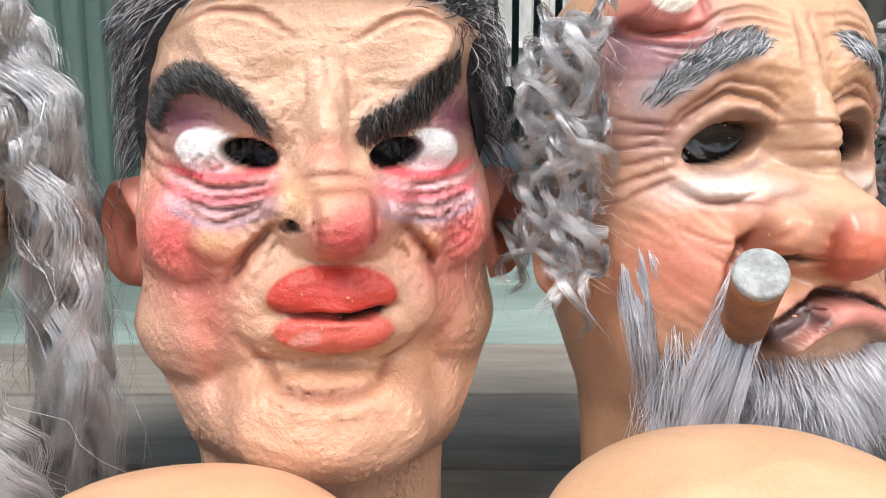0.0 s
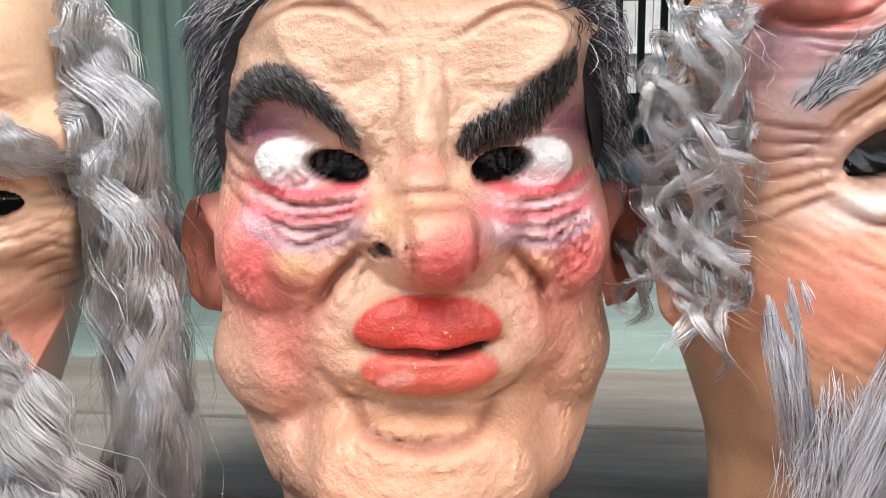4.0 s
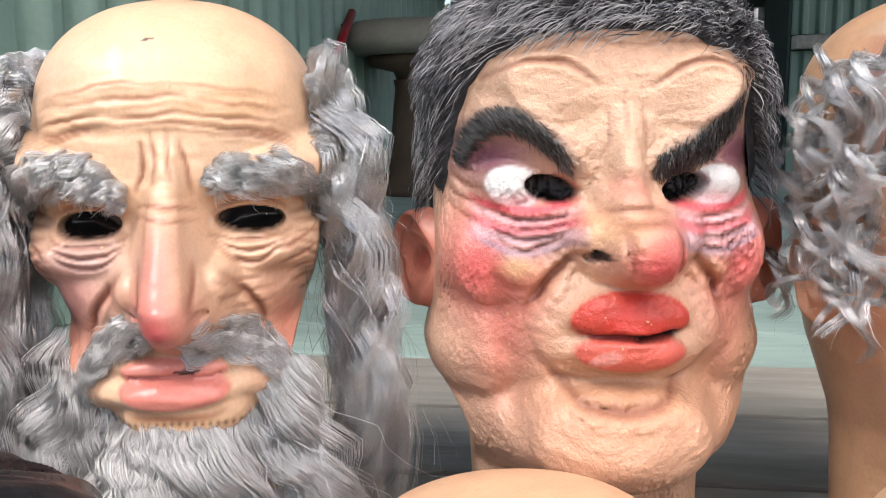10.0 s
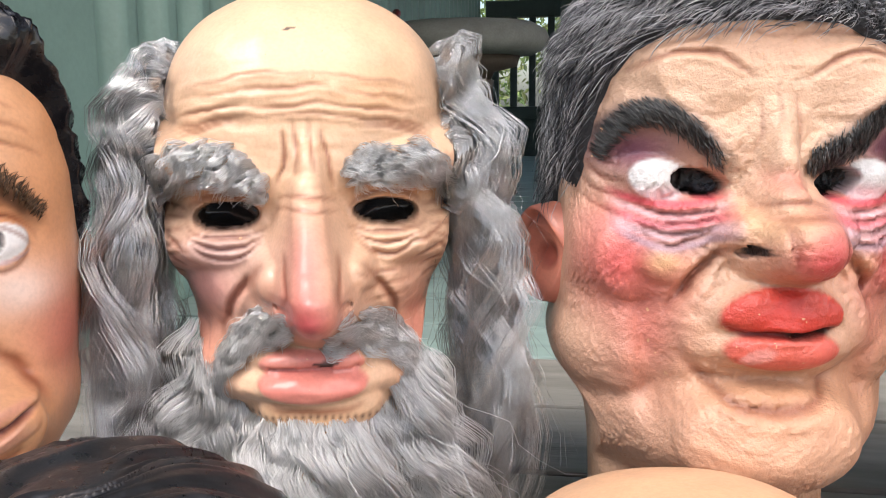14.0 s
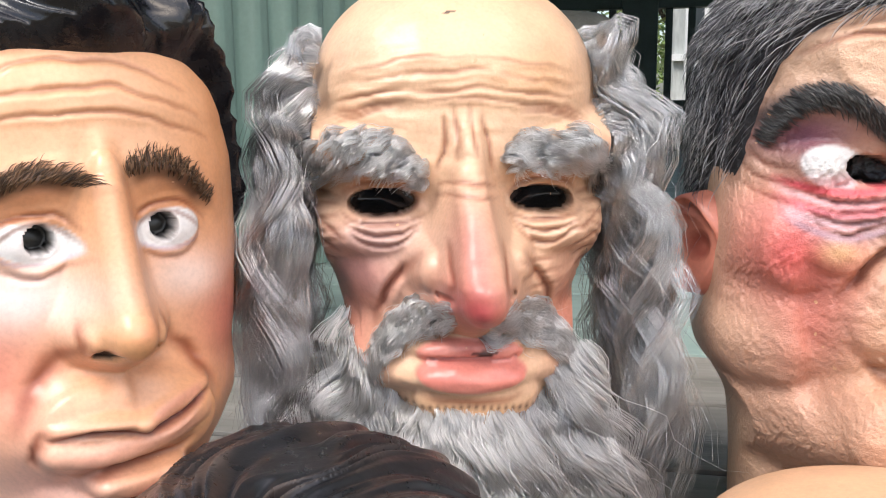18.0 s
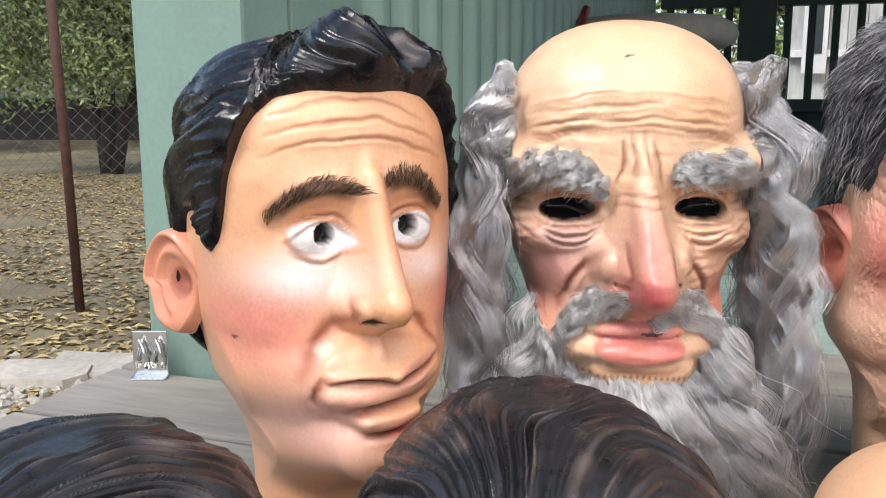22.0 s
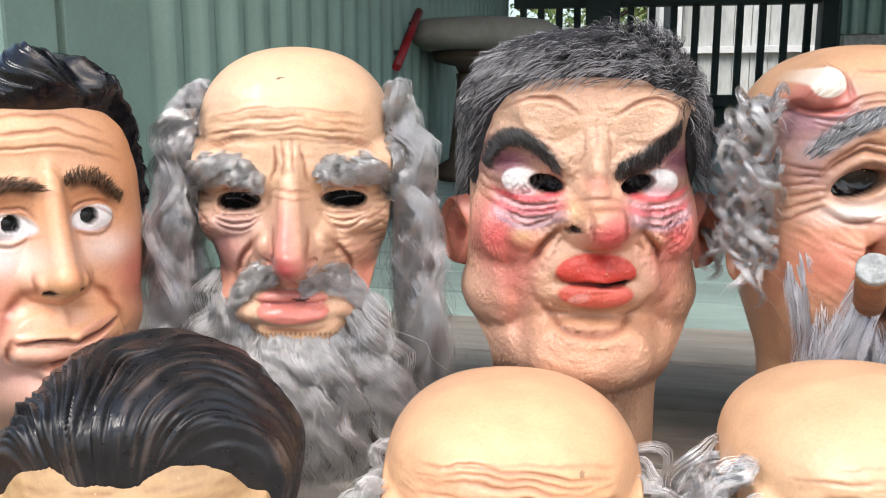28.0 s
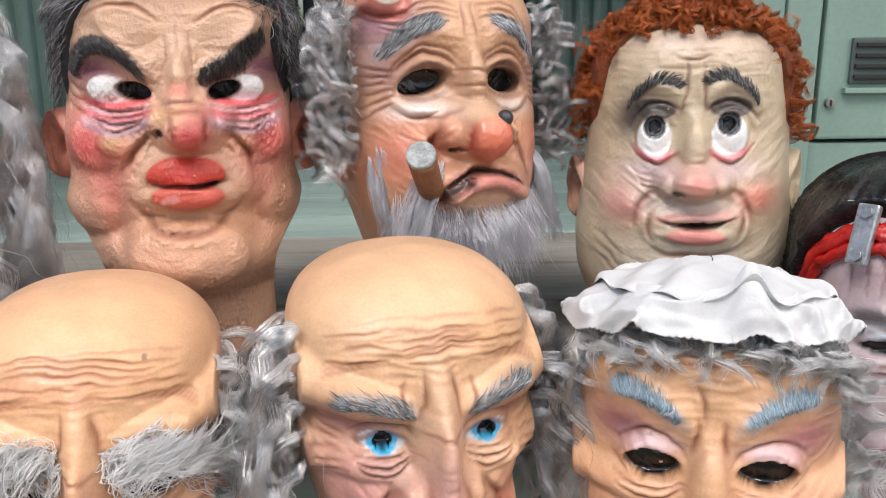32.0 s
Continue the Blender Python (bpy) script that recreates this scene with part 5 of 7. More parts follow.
    T = [
        ("t", 0, 60, 70, 34, (0.78, 0.45, 0.26), 0.8), ("t", 64, 40, 22, 60, (0.66, 0.30, 0.13), 0.7), ("t", -62, -56, 34, 30, (0.72, 0.24, 0.19), 0.85), ("t", 66, -52, 26, 30, (0.70, 0.20, 0.15), 0.8),
        ("t", -34, -118, 30, 30, (0.72, 0.45, 0.42), 0.6), ("t", -38, -26, 28, 14, (0.86, 0.74, 0.70), 0.95), ("t", 38, -24, 22, 12, (0.84, 0.68, 0.60), 0.8), ("t", 30, 14, 30, 14, (0.56, 0.24, 0.10), 0.7), ("t", -30, 16, 26, 11, (0.58, 0.27, 0.13), 0.7),
        ("t", 0, -42, 18, 15, (0.70, 0.35, 0.15), 0.8), ("t", 3, -36, 8, 6, (0.74, 0.30, 0.17), 0.5), ("t", 38, -86, 20, 24, (0.66, 0.33, 0.14), 0.6),
        ("d", -29, -2, 18, 9.4, (0.74, 0.73, 0.72), 0.95, -6, 0.1), ("d", 30, 0, 17, 9.4, (0.74, 0.73, 0.72), 0.95, 6, 0.1), ("s", -48, -5, -30, 17, -11, -3, 1.2, (0.3, 0.17, 0.13), 0.7), ("s", 12, -1, 30, 18, 48, -3, 1.2, (0.3, 0.17, 0.13), 0.7), ("s", -47, -7, -29, -17, -12, -6, 1.0, (0.42, 0.34, 0.42), 0.6), ("s", 13, -4, 30, -15, 47, -5, 1.0, (0.42, 0.34, 0.42), 0.6),
        ("s", -28, -94, 2, -97, 36, -86, 4.5, (0.70, 0.33, 0.25), 0.5), ("s", 8, -83, 22, -77, 37, -75, 3.0, (0.66, 0.28, 0.20), 0.6), ("t", 10, -118, 13, 6, (0.70, 0.15, 0.12), 0.9), ("s", -33, -86, -12, -83, 5, -89, 1.6, (0.36, 0.13, 0.10), 0.75), ("s", 5, -89, 22, -86, 39, -78, 1.8, (0.36, 0.13, 0.10), 0.85),
        ("s", -56, 8, -36, 36, -9, 22, 5.5, (0.07, 0.03, 0.015), 0.9), ("s", 11, 25, 30, 38, 52, 10, 5.5, (0.07, 0.03, 0.015), 0.9),
        ("d", -27, -1, 6.6, 6.6, BLACK, 1, 0, 0.2), ("d", 28, 1, 6.4, 6.6, BLACK, 1, 0, 0.2), ("d", -10, -49, 4.5, 2.2, BLACK, 0.95), ("d", 9, -49, 4, 2.2, BLACK, 0.95), ("d", -71, -66, 1.3, 1.1, (0.1, 0.04, 0.03), 0.9),
    ]
    M = Mask("smooth latex mask of worried look with moulded black hair", (-0.450, 0.300, 1.096), 48, h, F)
    part("shell", shell_mesh(h, F, T, (0.72, 0.38, 0.215), LATEX_SMOOTH, lumps=0.5, wrinkle=0.0, seed=11), LATEX_SMOOTH, M.root, "smooth airbrushed peach latex with wrinkled brow")
    M.ear(-1, -40, 100, 70, (0.62, 0.26, 0.16), material=LATEX_SMOOTH, stick=18)
    M.ear(1, -40, 100, 68, (0.62, 0.26, 0.16), material=LATEX_SMOOTH, stick=22)
    M.bristles("eyebrow", (-57, 6, -36, 36, -9, 23), 3.8, 280, 8, (95, 40), 0.34, BROWN_BRISTLE, rng, "arched brown painted eyebrow", rise=1.2, sweep=-0.4)
    M.bristles("eyebrow", (11, 26, 30, 39, 53, 9), 3.8, 260, 8, (110, 60), 0.34, BROWN_BRISTLE, rng, "arched brown painted eyebrow", rise=1.2, sweep=-0.4)
    line = steps([(0, 80), (22, 81), (38, 77), (48, 65), (56, 40), (62, -8), (72, -22), (77, 6), (92, 2), (99, -98), (130, -118), (180, -120)])

    def thick(phi, s):
        d = np.degrees(phi)
        puff = 25 * np.exp(-((d - 4) / 32) ** 2) * np.exp(-((s - 0.34) / 0.32) ** 2)
        # rolled locks over the brow, the last one curling down at the far temple
        rolls = 8.0 * np.sin(np.radians(d * 9.5) + 4.2 * s + 0.8) * np.exp(-((d - 12) / 34) ** 2) * np.exp(-((s - 0.3) / 0.4) ** 2)
        curl = 9 * np.exp(-((d - 36) / 12) ** 2) * np.exp(-((s - 0.12) / 0.1) ** 2)
        part_line = -4 * np.exp(-((d + 36) / 5) ** 2) * (s < 0.7)
        return 5 + puff + rolls + curl + part_line - 3.5 * smooth01(d, 46, 66)

    def flow(phi, s, v):
        d = np.degrees(phi)
        side = smooth01(np.abs(d + 4), 34, 46)
        top = 0.9 * v[:, 0] + 62 * s * np.cos(phi * 1.5) + 10 * np.sin(s * 7)
        return top * (1 - side) + 1.1 * np.hypot(v[:, 1] - 30, v[:, 2] + 60) * np.sign(phi) * side
    moulded_hair(M, h, line, thick, flow, SCULPT_BLACK, ((0.006, 0.006, 0.008), (0.030, 0.025, 0.022)), seed=21, pitch=(15.0, 4.6), coarse=3.0, fine=2.6, rows=150, cols=520, label="glossy black moulded hair swept up in waves", taper=0.07)
    st = thing("mask_stand", "dark green round stand under the worried mask", "stand", pose(-0.450 - 0.09 * math.sin(radians(48)), 0.300 + 0.09 * math.cos(radians(48)), DECK))
    part("disc", lathe([(0.044, 0.0), (0.044, 0.018), (0.041, 0.0215), (0.01, 0.022)], 32), DARK_GREEN, st)
    return M


# ---- bald faces with grey curls share one kind of sculpture ----
def old_face(eyes, furrow=2.6, nose=True, lips=True, seed=0, rows=4, gap=7.5):
    (lx, lz), (rx, rz) = eyes
    F = [
        ("e", lx - 4, 26, 30, 13, 9, 12, 10, -10), ("e", rx + 4, 26, 30, 13, 9, 12, 10, 10), ("b", lx, lz, 22, 11, -11), ("b", rx, rz, 22, 11, -11), ("b", (lx + rx) / 2, 24, 12, 14, 3),
        ("b", lx - 10, -38, 19, 19, 7), ("b", rx + 10, -38, 19, 19, 7), ("b", lx - 10, -70, 16, 22, -5), ("b", rx + 10, -70, 16, 22, -5),
        ("l", lx - 20, lz - 1, lx, lz + 13, lx + 20, lz - 1, 4, 3.5), ("l", rx - 20, rz - 1, rx, rz + 13, rx + 20, rz - 1, 4, 3.5), ("c", lx - 21, lz + 4, lx, lz + 19, lx + 20, lz + 4, 2.4, 1.4), ("c", rx - 20, rz + 4, rx, rz + 19, rx + 21, rz + 4, 2.4, 1.4),
    ]
    F += bags(lx, lz - 6, 22, 4, 4.6, 1.9) + bags(rx, rz - 6, 22, 4, 4.6, 1.9) + crows(lx - 24, lz - 6, -1) + crows(rx + 24, rz - 6, 1)
    c = (lx + rx) / 2
    if nose:
        F += [("e", c, 0, 7.5, 30, 18, 11, 8), ("e", c, -16, 8, 36, 38, 15, 5), ("e", c + 1, -41, 11.5, 15, 56, 17, 5), ("e", c - 18, -33, 9, 11, 22, 11, 4), ("e", c + 19, -33, 9, 11, 22, 11, 4), ("c", c - 10, -20, c - 12, -30, c - 13, -40, 1.4, 2.2), ("c", c + 11, -20, c + 13, -30, c + 14, -40, 1.4, 2.2), ("h", c - 15, -41, 4, 2.4, 6), ("h", c + 17, -41, 4, 2.4, 6),
              ("c", c - 26, -28, c - 44, -46, c - 48, -72, 3.2, 2.4), ("c", c + 27, -28, c + 46, -46, c + 50, -72, 3.2, 2.4), ("c", c - 9, 46, c - 8, 32, c - 13, 18, 2.2, 1.5), ("c", c + 8, 46, c + 9, 32, c + 14, 18, 2.2, 1.5), ("c", c - 12, 10, c, 14, c + 12, 10, 1.5, 1.3)]
    if lips:
        F += [("e", c + 2, -78, 44, 28, 8, 14, 12), ("e", c - 9, -76, 19, 7.5, 18, 9, 5, 6), ("e", c + 12, -76, 19, 7.5, 18, 9, 5, -6), ("e", c + 2, -87, 30, 10.5, 22, 11, 5), ("m", c - 22, -79, c + 2, -83, c + 26, -79, 1.2, 6), ("b", c + 2, -112, 24, 14, 8), ("c", c - 24, -100, c + 2, -106, c + 28, -100, 2.5, 2.5)]
    F += forehead(74, 50, gap, furrow * 0.75, n=rows, seed=seed)
    F += fan(-70, 40, -30, 50, 3, 5, 3, 1.4, 1.2, 4) + fan(34, 50, 74, 40, 3, 3, 5, 1.4, 1.2, 4)
    return F


OLD_SKIN = (0.73, 0.48, 0.315)


def old_tints(eyes, c):
    (lx, lz), (rx, rz) = eyes
    return [
        ("t", c, 95, 70, 40, (0.80, 0.50, 0.30), 0.6), ("t", c + 40, 66, 22, 16, (0.62, 0.32, 0.13), 0.5), ("t", lx - 12, -40, 28, 26, (0.58, 0.27, 0.27), 0.75), ("t", rx + 14, -44, 24, 26, (0.66, 0.36, 0.25), 0.5), ("t", lx - 16, -76, 16, 26, (0.56, 0.17, 0.13), 0.6), ("t", rx + 18, -72, 14, 28, (0.58, 0.17, 0.13), 0.7),
        ("t", lx, lz - 17, 26, 12, (0.50, 0.33, 0.31), 0.75), ("t", lx, lz + 4, 24, 12, (0.44, 0.22, 0.13), 0.6), ("t", rx, rz + 4, 24, 12, (0.46, 0.22, 0.12), 0.6), ("t", rx, rz - 16, 26, 11, (0.76, 0.50, 0.34), 0.6),
        ("t", c, -18, 11, 26, (0.54, 0.19, 0.16), 0.85), ("t", c, -44, 20, 15, (0.47, 0.09, 0.09), 1.0, 0, 0.3), ("t", lx, 18, 26, 8, (0.55, 0.27, 0.12), 0.5), ("t", rx, 18, 26, 8, (0.55, 0.27, 0.12), 0.5),
        ("d", c + 2, -87, 30, 10, (0.70, 0.22, 0.18), 0.95, 0, 0.2), ("d", c - 9, -76, 18.5, 7, (0.66, 0.22, 0.18), 0.9, 6, 0.1), ("d", c + 12, -76, 18.5, 7, (0.66, 0.22, 0.18), 0.9, -6, 0.1),
    ]


def side_hair(rng, sgn, half, n, zt, drop, out, count, width, y0=35, y1=115, curl=7.0, turns=2.4, m=15, fwd=25, tip=0.5, rise=22, top=10):
    """Locks that spring from the temple and fall past the ear (millimetres)."""
    got = []
    for k in range(n):
        t = (k + rng.uniform(0, 0.8)) / n
        y, z = y0 + (y1 - y0) * rng.uniform(0, 1), zt - (zt - top) * t
        a = (sgn * (half - 4), y, z)
        b = (sgn * (half + out * rng.uniform(0.5, 1.0)), y - 4, z + rise * rng.uniform(0.2, 1.0) * (1 - t))
        c = (sgn * (half + out * rng.uniform(0.7, 1.5)), y - fwd * rng.uniform(0, 1), z - drop * 0.45)
        d = (sgn * (half + out * rng.uniform(0.1, 1.4)), y - fwd * rng.uniform(0.3, 1.6), z - drop * rng.uniform(0.75, 1.15))
        got.append(lock(rng, np.array([a, b, c, d]) / 1000, count, width / 1000, m=m, curl=curl / 1000 * rng.uniform(0.7, 1.2), turns=turns * rng.uniform(0.75, 1.2), frizz=0.0008, tip=tip, deep=1.0, flat=0.6, plane=True))
    return np.concatenate(got)


def stray(rng, paths, share, amp):
    """A few loose hairs that stand off the rest."""
    k = rng.choice(len(paths), int(len(paths) * share), replace=False)
    p = paths[k].copy()
    s = np.linspace(0, 1, p.shape[1])[None, :, None]
    p += rng.normal(0, 1, (len(k), 1, 3)) * amp / 1000 * s ** 1.5 + np.cumsum(rng.normal(0, 1, p.shape), axis=1) * amp / 4000 * s
    return np.concatenate([paths, p])


def bushy(M, rng, name, curve, half, n, count, length, material, label, curl=3.5, down=0.2, sgn=1, m=8, lift=7, wide=0.0046, frizz=0.0009, thick=1.0):
    """A bushy brow or moustache of small curled locks along a curve on the face."""
    pts = np.array(curve, float).reshape(3, 2)
    t = ((np.arange(n) + rng.uniform(0, 1, n)) / n)[:, None]
    c = (1 - t) ** 2 * pts[0] + 2 * t * (1 - t) * pts[1] + t ** 2 * pts[2]
    d = 2 * (1 - t) * (pts[1] - pts[0]) + 2 * t * (pts[2] - pts[1])
    d = d / np.linalg.norm(d, axis=1, keepdims=True) * sgn
    c[:, 1] += rng.uniform(-1, 1, n) * half
    e = c + d * length * rng.uniform(0.5, 1.1, (n, 1)) + np.stack([0 * t[:, 0], -down * length * rng.uniform(0.7, 1.15, n)], -1)
    a3, e3 = M.on(c[:, 0], c[:, 1]), M.on(e[:, 0], e[:, 1])
    mid = (a3 + e3) / 2
    mid[:, 1] -= lift * rng.uniform(0.7, 1.6, n) / 1000
    mid[:, 2] += rng.uniform(0, 6, n) / 1000
    e3[:, 1] -= lift * rng.uniform(0.1, 0.9, n) / 1000
    got = [lock(rng, [a3[k], mid[k], e3[k]], count, wide, m=m, curl=curl / 1000 * rng.uniform(0.6, 1.4), turns=1.0, frizz=frizz, tip=0.7) for k in range(n)]
    p = stray(rng, np.concatenate(got), 0.06, 4)
    return M.hair(name, p, rng.uniform(0.13, 0.24, len(p)) * thick / 1000, material, label)


def mask_longbeard():
    """Bald mask with long grey curls, moustache and beard."""
    rng = np.random.default_rng(7)
    eyes = ((-42, 0), (47, 1))
    h = Head([(-230, 52, 40, 58), (-160, 52, 55, 60), (-132, 46, 84, 60), (-112, 52, 92, 64), (-80, 64, 94, 78), (-40, 79, 93, 88), (0, 86, 93, 94), (55, 86, 91, 97)], 129, 90, 2.3, cx=4.0)
    F = old_face(eyes, 2.2, nose=False, seed=1) + [
        # hooked nose, its wings, and the forward chin
        ("e", 5, 14, 9, 26, 15, 12, 9), ("r", 4, 16, 5, -8, 6, -34, 8.5, 11.5, 20, 64, 6), ("e", 7, -41, 12.5, 14, 66, 19, 5), ("e", -14, -33, 10, 12, 26, 12, 4), ("e", 25, -31, 10, 12, 27, 12, 4),
        ("c", -8, -16, -9, -28, -9, -42, 2.6, 1.6), ("c", 18, -16, 19, -28, 19, -40, 2.8, 1.6), ("h", -11, -44, 4, 2.4, 6), ("h", 22, -42, 4, 2.4, 6),
        ("c", -22, -26, -42, -44, -47, -70, 3.6, 2.2), ("c", 32, -24, 50, -42, 55, -70, 3.8, 2.2), ("c", -8, 46, -6, 32, -11, 18, 2.4, 1.3), ("c", 12, 46, 13, 32, 18, 18, 2.4, 1.3), ("c", -3, 50, 0, 38, -2, 24, 1.6, 1.2), ("c", 6, 52, 5, 38, 8, 26, 1.6, 1.2),
        ("c", -10, 10, 4, 15, 18, 10, 1.8, 1.2), ("c", -12, 4, 4, 8, 20, 4, 1.3, 1.1), ("e", 8, -103, 34, 20, 22, 18, 12), ("e", 4, -90, 29, 9, 27, 11, 5),
        ("b", -62, -14, 14, 16, 5), ("b", 66, -14, 14, 16, 5),
    ] + [("c", 60 + 3 * k, -16 - 7 * k, 72, -14 - 8 * k, 84, -6 - 10 * k, 1.8, 1.2) for k in range(5)] + [("c", -62 - 3 * k, -18 - 8 * k, -70, -16 - 8 * k, -80, -8 - 10 * k, 1.6, 1.2) for k in range(4)] + [("c", 28 + 3 * k, -28 - 8 * k, 44, -34 - 8 * k, 58, -28 - 8 * k, 1.3, 1.1) for k in range(3)] + [("h", -41, 0, 19, 8, 12, 4), ("h", 47, 1, 19, 7.5, 12, -4)]
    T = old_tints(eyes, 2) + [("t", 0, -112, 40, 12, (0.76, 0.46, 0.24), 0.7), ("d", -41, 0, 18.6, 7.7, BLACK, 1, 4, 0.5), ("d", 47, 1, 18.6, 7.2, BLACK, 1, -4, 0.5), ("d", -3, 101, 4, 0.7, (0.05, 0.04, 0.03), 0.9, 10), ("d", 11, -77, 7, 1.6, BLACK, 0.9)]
    T += [("t", x, -105 - 0.1 * abs(x - 3), 1.1, 1.6, (0.12, 0.05, 0.03), 0.9) for x in range(-34, 44, 4)]
    M = Mask("bald wrinkled latex mask with long grey curls and beard", (-0.306, 0.405, 1.10), 17, h, F)
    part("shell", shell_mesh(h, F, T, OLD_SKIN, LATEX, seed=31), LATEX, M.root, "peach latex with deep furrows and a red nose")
    a = side_hair(rng, -1, 80, 50, 96, 215, 27, 46, 10.5, y0=24, curl=11.0, turns=2.7, m=18, tip=0.6, rise=26)
    a = stray(rng, a, 0.06, 10)
    M.hair("side_hair", a, rng.uniform(0.13, 0.25, len(a)) / 1000, SILVER, "long wavy silver locks")
    b = side_hair(rng, 1, 86, 50, 92, 230, 30, 46, 10.5, y0=24, curl=11.0, turns=2.7, m=18, tip=0.6, rise=26)
    b = stray(rng, b, 0.06, 10)
    M.hair("side_hair", b, rng.uniform(0.13, 0.25, len(b)) / 1000, SILVER, "long wavy silver locks")
    bushy(M, rng, "eyebrow", (-16, 18, -42, 40, -80, 24), 11, 84, 24, 17, BEARD_WHITE, "bushy grey curled eyebrow", curl=2.0, down=0.75, lift=12, wide=0.0036, frizz=0.0006)
    bushy(M, rng, "eyebrow", (22, 23, 48, 41, 78, 24), 10, 84, 24, 15, BEARD_WHITE, "bushy grey curled eyebrow", curl=2.2, down=0.65, lift=12, wide=0.0036, frizz=0.0006)
    bushy(M, rng, "moustache", (-4, -58, -30, -48, -46, -82), 9, 70, 22, 18, BEARD_WHITE, "curled grey moustache", curl=2.4, down=0.6, lift=8, wide=0.0036)
    bushy(M, rng, "moustache", (8, -62, 38, -46, 62, -82), 9, 72, 22, 18, BEARD_WHITE, "curled grey moustache", curl=2.4, down=0.6, lift=8, wide=0.0036)
    got = []
    for k in range(52):
        x = -66 + 138 * (k + rng.uniform(0, 1)) / 52
        w = max(0.0, (abs(x - 3) - 34) / 35)
        z = -107 - 0.1 * abs(x - 3) + 56 * w ** 1.3 * rng.uniform(0.6, 1.1)
        o = M.on(np.clip(x, -50, 54), z) * 1000 + np.array([0, 1.5, 0])
        o[0] = x
        ln = rng.uniform(90, 125) * (1.25 if x > 30 else 1.0)
        e = o + np.array([(x - 3) * 0.75 + rng.normal(0, 10), -rng.uniform(0, 22), -ln])
        mid = o + np.array([(x - 3) * 0.2, -rng.uniform(14, 30), -ln * 0.3])
        got.append(lock(rng, np.array([o, mid, e]) / 1000, 56, 0.010, m=14, curl=0.008, turns=2.2 * rng.uniform(0.8, 1.15), frizz=0.0006, tip=0.8, flat=0.5))
    p = stray(rng, np.concatenate(got), 0.06, 16)
    M.hair("beard", p, rng.uniform(0.14, 0.27, len(p)) / 1000, BEARD_WHITE, "long silver beard sewn along the chin")
    return M


mask_worried()
mask_longbeard()


def ringlets(rng, seeds, count, width, curl, turns, m=20, frizz=0.0006, tip=0.7):
    """Tight curls from lists of start, middle and end (millimetres)."""
    return np.concatenate([lock(rng, np.array(c, float) / 1000, count, width / 1000, m=m, curl=curl / 1000 * rng.uniform(0.7, 1.25), turns=turns * rng.uniform(0.75, 1.25), frizz=frizz, tip=tip) for c in seeds])


def curl_side(rng, sgn, half, n, zt, zb, y0=30, y1=110, out=26, ln=46):
    got = []
    for k in range(n):
        t = (k + rng.uniform(0, 1)) / n
        z, y = zt + (zb - zt) * t, rng.uniform(y0, y1)
        a = (sgn * (half - 3), y, z)
        b = (sgn * (half + out * rng.uniform(0.6, 1.3)), y - rng.uniform(-6, 16), z + rng.uniform(-4, 18))
        c = (sgn * (half + out * rng.uniform(0.3, 1.2)), y - rng.uniform(0, 26), z - ln * rng.uniform(0.6, 1.2))
        got.append((a, b, c))
    return got


# ---- drooping face with cigar, boil and grey curls ----
CIGAR = plain_mat("cigar_leaf", (0.30, 0.13, 0.055), 0.6, 0.3, 60, 0.5, fine=300, dist=0.001)
ASH = plain_mat("cigar_ash", (0.40, 0.42, 0.41), 0.9, 0.35, 120, 0.8, fine=420, dist=0.001)
MOLE = plain_mat("dark_mole", (0.04, 0.04, 0.045), 0.35, 0.2, 60, 0.3)


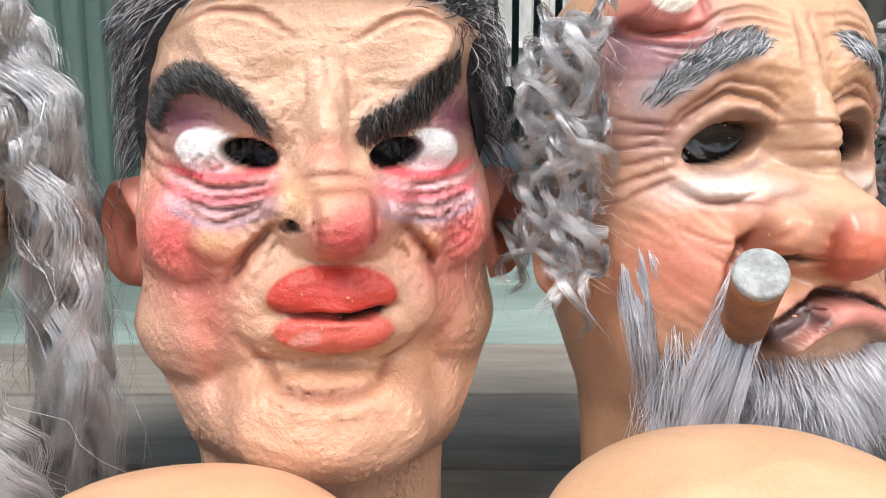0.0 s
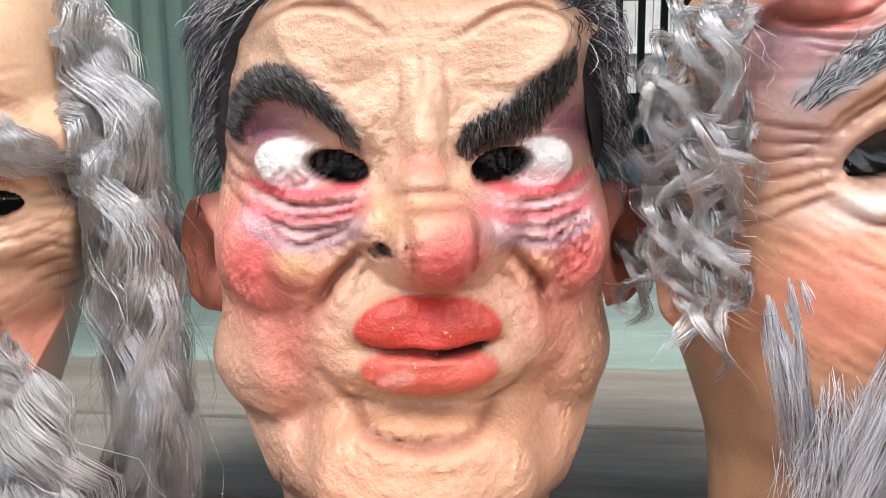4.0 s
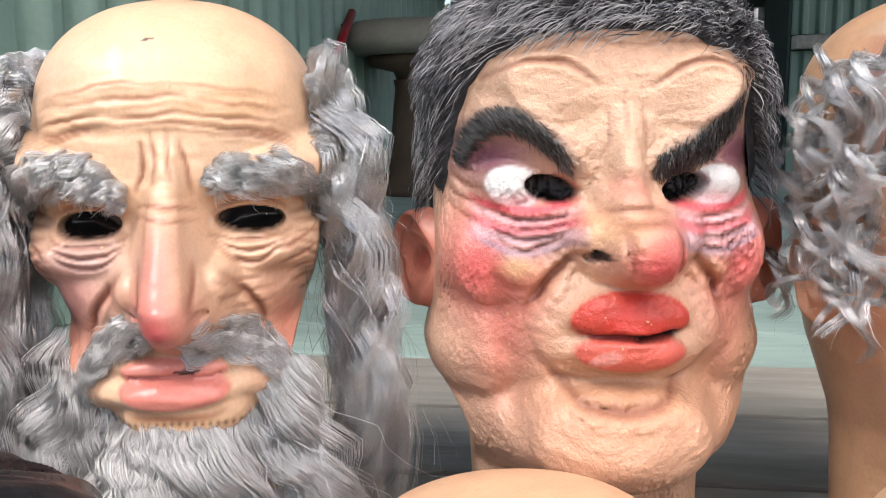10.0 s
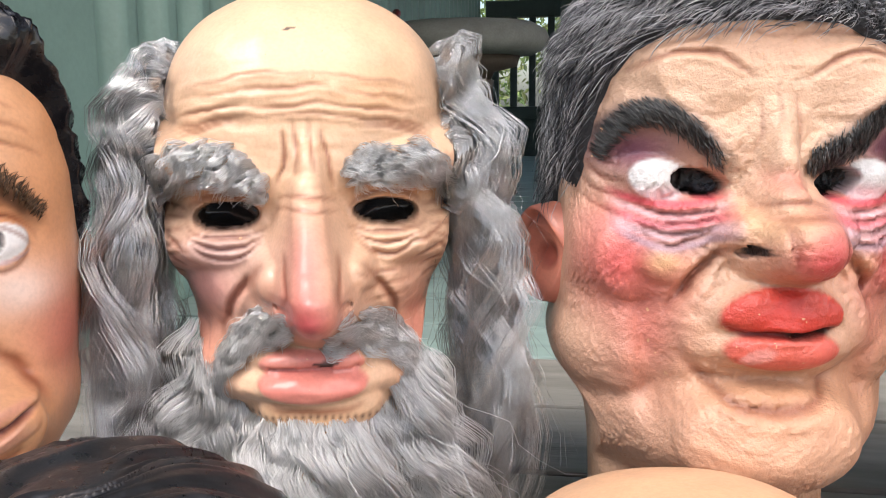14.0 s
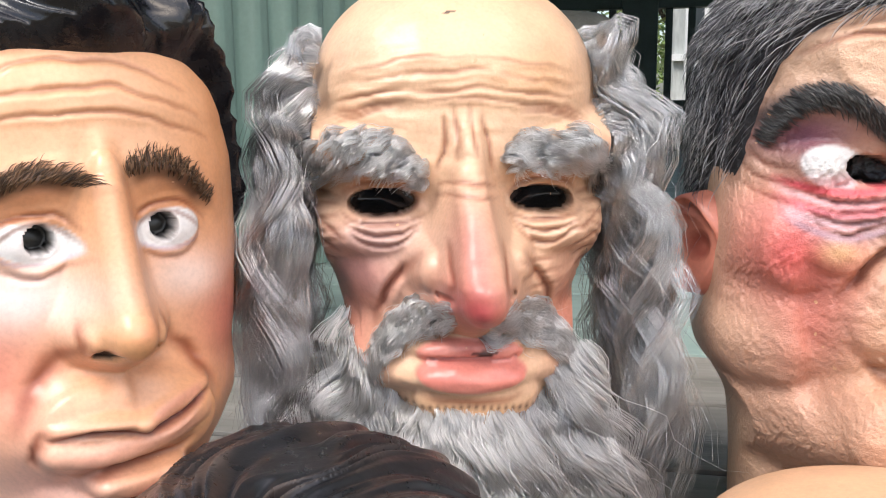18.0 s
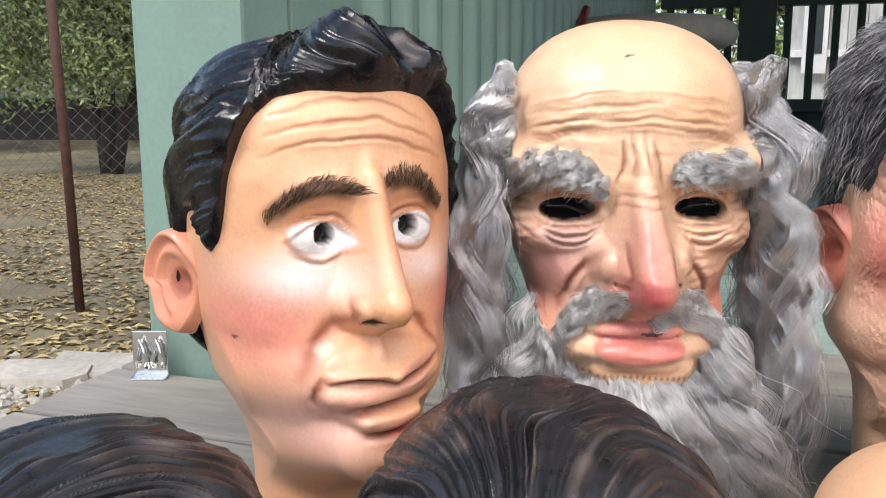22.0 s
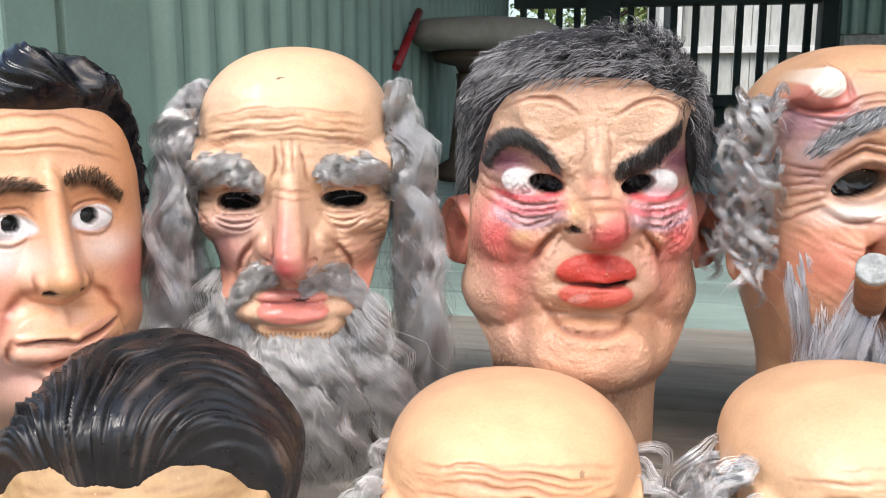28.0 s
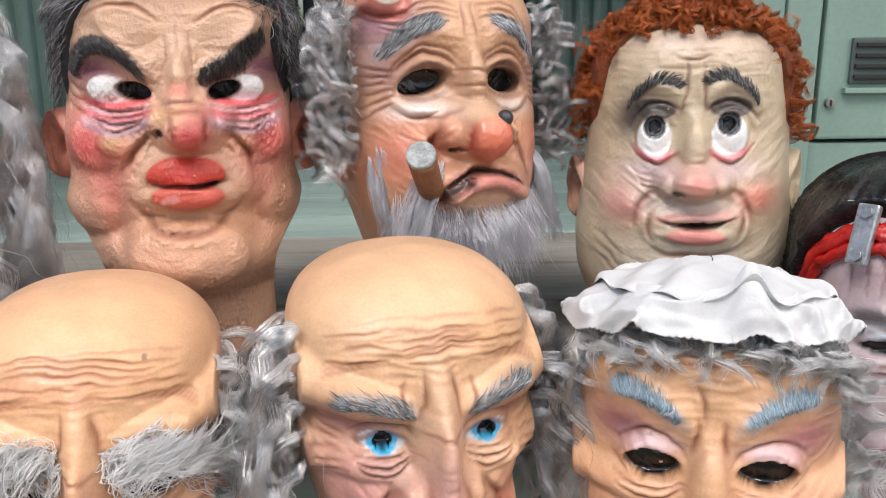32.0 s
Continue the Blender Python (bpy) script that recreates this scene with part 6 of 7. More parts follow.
def mask_cigar():
    rng = np.random.default_rng(9)
    h = Head([(-252, 60, 46, 62), (-190, 62, 48, 64), (-160, 66, 70, 66), (-138, 74, 104, 70), (-110, 84, 116, 76), (-80, 89, 114, 84), (-40, 92, 102, 90), (10, 92, 95, 96), (36, 91, 92, 97)], 106, 90, 2.25)
    F = [
        ("b", -34, -2, 26, 16, -12), ("b", 38, -2, 24, 16, -12), ("l", -66, 16, -38, 60, -4, 30, 6, 9), ("l", 12, 32, 46, 60, 74, 8, 6, 9), ("b", 2, 26, 9, 30, 5),
        ("l", -64, -8, -40, 36, -12, 4, 6, 4), ("l", 14, 6, 38, 36, 64, -6, 6, 4), ("l", -66, -14, -40, -32, -12, -14, 6, 4.5), ("l", 16, -12, 40, -28, 64, -14, 5, 4.5), ("c", -66, 0, -40, 44, -8, 10, 3.0, 1.6), ("c", 11, 12, 38, 44, 66, 0, 3.0, 1.6), ("c", -70, -2, -42, 52, -6, 16, 1.6, 1.4), ("c", 10, 18, 40, 52, 70, -2, 1.6, 1.4),
        ("c", -66, -21, -40, -40, -12, -20, 2.6, 1.6), ("c", 16, -18, 40, -35, 62, -20, 2.4, 1.5),
        ("b", -62, -62, 22, 28, 6), ("b", 66, -60, 20, 28, 6), ("e", 2, -6, 11, 34, 18, 15, 9), ("e", 2, -42, 21, 20.5, 50, 22, 3), ("e", -21, -41, 12, 12, 27, 13, 3), ("e", 24, -43, 12, 12, 27, 13, 3), ("h", -20, -54, 5, 2.6, 6, 10), ("c", -32, -32, -38, -50, -28, -62, 4, 2.2), ("c", 28, -34, 34, -50, 26, -64, 4, 2.2), ("c", -15, -32, -17, -44, -13, -58, 3.5, 1.8), ("c", 19, -34, 21, -46, 17, -58, 3.5, 1.8),
        ("e", 4, -86, 44, 24, 8, 14, 12), ("l", -34, -82, 0, -50, 42, -82, 6, 4), ("r", -26, -92, 4, -66, 42, -94, 7.5, 7.0, 24, 20, 5), ("m", -36, -89, 0, -58, 40, -86, 2.2, 11), ("m", -38, -98, -24, -85, -8, -78, 5, 12), ("b", 4, -126, 26, 18, 8),
        ("c", -26, -38, -48, -58, -46, -90, 4, 2.6), ("c", 28, -40, 52, -58, 54, -90, 4, 2.6), ("c", -4, 66, -3, 50, -5, 34, 1.4, 1.3), ("c", 4, 64, 5, 50, 6, 36, 1.4, 1.3),
        ("e", -64, 71, 20, 18, 20, 18, 5), ("c", -84, 60, -62, 47, -42, 60, 3, 2), ("c", -48, 60, -40, 78, -56, 90, 2.4, 2), ("c", -82, 53, -60, 38, -38, 54, 2, 1.6), ("c", -78, 48, -54, 32, -30, 50, 1.3, 1.4), ("c", -36, 84, -20, 80, -8, 86, 1.2, 1.2),
        ("c", -16, 8, 2, 12, 18, 8, 1.4, 1.3), ("c", -15, -4, 2, -1, 19, -5, 1.6, 1.4), ("c", -14, -12, 2, -9, 18, -13, 1.2, 1.2),
    ] + crows(-62, 0, -1, 6, 22, 1.8) + crows(66, 0, 1, 6, 20, 1.8)
    F += [("c", -70 + 5 * k, 30 + 7 * k, -40, 64 + 6 * k, -8, 52 + 5 * k, 1.2, 1.3) for k in range(3)] + [("c", 12, 52 + 5 * k, 44, 64 + 6 * k, 74 - 5 * k, 26 + 7 * k, 1.2, 1.3) for k in range(3)]
    F += [("c", -60 + 7 * k, -44 - 9 * k, -46 + 5 * k, -52 - 10 * k, -36, -46 - 9 * k, 1.1, 1.1) for k in range(4)]
    F += [("h", -38, -1, 20, 10.5, 14, 16), ("h", 38, -1, 18, 10.5, 14, -14)]
    T = [
        ("t", -62, -62, 26, 32, (0.62, 0.19, 0.13), 0.8), ("t", 66, -62, 24, 30, (0.60, 0.19, 0.13), 0.7), ("d", 2, -44, 20.5, 20, (0.60, 0.13, 0.075), 0.9, 0, 0.3), ("t", -30, -52, 16, 24, (0.60, 0.20, 0.13), 0.6), ("t", -60, -30, 24, 10, (0.60, 0.26, 0.16), 0.6), ("t", 0, 30, 40, 14, (0.62, 0.36, 0.20), 0.6), ("t", 0, -14, 14, 16, (0.70, 0.45, 0.28), 0.8), ("t", -34, -36, 14, 14, (0.66, 0.30, 0.18), 0.6),
        ("t", -44, -22, 25, 8, (0.84, 0.76, 0.70), 1.0, 6), ("t", 44, -22, 22, 7, (0.78, 0.68, 0.62), 0.85, -6), ("t", -70, 6, 14, 18, (0.40, 0.22, 0.22), 0.6), ("t", -37, 4, 30, 20, (0.30, 0.16, 0.11), 0.75), ("t", 38, 6, 28, 20, (0.30, 0.16, 0.11), 0.75), ("s", -62, -8, -40, 30, -14, 4, 3, (0.16, 0.085, 0.06), 0.75), ("s", 15, 5, 38, 30, 61, -8, 3, (0.16, 0.085, 0.06), 0.75), ("s", -61, -10, -38, -22, -16, -6, 2.0, (0.2, 0.1, 0.08), 0.6), ("s", 18, -6, 38, -21, 60, -11, 2.0, (0.2, 0.1, 0.08), 0.6),
        ("t", -78, 34, 18, 30, (0.38, 0.23, 0.25), 0.6), ("t", 74, 20, 14, 30, (0.38, 0.23, 0.25), 0.6), ("t", -66, 54, 28, 22, (0.33, 0.17, 0.24), 0.85), ("d", -64, 66, 21, 17, (0.56, 0.19, 0.15), 0.9), ("d", -63, 75, 15, 11.5, (0.84, 0.76, 0.66), 1, 10, 0.3),
        ("s", -32, -84, 0, -54, 42, -82, 3, (0.60, 0.25, 0.18), 0.6), ("s", -27, -92, 4, -66, 43, -94, 8, (0.68, 0.26, 0.21), 0.95), ("t", 6, -118, 60, 22, (0.36, 0.23, 0.18), 0.8), ("t", 60, -90, 22, 30, (0.42, 0.26, 0.20), 0.6),
        ("s", -72, 20, -46, 50, -24, 49, 7, (0.27, 0.30, 0.33), 0.85), ("s", 26, 49, 52, 48, 74, 14, 7, (0.27, 0.30, 0.33), 0.85),
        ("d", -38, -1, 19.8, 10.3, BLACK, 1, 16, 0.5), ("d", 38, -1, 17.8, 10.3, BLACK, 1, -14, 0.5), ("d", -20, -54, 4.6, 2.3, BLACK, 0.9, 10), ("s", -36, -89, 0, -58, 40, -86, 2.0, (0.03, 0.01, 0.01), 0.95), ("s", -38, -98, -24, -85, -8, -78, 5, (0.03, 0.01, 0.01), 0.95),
    ]
    M = Mask("drooping bald latex mask with cigar, boil and grey curls", (0.180, 0.450, 1.122), 17, h, F)
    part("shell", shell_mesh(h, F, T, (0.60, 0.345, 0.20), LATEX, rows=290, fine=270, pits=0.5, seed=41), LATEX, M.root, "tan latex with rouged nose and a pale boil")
    M.ear(-1, -62, 84, 66, (0.60, 0.27, 0.15))
    M.ear(1, -62, 84, 66, (0.60, 0.27, 0.15))
    bm = bmesh.new()
    bmesh.ops.create_uvsphere(bm, u_segments=16, v_segments=10, radius=0.0068)
    o = M.on(13, -27)
    mole = part("mole", bm, MOLE, M.root, "dark wart on the nose", Matrix.Translation(o))
    for p in mole.data.polygons:
        p.use_smooth = True
    a, b = Vector((-0.040, -0.020, -0.090)), Vector((-0.066, -0.066, -0.050))
    cg = part("cigar", tube(bmesh.new(), [a.lerp(b, t) for t in (0, 0.2, 0.4, 0.6, 0.8, 0.93)], [0.0108, 0.0112, 0.0113, 0.0115, 0.0118, 0.0118], 28), CIGAR, M.root, "stubby brown cigar")
    part("ash", tube(bmesh.new(), [a.lerp(b, t) for t in (0.925, 0.95, 0.985, 1.0)], [0.0119, 0.0121, 0.0119, 0.0108], 28), ASH, cg, "grey ash end")
    M.bristles("eyebrow", (-74, 16, -48, 47, -28, 46), 6.5, 300, 12, (75, 50), 0.5, GREY_BRISTLE, rng, "grey painted eyebrow", rise=1.5, sweep=-0.3)
    M.bristles("eyebrow", (28, 46, 52, 46, 76, 10), 6.5, 280, 12, (130, 100), 0.5, GREY_BRISTLE, rng, "grey painted eyebrow", rise=1.5, sweep=0.3)
    for sgn, n in ((-1, 46), (1, 40)):
        p = ringlets(rng, curl_side(rng, sgn, 90, n, 66, -66, out=30, ln=34), 40, 5.0, 9.5, 1.5, m=18)
        p = stray(rng, p, 0.07, 9)
        M.hair("curly_hair", p, rng.uniform(0.12, 0.24, len(p)) / 1000, SILVER, "silver ringlets at the side")
    # straight blue-white beard
    n, m = 4200, 7
    x = rng.uniform(-66, 88, n)
    z = -101 - 46 * rng.uniform(0, 1, n) ** 0.8 + 16 * (np.abs(x - 3) / 88) ** 1.6 * rng.uniform(0.3, 1.3, n)
    root = M.on(x, z)
    side = np.clip((x - 3) / 88, -1, 1)
    d = np.stack([0.18 * side + rng.normal(0, 0.22, n), -0.35 * (1 - np.abs(side)) + rng.normal(0, 0.15, n) - 0.15, -1 + rng.normal(0, 0.2, n)], -1)
    ln = rng.uniform(0.012, 0.030, n) * (0.8 + 0.9 * np.abs(side))
    s = np.linspace(0, 1, m)[None, :, None]
    clump = np.stack([vnoise(root / 0.012, 4), vnoise(root / 0.012, 5), 0.5 * vnoise(root / 0.012, 6)], -1)[:, None] * 0.012
    P = root[:, None] + d[:, None] * ln[:, None, None] * s + np.array([0, -0.007, 0]) * np.sin(s * 2.2) + clump * s ** 1.3 + np.cumsum(rng.normal(0, 0.0005, (n, m, 3)), axis=1) * s
    M.hair("beard", P, rng.uniform(0.12, 0.26, n) / 1000, BLUE_WHITE, "straight bluish white beard")
    got = []
    for k in range(13):
        x0 = -72 - 10 * rng.uniform(0, 1)
        o = M.on(max(x0, -80), -52 - 34 * rng.uniform(0, 1)) * 1000
        e = o + np.array([15 + rng.normal(0, 5), -6, -66 * rng.uniform(0.7, 1.1)])
        got.append((o, (o + e) / 2 + np.array([-6, -9, 4]), e))
    for k in range(16):
        o = M.on(-36 + rng.normal(0, 3), -62 - 12 * rng.uniform(0, 1)) * 1000 + np.array([0, -4, 0])
        e = o + np.array([-26 + rng.normal(0, 6), -4, -72 * rng.uniform(0.8, 1.2)])
        got.append((o, (o + e) / 2 + np.array([-4, -10, 6]), e))
    for k in range(18):
        o = M.on(66 + 18 * rng.uniform(0, 1), -66 - 26 * rng.uniform(0, 1)) * 1000
        e = o + np.array([16 + rng.normal(0, 8), -4, -66 * rng.uniform(0.7, 1.2)])
        got.append((o, (o + e) / 2 + np.array([6, -9, 4]), e))
    p = ringlets(rng, got, 30, 3.4, 1.5, 0.6, m=9, tip=0.5, frizz=0.002)
    M.hair("whisker_hair", p, rng.uniform(0.12, 0.24, len(p)) / 1000, BLUE_WHITE, "long straight bluish white whiskers")


# ---- smiling pale face with ginger hair ----
def mask_ginger():
    rng = np.random.default_rng(15)
    h = Head([(-213, 78, 62, 68), (-170, 86, 78, 74), (-140, 97, 96, 80), (-105, 100, 102, 84), (-60, 95, 98, 90), (-10, 91, 94, 94), (40, 88, 90, 95)], 104, 90, 2.3)
    F = [
        ("b", -31, -2, 22, 22, -9), ("b", 30, 0, 22, 22, -9), ("l", -56, 12, -36, 54, -10, 22, 5, 6), ("l", 10, 24, 32, 58, 54, 14, 5, 6), ("e", -32, -8, 16, 22, 3, 14, 3), ("e", 30, -4, 17, 22, 3, 14, 3),
        ("l", -50, -12, -32, -40, -12, -16, 4, 4), ("l", 12, -14, 30, -38, 50, -10, 4, 4), ("c", -51, -16, -32, -46, -11, -20, 2, 1.5), ("c", 12, -18, 30, -43, 51, -14, 2, 1.5), ("l", -50, 0, -32, 26, -14, 0, 3, 3), ("l", 12, 2, 30, 30, 50, 2, 3, 3), ("c", -54, 0, -36, 36, -8, 12, 1.8, 1.5), ("c", 9, 14, 32, 40, 54, 4, 1.8, 1.5),
        ("e", 1, -20, 11, 28, 19, 14, 8), ("e", 2, -44, 18, 14, 36, 17, 6), ("e", -16, -46, 10, 9, 23, 11, 4), ("e", 21, -45, 10, 9, 23, 11, 4), ("h", -11, -52, 5, 2.4, 6), ("b", -56, -66, 24, 22, 9), ("b", 57, -58, 22, 22, 9),
        ("e", 5, -84, 46, 26, 8, 14, 12), ("l", -26, -76, 4, -74, 38, -72, 5, 4), ("e", 6, -89, 25, 8, 17, 9, 5), ("m", -8, -80, 12, -84, 28, -77, 2.8, 9), ("c", -28, -76, 4, -88, 40, -72, 3, 1.5), ("c", -32, -72, -36, -84, -30, -96, 3, 2.2), ("c", 43, -68, 48, -80, 42, -94, 3, 2.2), ("b", 4, -124, 30, 16, 7), ("c", -26, -106, 4, -112, 34, -104, 2.5, 3),
        ("c", -26, -52, -46, -62, -46, -84, 2, 3), ("c", 31, -50, 50, -58, 53, -80, 2, 3), ("c", -7, 56, -6, 34, -10, 10, 1.8, 1.5), ("c", 6, 54, 6, 36, 9, 14, 1.8, 1.5), ("c", -18, 60, 2, 54, 14, 60, 1.4, 1.4),
    ]
    F += [("c", -50 + 4 * k, -34 - 5 * k, -40, -44 - 5 * k, -22, -40 - 5 * k, 1.2, 1.2) for k in range(3)] + [("c", -84 + 3 * k, -92 - 12 * k, -66, -98 - 12 * k, -54, -116 - 10 * k, 0.9, 2.0) for k in range(3)]
    F += [("h", -32, 0, 9.5, 9.5, 5), ("h", 29, 4, 9.5, 9.5, 5), ("h", -32, 0, 5, 5.5, 9), ("h", 29, 4, 5, 5.5, 9)]
    T = [
        ("t", 0, -120, 70, 26, (0.62, 0.58, 0.50), 0.6), ("t", -54, -66, 15, 15, (0.66, 0.13, 0.10), 1.0), ("t", 56, -58, 18, 14, (0.64, 0.20, 0.14), 0.9), ("t", 3, -42, 19, 13, (0.64, 0.20, 0.15), 0.9), ("t", -34, -54, 22, 14, (0.70, 0.60, 0.52), 0.6), ("t", 0, 74, 60, 16, (0.66, 0.46, 0.38), 0.6),
        ("t", -50, 10, 15, 22, (0.04, 0.034, 0.032), 1.0, -24), ("t", -34, 16, 20, 9, (0.12, 0.09, 0.08), 0.75), ("t", 30, 20, 24, 10, (0.12, 0.09, 0.08), 0.75), ("t", -34, -36, 24, 10, (0.55, 0.42, 0.48), 0.7), ("t", 32, -33, 24, 10, (0.58, 0.42, 0.46), 0.6), ("t", -54, -62, 26, 26, (0.62, 0.42, 0.36), 0.6), ("d", -32, -9, 14.5, 18.5, (0.80, 0.80, 0.79), 0.95, 0, 0.3), ("d", 30, -6, 15, 18.5, (0.80, 0.80, 0.79), 0.95, 0, 0.3), ("d", -33, 15, 18, 9, (0.06, 0.05, 0.046), 0.9), ("d", 30, 18, 18, 9, (0.07, 0.056, 0.05), 0.9), ("s", -48, -17, -32, -36, -15, -20, 3.2, (0.72, 0.20, 0.22), 0.85), ("s", 14, -17, 30, -33, 48, -14, 3.2, (0.72, 0.20, 0.22), 0.85),
        ("s", -28, -76, 4, -72, 40, -71, 4.0, (0.60, 0.22, 0.18), 0.8), ("d", 6, -90, 25, 8, (0.68, 0.25, 0.22), 0.9), ("s", -28, -77, 4, -88, 40, -73, 1.2, (0.25, 0.08, 0.07), 0.8), ("s", -8, -80, 12, -84, 28, -77, 2.6, BLACK, 1), ("t", 4, -66, 34, 10, (0.56, 0.44, 0.42), 0.6), ("d", -11, -52, 4.5, 2.2, BLACK, 0.9),
        ("d", -32, 0, 9.5, 10, (0.03, 0.03, 0.032), 1, 0, 0.6), ("d", 29, 4, 9.5, 10, (0.03, 0.03, 0.032), 1, 0, 0.6), ("s", -54, 14, -38, 50, -12, 34, 4, (0.05, 0.045, 0.04), 0.8), ("s", 8, 38, 30, 54, 52, 22, 4, (0.05, 0.045, 0.04), 0.8),
    ]
    M = Mask("pale smiling latex mask with upturned eyes and ginger hair", (0.370, 0.420, 1.083), -15, h, F)
    part("shell", shell_mesh(h, F, T, (0.53, 0.42, 0.285), LATEX, rows=270, fine=240, pits=0.4, seed=51), LATEX, M.root, "pale yellowish latex with pink cheeks")
    M.ear(-1, -66, 80, 62, (0.60, 0.32, 0.22))
    M.ear(1, -56, 80, 62, (0.60, 0.47, 0.30))
    M.bristles("eyebrow", (-55, 12, -38, 50, -14, 34), 3.2, 170, 9, (110, 40), 0.45, BLACK_BRISTLE, rng, "dark arched painted eyebrow", rise=1.2, sweep=-0.3)
    M.bristles("eyebrow", (10, 37, 30, 54, 52, 20), 3.2, 170, 9, (140, 70), 0.45, BLACK_BRISTLE, rng, "dark arched painted eyebrow", rise=1.2, sweep=0.3)
    got = []
    for k in range(420):
        ph = rng.uniform(-140, 140)
        ap = abs(ph)
        low = np.interp(ap, [0, 40, 52, 62, 82, 90, 150], [80, 72, 54, 0, -26, 0, -60])
        z = low + (102 - low) * rng.uniform(0, 1) ** 0.8
        a = h.point(np.float64(radians(ph)), np.float64(z), 2.0)
        nr = h.point(np.float64(radians(ph)), np.float64(z), 12.0) - a
        nr[2] += max(0, (z - 50) / 6)
        nr /= np.linalg.norm(nr)
        t = np.array([math.copysign(0.2, ph), 0.1, -0.75 if ap > 56 else 0.1]) + rng.normal(0, 0.45, 3)
        t -= nr * min(0, float(t @ nr)) * 1.2
        L = rng.uniform(10, 18)
        got.append((a, a + nr * rng.uniform(9, 16) + t * L * 0.4, a + nr * rng.uniform(1, 7) + t * L))
    p = stray(rng, ringlets(rng, got, 13, 3.6, 4.6, 1.1, m=7, tip=0.7), 0.03, 4)
    M.hair("hair", p, rng.uniform(0.24, 0.42, len(p)) / 1000, GINGER, "tousled ginger hair")
    cap_mesh(M, h, lambda ph, z: np.interp(np.abs(np.degrees(ph)), [0, 40, 52, 62, 82, 90, 180], [84, 76, 58, 4, -12, 18, -60]), 4.0, GINGER_BACK)


GINGER_BACK = plain_mat("ginger_backing", (0.22, 0.05, 0.012), 0.8, 0.4, 60, 0.6, fine=300)


# ---- front row ----
def mask_white_brows():
    rng = np.random.default_rng(17)
    eyes = ((-38, -16), (40, -16))
    h = Head([(-199, 56, 44, 60), (-150, 58, 70, 62), (-120, 60, 90, 68), (-60, 78, 94, 86), (0, 87, 94, 95), (50, 88, 92, 98)], 109, 90, 2.25)
    F = old_face(eyes, 1.6, seed=2, rows=4, gap=9.0) + [("h", -38, -16, 17, 8, 11), ("h", 40, -16, 17, 8, 11)] + fan(-40, 70, 50, 62, 3, 8, 8, 1.4, 1.4)
    T = old_tints(eyes, 1) + [("t", -14, 62, 40, 14, (0.70, 0.30, 0.20), 0.6), ("d", -38, -16, 16.5, 7.6, BLACK, 1, 0, 0.5), ("d", 40, -16, 16.5, 7.6, BLACK, 1, 0, 0.5), ("d", 43, 75, 1.6, 2.2, (0.05, 0.03, 0.02), 0.9), ("t", 0, 60, 80, 60, (0.78, 0.44, 0.23), 0.5)]
    M = Mask("bald orange latex mask with bushy white eyebrows", (-0.092, 0.222, 0.8845), 8, h, F)
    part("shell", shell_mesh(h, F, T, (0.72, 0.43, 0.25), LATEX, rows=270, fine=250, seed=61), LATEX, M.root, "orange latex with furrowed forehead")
    M.ear(1, -30, 84, 60, (0.62, 0.24, 0.16))
    for c, sg in (((-8, 10, -40, 26, -66, 8), 1), ((12, 10, 42, 26, 68, 10), 1)):
        bushy(M, rng, "eyebrow", c, 13, 90, 8, 34, WHITE_HAIR, "long bushy white eyebrow", curl=9, down=0.55, lift=17, m=13, wide=0.0022, frizz=0.006, thick=2.0)
    for sgn in (-1, 1):
        p = ringlets(rng, [(a, b, (c[0], c[1], c[2] - 20)) for a, b, c in curl_side(rng, sgn, 86, 46, 58, -60, 26, 116, 26, 54)], 28, 5.0, 7.5, 1.4, m=13)
        p = stray(rng, p, 0.08, 10)
        M.hair("side_hair", p, rng.uniform(0.12, 0.24, len(p)) / 1000, WHITE_HAIR, "wavy white hair behind the temple")


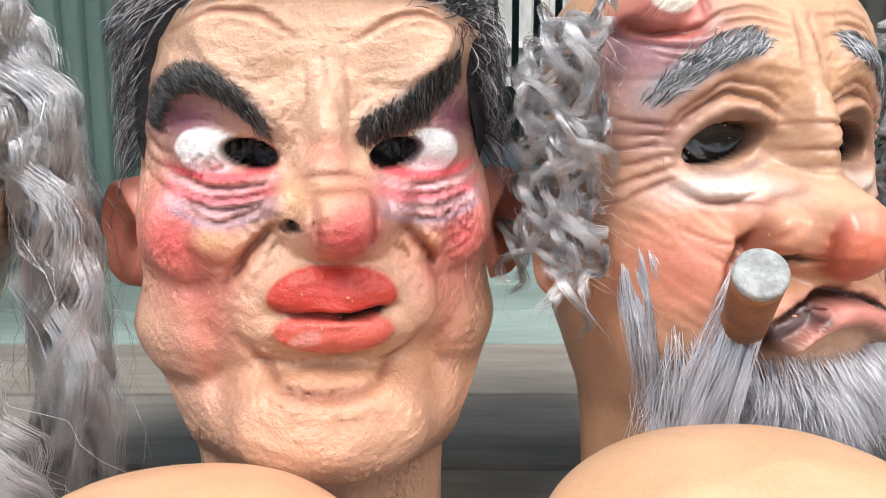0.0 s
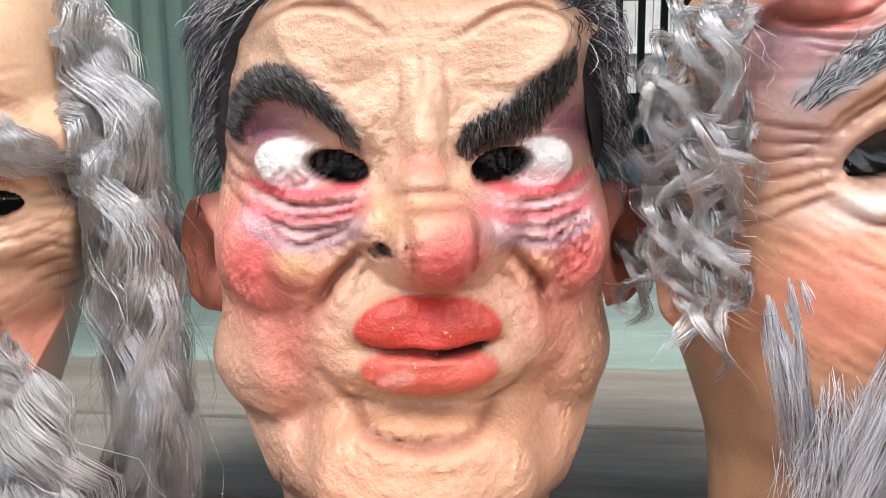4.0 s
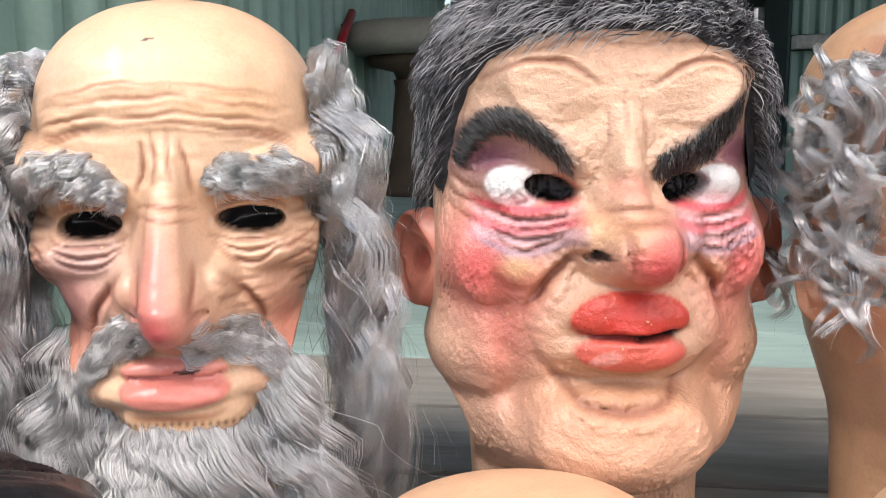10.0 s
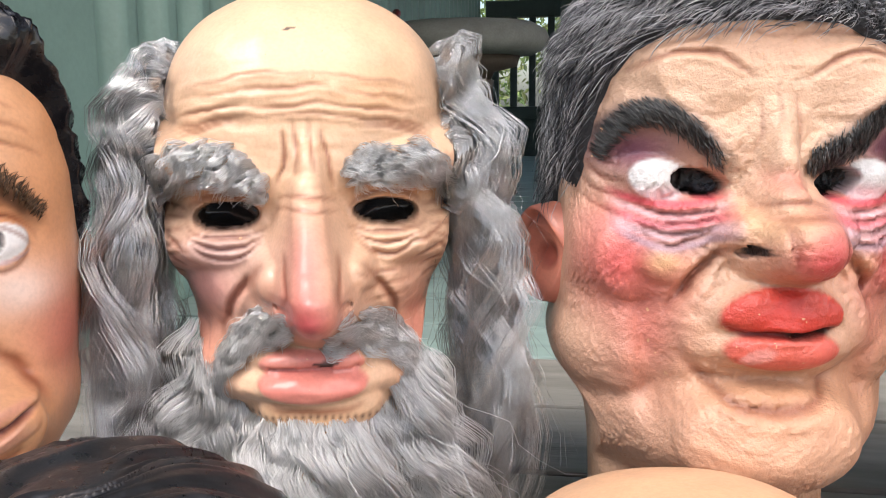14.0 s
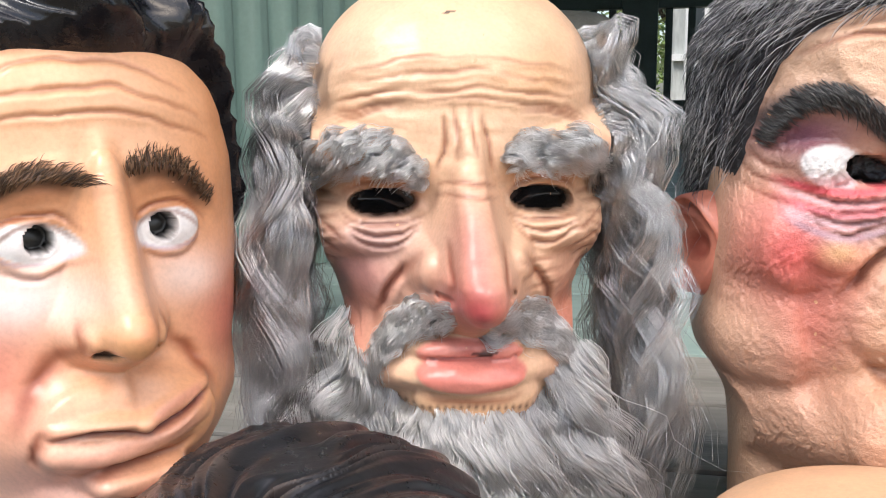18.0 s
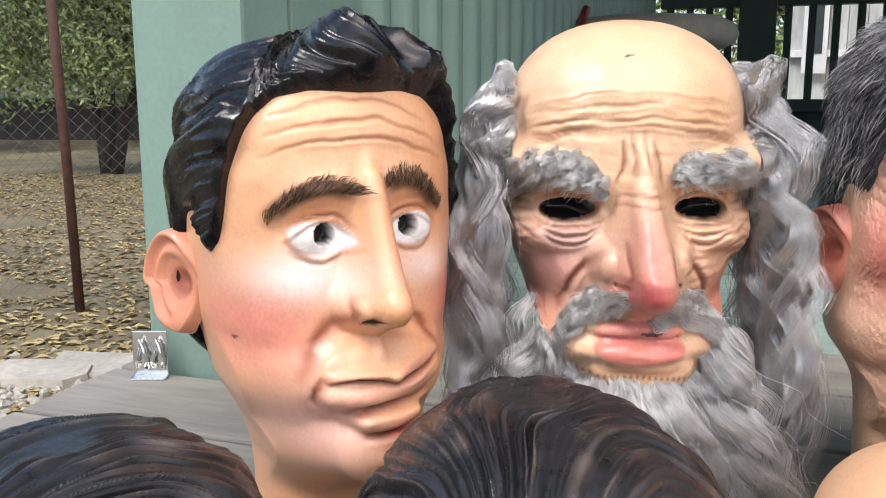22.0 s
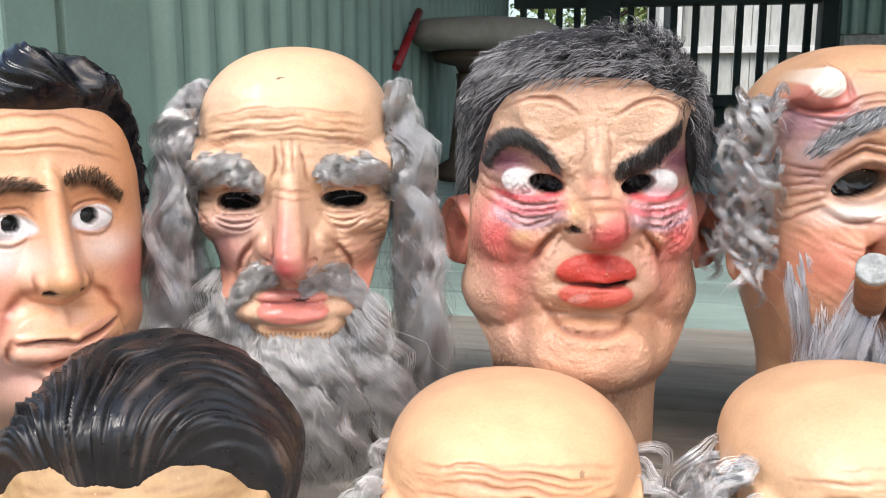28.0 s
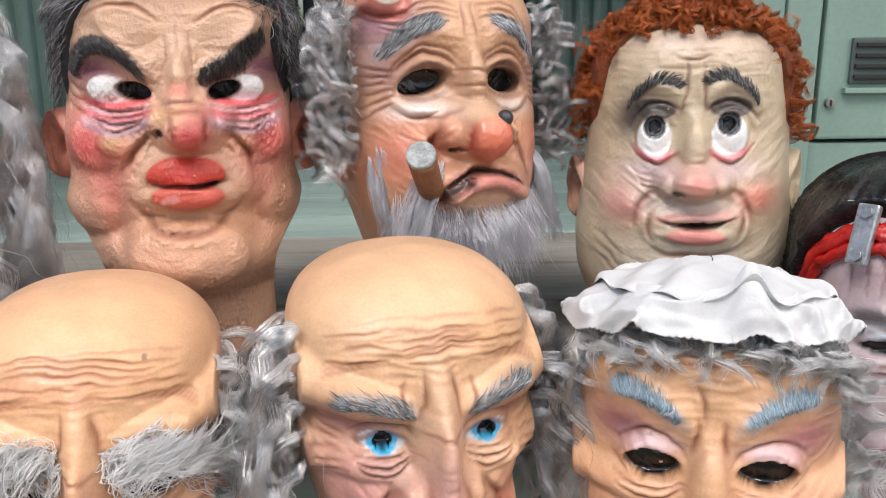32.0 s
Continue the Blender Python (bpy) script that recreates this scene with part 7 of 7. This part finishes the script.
def mask_blue_eyes():
    rng = np.random.default_rng(19)
    eyes = ((-34, 1), (36, -1))
    h = Head([(-226, 54, 44, 60), (-160, 56, 66, 60), (-125, 52, 90, 64), (-80, 66, 94, 80), (-40, 79, 93, 88), (0, 85, 93, 94), (50, 85, 91, 97)], 106, 90, 2.25)
    F = [f for f in old_face(eyes, 1.7, seed=3, rows=4, gap=8.5)] + [("l", -66, 34, -38, 36, -10, 12, 7, 7), ("l", 12, 12, 40, 36, 66, 36, 7, 7), ("e", -34, 0, 17, 12, -2, 12, 3), ("e", 36, -1, 17, 12, -2, 12, 3), ("c", -18, 18, -26, 26, -20, 40, 2.0, 1.6), ("c", 20, 18, 28, 26, 22, 40, 2.0, 1.6),
                                        ("h", -34, 0, 5.6, 5.2, 8), ("h", 36, -1, 5.6, 5.2, 8)] + fan(-20, 56, 30, 60, 4, 9, 8, 1.5, 1.3, 3)
    T = old_tints(eyes, 1) + [("t", -61, 14, 24, 11, (0.22, 0.08, 0.10), 0.92, -12), ("t", 62, 15, 20, 12, (0.22, 0.07, 0.09), 0.92, 12), ("t", -60, -24, 26, 30, (0.62, 0.28, 0.24), 0.6), ("t", 1, -20, 12, 40, (0.62, 0.40, 0.34), 0.6),
                              ("d", -34, 0, 15, 7, (0.62, 0.66, 0.68), 0.95, -8, 0.4), ("d", 36, -1, 15, 6.8, (0.62, 0.66, 0.68), 0.95, 8, 0.4), ("d", -34, 0, 10.4, 7.6, (0.05, 0.43, 0.72), 0.97, 0, 0.6), ("d", 36, -1, 10.4, 7.4, (0.05, 0.43, 0.72), 0.97, 0, 0.6), ("s", -52, -2, -34, 13, -17, -2, 2.0, (0.2, 0.07, 0.05), 0.8), ("s", 19, -3, 36, 12, 54, -3, 2.0, (0.2, 0.07, 0.05), 0.8), ("d", -34, 0, 6.8, 5.4, BLACK, 1, 0, 0.5), ("d", 36, -1, 6.8, 5.4, BLACK, 1, 0, 0.5),
                              ("s", -62, 30, -38, 36, -12, 19, 6, (0.22, 0.22, 0.21), 0.7), ("s", 22, 18, 42, 33, 64, 37, 6, (0.22, 0.22, 0.21), 0.7)]
    M = Mask("bald frowning latex mask with bright blue eyes", (0.137, 0.205, 0.913), 11, h, F)
    part("shell", shell_mesh(h, F, T, (0.70, 0.43, 0.25), LATEX, rows=280, fine=260, seed=71), LATEX, M.root, "peach latex with frowning brow and plum eyelids")
    M.bristles("eyebrow", (-62, 29, -38, 34, -14, 18), 6.5, 320, 7, (150, 120), 0.4, GREY_BRISTLE, rng, "grey painted frowning eyebrow", rise=1.2, sweep=0.3)
    M.bristles("eyebrow", (22, 17, 42, 31, 62, 34), 6.5, 320, 7, (60, 30), 0.4, GREY_BRISTLE, rng, "grey painted frowning eyebrow", rise=1.2, sweep=-0.3)
    for sgn in (-1, 1):
        p = side_hair(rng, sgn, 84, 34, 68, 130, 30, 38, 7.5, y0=26, y1=120, curl=6.5, turns=2.4, m=15, rise=10, top=-30)
        p = stray(rng, p, 0.08, 10)
        M.hair("side_hair", p, rng.uniform(0.12, 0.24, len(p)) / 1000, SILVER, "long wavy grey hair")


CLOTH = plain_mat("white_cotton", (0.60, 0.60, 0.60), 0.9, 0.08, 30, 0.25, fine=600, dist=0.001)
CURL_BACK = plain_mat("grey_wig_backing", (0.5, 0.49, 0.48), 0.9, 0.4, 60, 0.8, fine=400)


def mask_bonnet():
    rng = np.random.default_rng(23)
    eyes = ((-35, 0), (37, 0))
    h = Head([(-202, 60, 48, 62), (-150, 66, 76, 66), (-115, 74, 94, 74), (-60, 88, 95, 86), (0, 93, 94, 95), (40, 92, 92, 97)], 104, 90, 2.25)
    F = [
        ("b", -36, 2, 26, 18, -10), ("b", 38, 2, 26, 18, -10), ("l", -60, 44, -36, 54, -8, 28, 6, 8), ("l", 12, 28, 40, 54, 62, 46, 6, 8), ("e", -35, 2, 22, 16, 2, 14, 4), ("e", 37, 2, 22, 16, 2, 14, 4), ("l", -58, 2, -36, 30, -14, 0, 4, 3.5), ("l", 16, 0, 38, 30, 60, 2, 4, 3.5), ("l", -56, -8, -35, -24, -14, -8, 3.5, 3.5), ("l", 16, -8, 37, -24, 58, -8, 3.5, 3.5),
        ("c", -60, 8, -36, 38, -12, 6, 2, 1.5), ("c", 14, 6, 38, 38, 62, 8, 2, 1.5), ("e", 1, -14, 12, 34, 18, 15, 10), ("e", 2, -42, 20, 16, 36, 18, 8), ("c", -8, 34, -6, 22, -10, 10, 2.4, 1.8), ("c", 8, 34, 8, 22, 12, 10, 2.4, 1.8), ("c", -10, 60, -2, 46, -4, 30, 1.5, 1.5), ("b", -58, -44, 24, 26, 8), ("b", 60, -44, 24, 26, 8), ("e", 3, -82, 34, 12, 16, 10, 8),
        ("c", -40, 62, -10, 74, 30, 64, 1.4, 1.6),
    ] + bags(-36, -10, 24, 3, 5, 1.6) + bags(38, -10, 24, 3, 5, 1.6) + [("h", -35, -1, 18.5, 11, 11, -6), ("h", 37, -1, 18.5, 10.5, 11, 4)]
    T = [
        ("t", -55, 22, 24, 16, (0.24, 0.08, 0.10), 0.92), ("t", 60, 22, 22, 17, (0.30, 0.09, 0.11), 0.9), ("t", -35, 14, 18, 7, (0.70, 0.50, 0.53), 0.9), ("t", 37, 14, 18, 7, (0.70, 0.50, 0.53), 0.9), ("t", 0, 70, 70, 26, (0.66, 0.37, 0.19), 0.6), ("t", -58, -40, 22, 22, (0.70, 0.36, 0.24), 0.6), ("t", 60, -40, 22, 22, (0.64, 0.26, 0.20), 0.6),
        ("s", -64, 44, -44, 56, -18, 32, 6, (0.36, 0.46, 0.52), 0.85), ("s", 20, 32, 45, 56, 66, 46, 6, (0.36, 0.46, 0.52), 0.85), ("d", -35, -1, 18, 10.5, BLACK, 1, -6, 0.8), ("d", 37, -1, 18, 10, BLACK, 1, 4, 0.8), ("d", 3, -82, 32, 11, RED, 0.8),
    ]
    M = Mask("old woman latex mask with grey curls and white cap", (0.310, 0.187, 0.892), -18, h, F)
    part("shell", shell_mesh(h, F, T, (0.68, 0.39, 0.22), LATEX, rows=270, fine=250, seed=81), LATEX, M.root, "tan latex with plum eyelids")
    M.bristles("eyebrow", (-62, 44, -44, 53, -21, 32), 6, 300, 8, (100, 70), 0.42, BLUE_BRISTLE, rng, "blue-grey painted eyebrow", rise=1.4)
    M.bristles("eyebrow", (23, 32, 45, 53, 64, 46), 6, 300, 8, (110, 80), 0.42, BLUE_BRISTLE, rng, "blue-grey painted eyebrow", rise=1.4)
    got = []
    for k in range(170):
        ph = rng.uniform(-115, 115)
        low = np.interp(abs(ph), [0, 45, 62, 80, 125], [72, 65, 42, -40, -90])
        z = low + 6 + rng.uniform(0, 24)
        a = h.point(np.float64(radians(ph)), np.float64(min(z, 98)), 2.0)
        nr = h.point(np.float64(radians(ph)), np.float64(min(z, 98)), 12.0) - a
        nr /= np.linalg.norm(nr)
        t = np.array([rng.normal(0, 0.7), rng.normal(0, 0.3), -0.8])
        got.append((a, a + nr * 23 + np.array([0, 0, 8]), a + nr * rng.uniform(8, 20) + t * 22))
    p = stray(rng, ringlets(rng, got, 20, 4.2, 8.5, 1.2, m=10, frizz=0.0006), 0.06, 6)
    M.hair("curly_hair", p, rng.uniform(0.13, 0.26, len(p)) / 1000, BEARD_WHITE, "frizzy grey curls under the cap")
    cap_mesh(M, h, lambda ph, z: np.interp(np.abs(np.degrees(ph)), [0, 45, 62, 80, 180], [77, 69, 44, -38, -100]), 4.0, CURL_BACK)
    # white cap: crown and a creased ruffle
    n, m = 300, 36
    ph, s = np.meshgrid(np.linspace(-math.pi, math.pi, n, endpoint=False), np.linspace(0, 1, m), indexing="ij")
    ph, s = ph.ravel(), s.ravel()
    wob = ph + 0.22 * np.sin(ph * 3 + 1) + 0.1 * s
    fold = 3.5 * (0.5 - np.abs(np.sin(wob * 5.5))) + 13 * vnoise(np.stack([ph * 2.0, s * 1.2, 0 * s], -1), 8) + 10 * (0.4 - np.abs(vnoise(np.stack([ph * 4.5 + s, s * 2.2, 0 * s], -1), 9)) * 2) + 3 * vnoise(np.stack([ph * 11, s * 6, 0 * s], -1), 10)
    zring = 101 + 5 * np.cos(ph) - 26 * smooth01(np.abs(ph), 1.0, 2.0) - 10 * np.exp(-((ph + 0.95) / 0.25) ** 2)
    base = h.point(ph, np.full_like(ph, 60.0), 10.0)
    r = np.stack([base[:, 0], base[:, 1] - h.yc], -1)
    flare = 0.76 + 0.25 * s + 0.06 * s * np.exp(-((ph + 1.2) / 0.5) ** 2)
    zz = zring + 10 * (1 - s) - 13 * s + fold * (0.2 + 0.6 * s) + 21 * np.exp(-((ph - 0.2) / 0.13) ** 2) * (1 - 0.6 * s) + 0.8 * np.sin(ph * 140) * (s > 0.97)
    v = np.stack([r[:, 0] * flare, h.yc + r[:, 1] * flare - fold * 0.9 * s, zz], -1)
    cap = part("cap", mesh_of("cap", v.reshape(-1, 3) / 1000, grid_faces(n, m, False), CLOTH), CLOTH, M.root, "crumpled white cotton cap with lace edge")
    sm = cap.modifiers.new("thickness", "SOLIDIFY")
    sm.thickness = 0.0012
    m2 = 24
    ph, s = np.meshgrid(np.linspace(-math.pi, math.pi, n, endpoint=False), np.linspace(0, 1, m2), indexing="ij")
    ph, s = ph.ravel(), s.ravel()
    fold = 5.5 * np.sin(ph * 9 + 1.3 * np.sin(ph * 3)) + 3.5 * np.sin(ph * 17 + 2)
    base = h.point(ph, np.full_like(ph, 60.0), 10.0)
    k = 0.83 * np.cos(s * math.pi / 2) ** 0.7
    zz = 104 + 5 * np.cos(ph) * (1 - s) - 26 * smooth01(np.abs(ph), 1.0, 2.0) * (1 - s) + 6 + 7 * np.sin(s * math.pi / 2) + fold * 0.3 * (1 - s) + (6 * vnoise(np.stack([base[:, 0] * k / 24, base[:, 1] * k / 24, 0 * s], -1), 12) - 7 * np.abs(vnoise(np.stack([base[:, 0] * k / 30, base[:, 1] * k / 30, 0 * s], -1), 13))) * smooth01(s, 0, 0.25) - 4 * (1 - s) ** 4 + 19 * np.exp(-((ph - 0.2) / 0.13) ** 2) * (1 - s) ** 2
    v = np.stack([base[:, 0] * k, h.yc + (base[:, 1] - h.yc) * k, zz], -1)
    part("cap_crown", mesh_of("cap_crown", v / 1000, grid_faces(n, m2, False), CLOTH), CLOTH, M.root)


def mask_combed(label, place, yaw, zt, seed, px, skin, half, low=0):
    """Moulded dark hair combed back from a furrowed forehead."""
    h = Head([(place[2] * -1000 + TREAD * 1000, 54, 44, 60), (-150, 58, 72, 62), (-120, 66, 92, 70), (-60, half - 6, 95, 86), (0, half, 95, 96), (40, half, 94, 100)], zt, 92, 2.15, q=1.95)
    eyes = ((-33, 0), (33, 0))
    F = [f for f in old_face(eyes, 1.6, seed=seed)] + [("h", -33, 0, 6, 5, 8), ("h", 33, 0, 6, 5, 8)]
    T = [("d", -33, 0, 17, 8, WHITE, 0.9), ("d", 33, 0, 17, 8, WHITE, 0.9), ("d", -33, 0, 6, 5, BLACK, 1), ("d", 33, 0, 6, 5, BLACK, 1), ("t", 0, 60, 70, 22, (0.52, 0.33, 0.16), 0.6), ("d", 2, -84, 34, 10, (0.55, 0.2, 0.15), 0.8)]
    M = Mask(label, place, yaw, h, F)
    part("shell", shell_mesh(h, F, T, skin, LATEX, rows=150, fine=130, rest=36, seed=seed), LATEX, M.root, "tan latex with creased forehead")
    for sgn in (-1, 1):
        M.ear(sgn, -28, 88, 64, (0.62, 0.33, 0.17))
    line = steps([(0, 66 - low), (10, 65 - low), (24, 73 - low), (40, 68 - low), (56, 48 - low), (66, 5), (80, -10), (88, 14), (104, 4), (116, -80), (180, -100)])

    def thick(phi, s):
        return 8 + 12 * np.exp(-((phi - 0.35) / 0.8) ** 2) * np.exp(-((s - 0.35) / 0.3) ** 2) + 3 * np.cos(phi * 3 + 4 * s) * (1 - s)

    def flow(phi, s, v):
        a = np.arctan2(v[:, 0] - px, v[:, 1] + 34)
        return 120 * a + 14 * np.sin(v[:, 1] / 34 + v[:, 0] / 50)
    moulded_hair(M, h, line, thick, flow, SCULPT_BROWN, ((0.014, 0.014, 0.016), (0.085, 0.066, 0.058)), seed=seed + 5, coarse=1.6, fine=3.6, rows=140, cols=520, label="dark moulded hair combed back in grooves", pitch=(11.0, 4.4), taper=0.3)


# ---- stitched lilac face at the end of the row ----
RED_GLOSS = plain_mat("glossy_red_paint", (0.50, 0.012, 0.008), 0.22, 0.3, 60, 0.6, fine=220, dist=0.002)
STEEL = plain_mat("dull_silver_paint", (0.42, 0.43, 0.44), 0.35, 0.3, 60, 0.5, metal=0.7, fine=240, dist=0.001)


def mask_stitched():
    rng = np.random.default_rng(29)
    h = Head([(-236, 60, 50, 62), (-150, 70, 80, 68), (-110, 80, 96, 76), (-50, 88, 96, 88), (0, 90, 95, 95), (50, 90, 93, 98)], 122, 90, 2.4)
    F = [
        ("b", -34, 0, 24, 14, -9), ("b", 36, 0, 24, 14, -9), ("l", -62, 14, -36, 30, -8, 12, 7, 6), ("l", 10, 12, 38, 30, 64, 14, 7, 6), ("e", -34, 2, 20, 14, 3, 13, 3), ("e", 36, 2, 20, 14, 3, 13, 3), ("c", -56, 2, -34, 22, -12, 0, 2, 1.5), ("c", 14, 0, 36, 22, 58, 2, 2, 1.5),
        ("e", 1, -20, 13, 34, 22, 16, 10), ("e", 1, -46, 20, 16, 34, 18, 8), ("e", 2, -86, 36, 12, 14, 10, 8), ("b", -54, -50, 22, 24, 6), ("b", 56, -50, 22, 24, 6),
        ("h", -34, -4, 17, 6.5, 8), ("h", 36, -4, 17, 6.5, 8),
    ] + bags(-34, -12, 24, 3, 5, 1.6) + bags(36, -12, 24, 3, 5, 1.6)
    F += [("c", -62 + 11 * k, 34, -58 + 10 * k, 52, -66 + 11 * k, 70, 1.4, 1.4) for k in range(12)]
    T = [("t", -34, 8, 22, 9, (0.36, 0.44, 0.50), 0.8), ("t", 36, 8, 22, 9, (0.36, 0.44, 0.50), 0.8), ("t", 0, 55, 70, 18, (0.55, 0.36, 0.38), 0.6), ("s", -62, 16, -36, 32, -8, 14, 5, (0.03, 0.03, 0.03), 0.8), ("s", 10, 14, 38, 32, 64, 16, 5, (0.03, 0.03, 0.03), 0.8), ("d", -34, -4, 16.5, 6, BLACK, 1, 0, 0.6), ("d", 36, -4, 16.5, 6, BLACK, 1, 0, 0.6), ("d", 2, -86, 34, 11, (0.3, 0.1, 0.14), 0.8)]
    M = Mask("stitched lilac latex mask with red scar and steel clamp", (0.528, 0.300, 0.926), -20, h, F)
    part("shell", shell_mesh(h, F, T, (0.50, 0.40, 0.42), LATEX, rows=150, fine=140, rest=36, seed=91), LATEX, M.root, "lilac grey latex with creased forehead")
    line = steps([(0, 96), (40, 94), (60, 80), (78, 30), (95, -60), (180, -120)])
    moulded_hair(M, h, line, lambda p, s: 14 + 2 * np.sin(p * 5), lambda p, s, v: p * 80 + v[:, 2] * 0.4, SCULPT_BLACK, ((0.012, 0.012, 0.012), (0.04, 0.035, 0.03)), seed=95, rows=80, cols=260, label="glossy black moulded hair")
    for j, (dz, r) in enumerate(((0, 7.5), (-13, 6.0), (-3, 5.0))):
        pts, rad = [], []
        for k in range(56):
            a = -80 + 160 * k / 55
            z = np.interp(abs(a), [0, 40, 60, 80], [90, 86, 66, 14]) + dz + rng.normal(0, 0.8)
            q = h.point(np.float64(radians(a)), np.float64(z), 4.0 + (3 if j == 2 else 0)) / 1000
            pts.append(q)
            rad.append(r / 1000 * rng.uniform(0.72, 1.15))
        part("scar", tube(bmesh.new(), pts, rad, 9), RED_GLOSS, M.root, "wet red scar tissue")
    for a in (-34, 10, 48):
        z = np.interp(abs(a), [0, 40, 60], [88, 84, 64])
        o = Vector(h.point(np.float64(radians(a)), np.float64(z), 12.0) / 1000)
        mm = Matrix.Translation(o) @ Matrix.Rotation(radians(a), 4, "Z") @ Matrix.Rotation(radians(-18), 4, "X")
        cl = part("clamp", boxed(-0.0085, 0.0085, -0.004, 0.003, -0.024, 0.024, 0.002), STEEL, M.root, "dull silver clamp", mm)
        for zz in (-0.017, 0.017):
            part("bolt", tube(bmesh.new(), [(0, -0.003, zz), (0, -0.0075, zz)], 0.0052, 6), STEEL, cl)


mask_cigar()
mask_ginger()
mask_white_brows()
mask_blue_eyes()
mask_bonnet()
mask_combed("dark-haired latex mask with grooved hair combed back", (-0.300, 0.122, 0.908), 15, 120, 101, -14, (0.55, 0.36, 0.18), 84)
mask_combed("dark-haired latex mask with worn brown hair", (-0.520, 0.070, 0.904), 22, 92, 111, -30, (0.52, 0.31, 0.16), 86, 26)
mask_stitched()
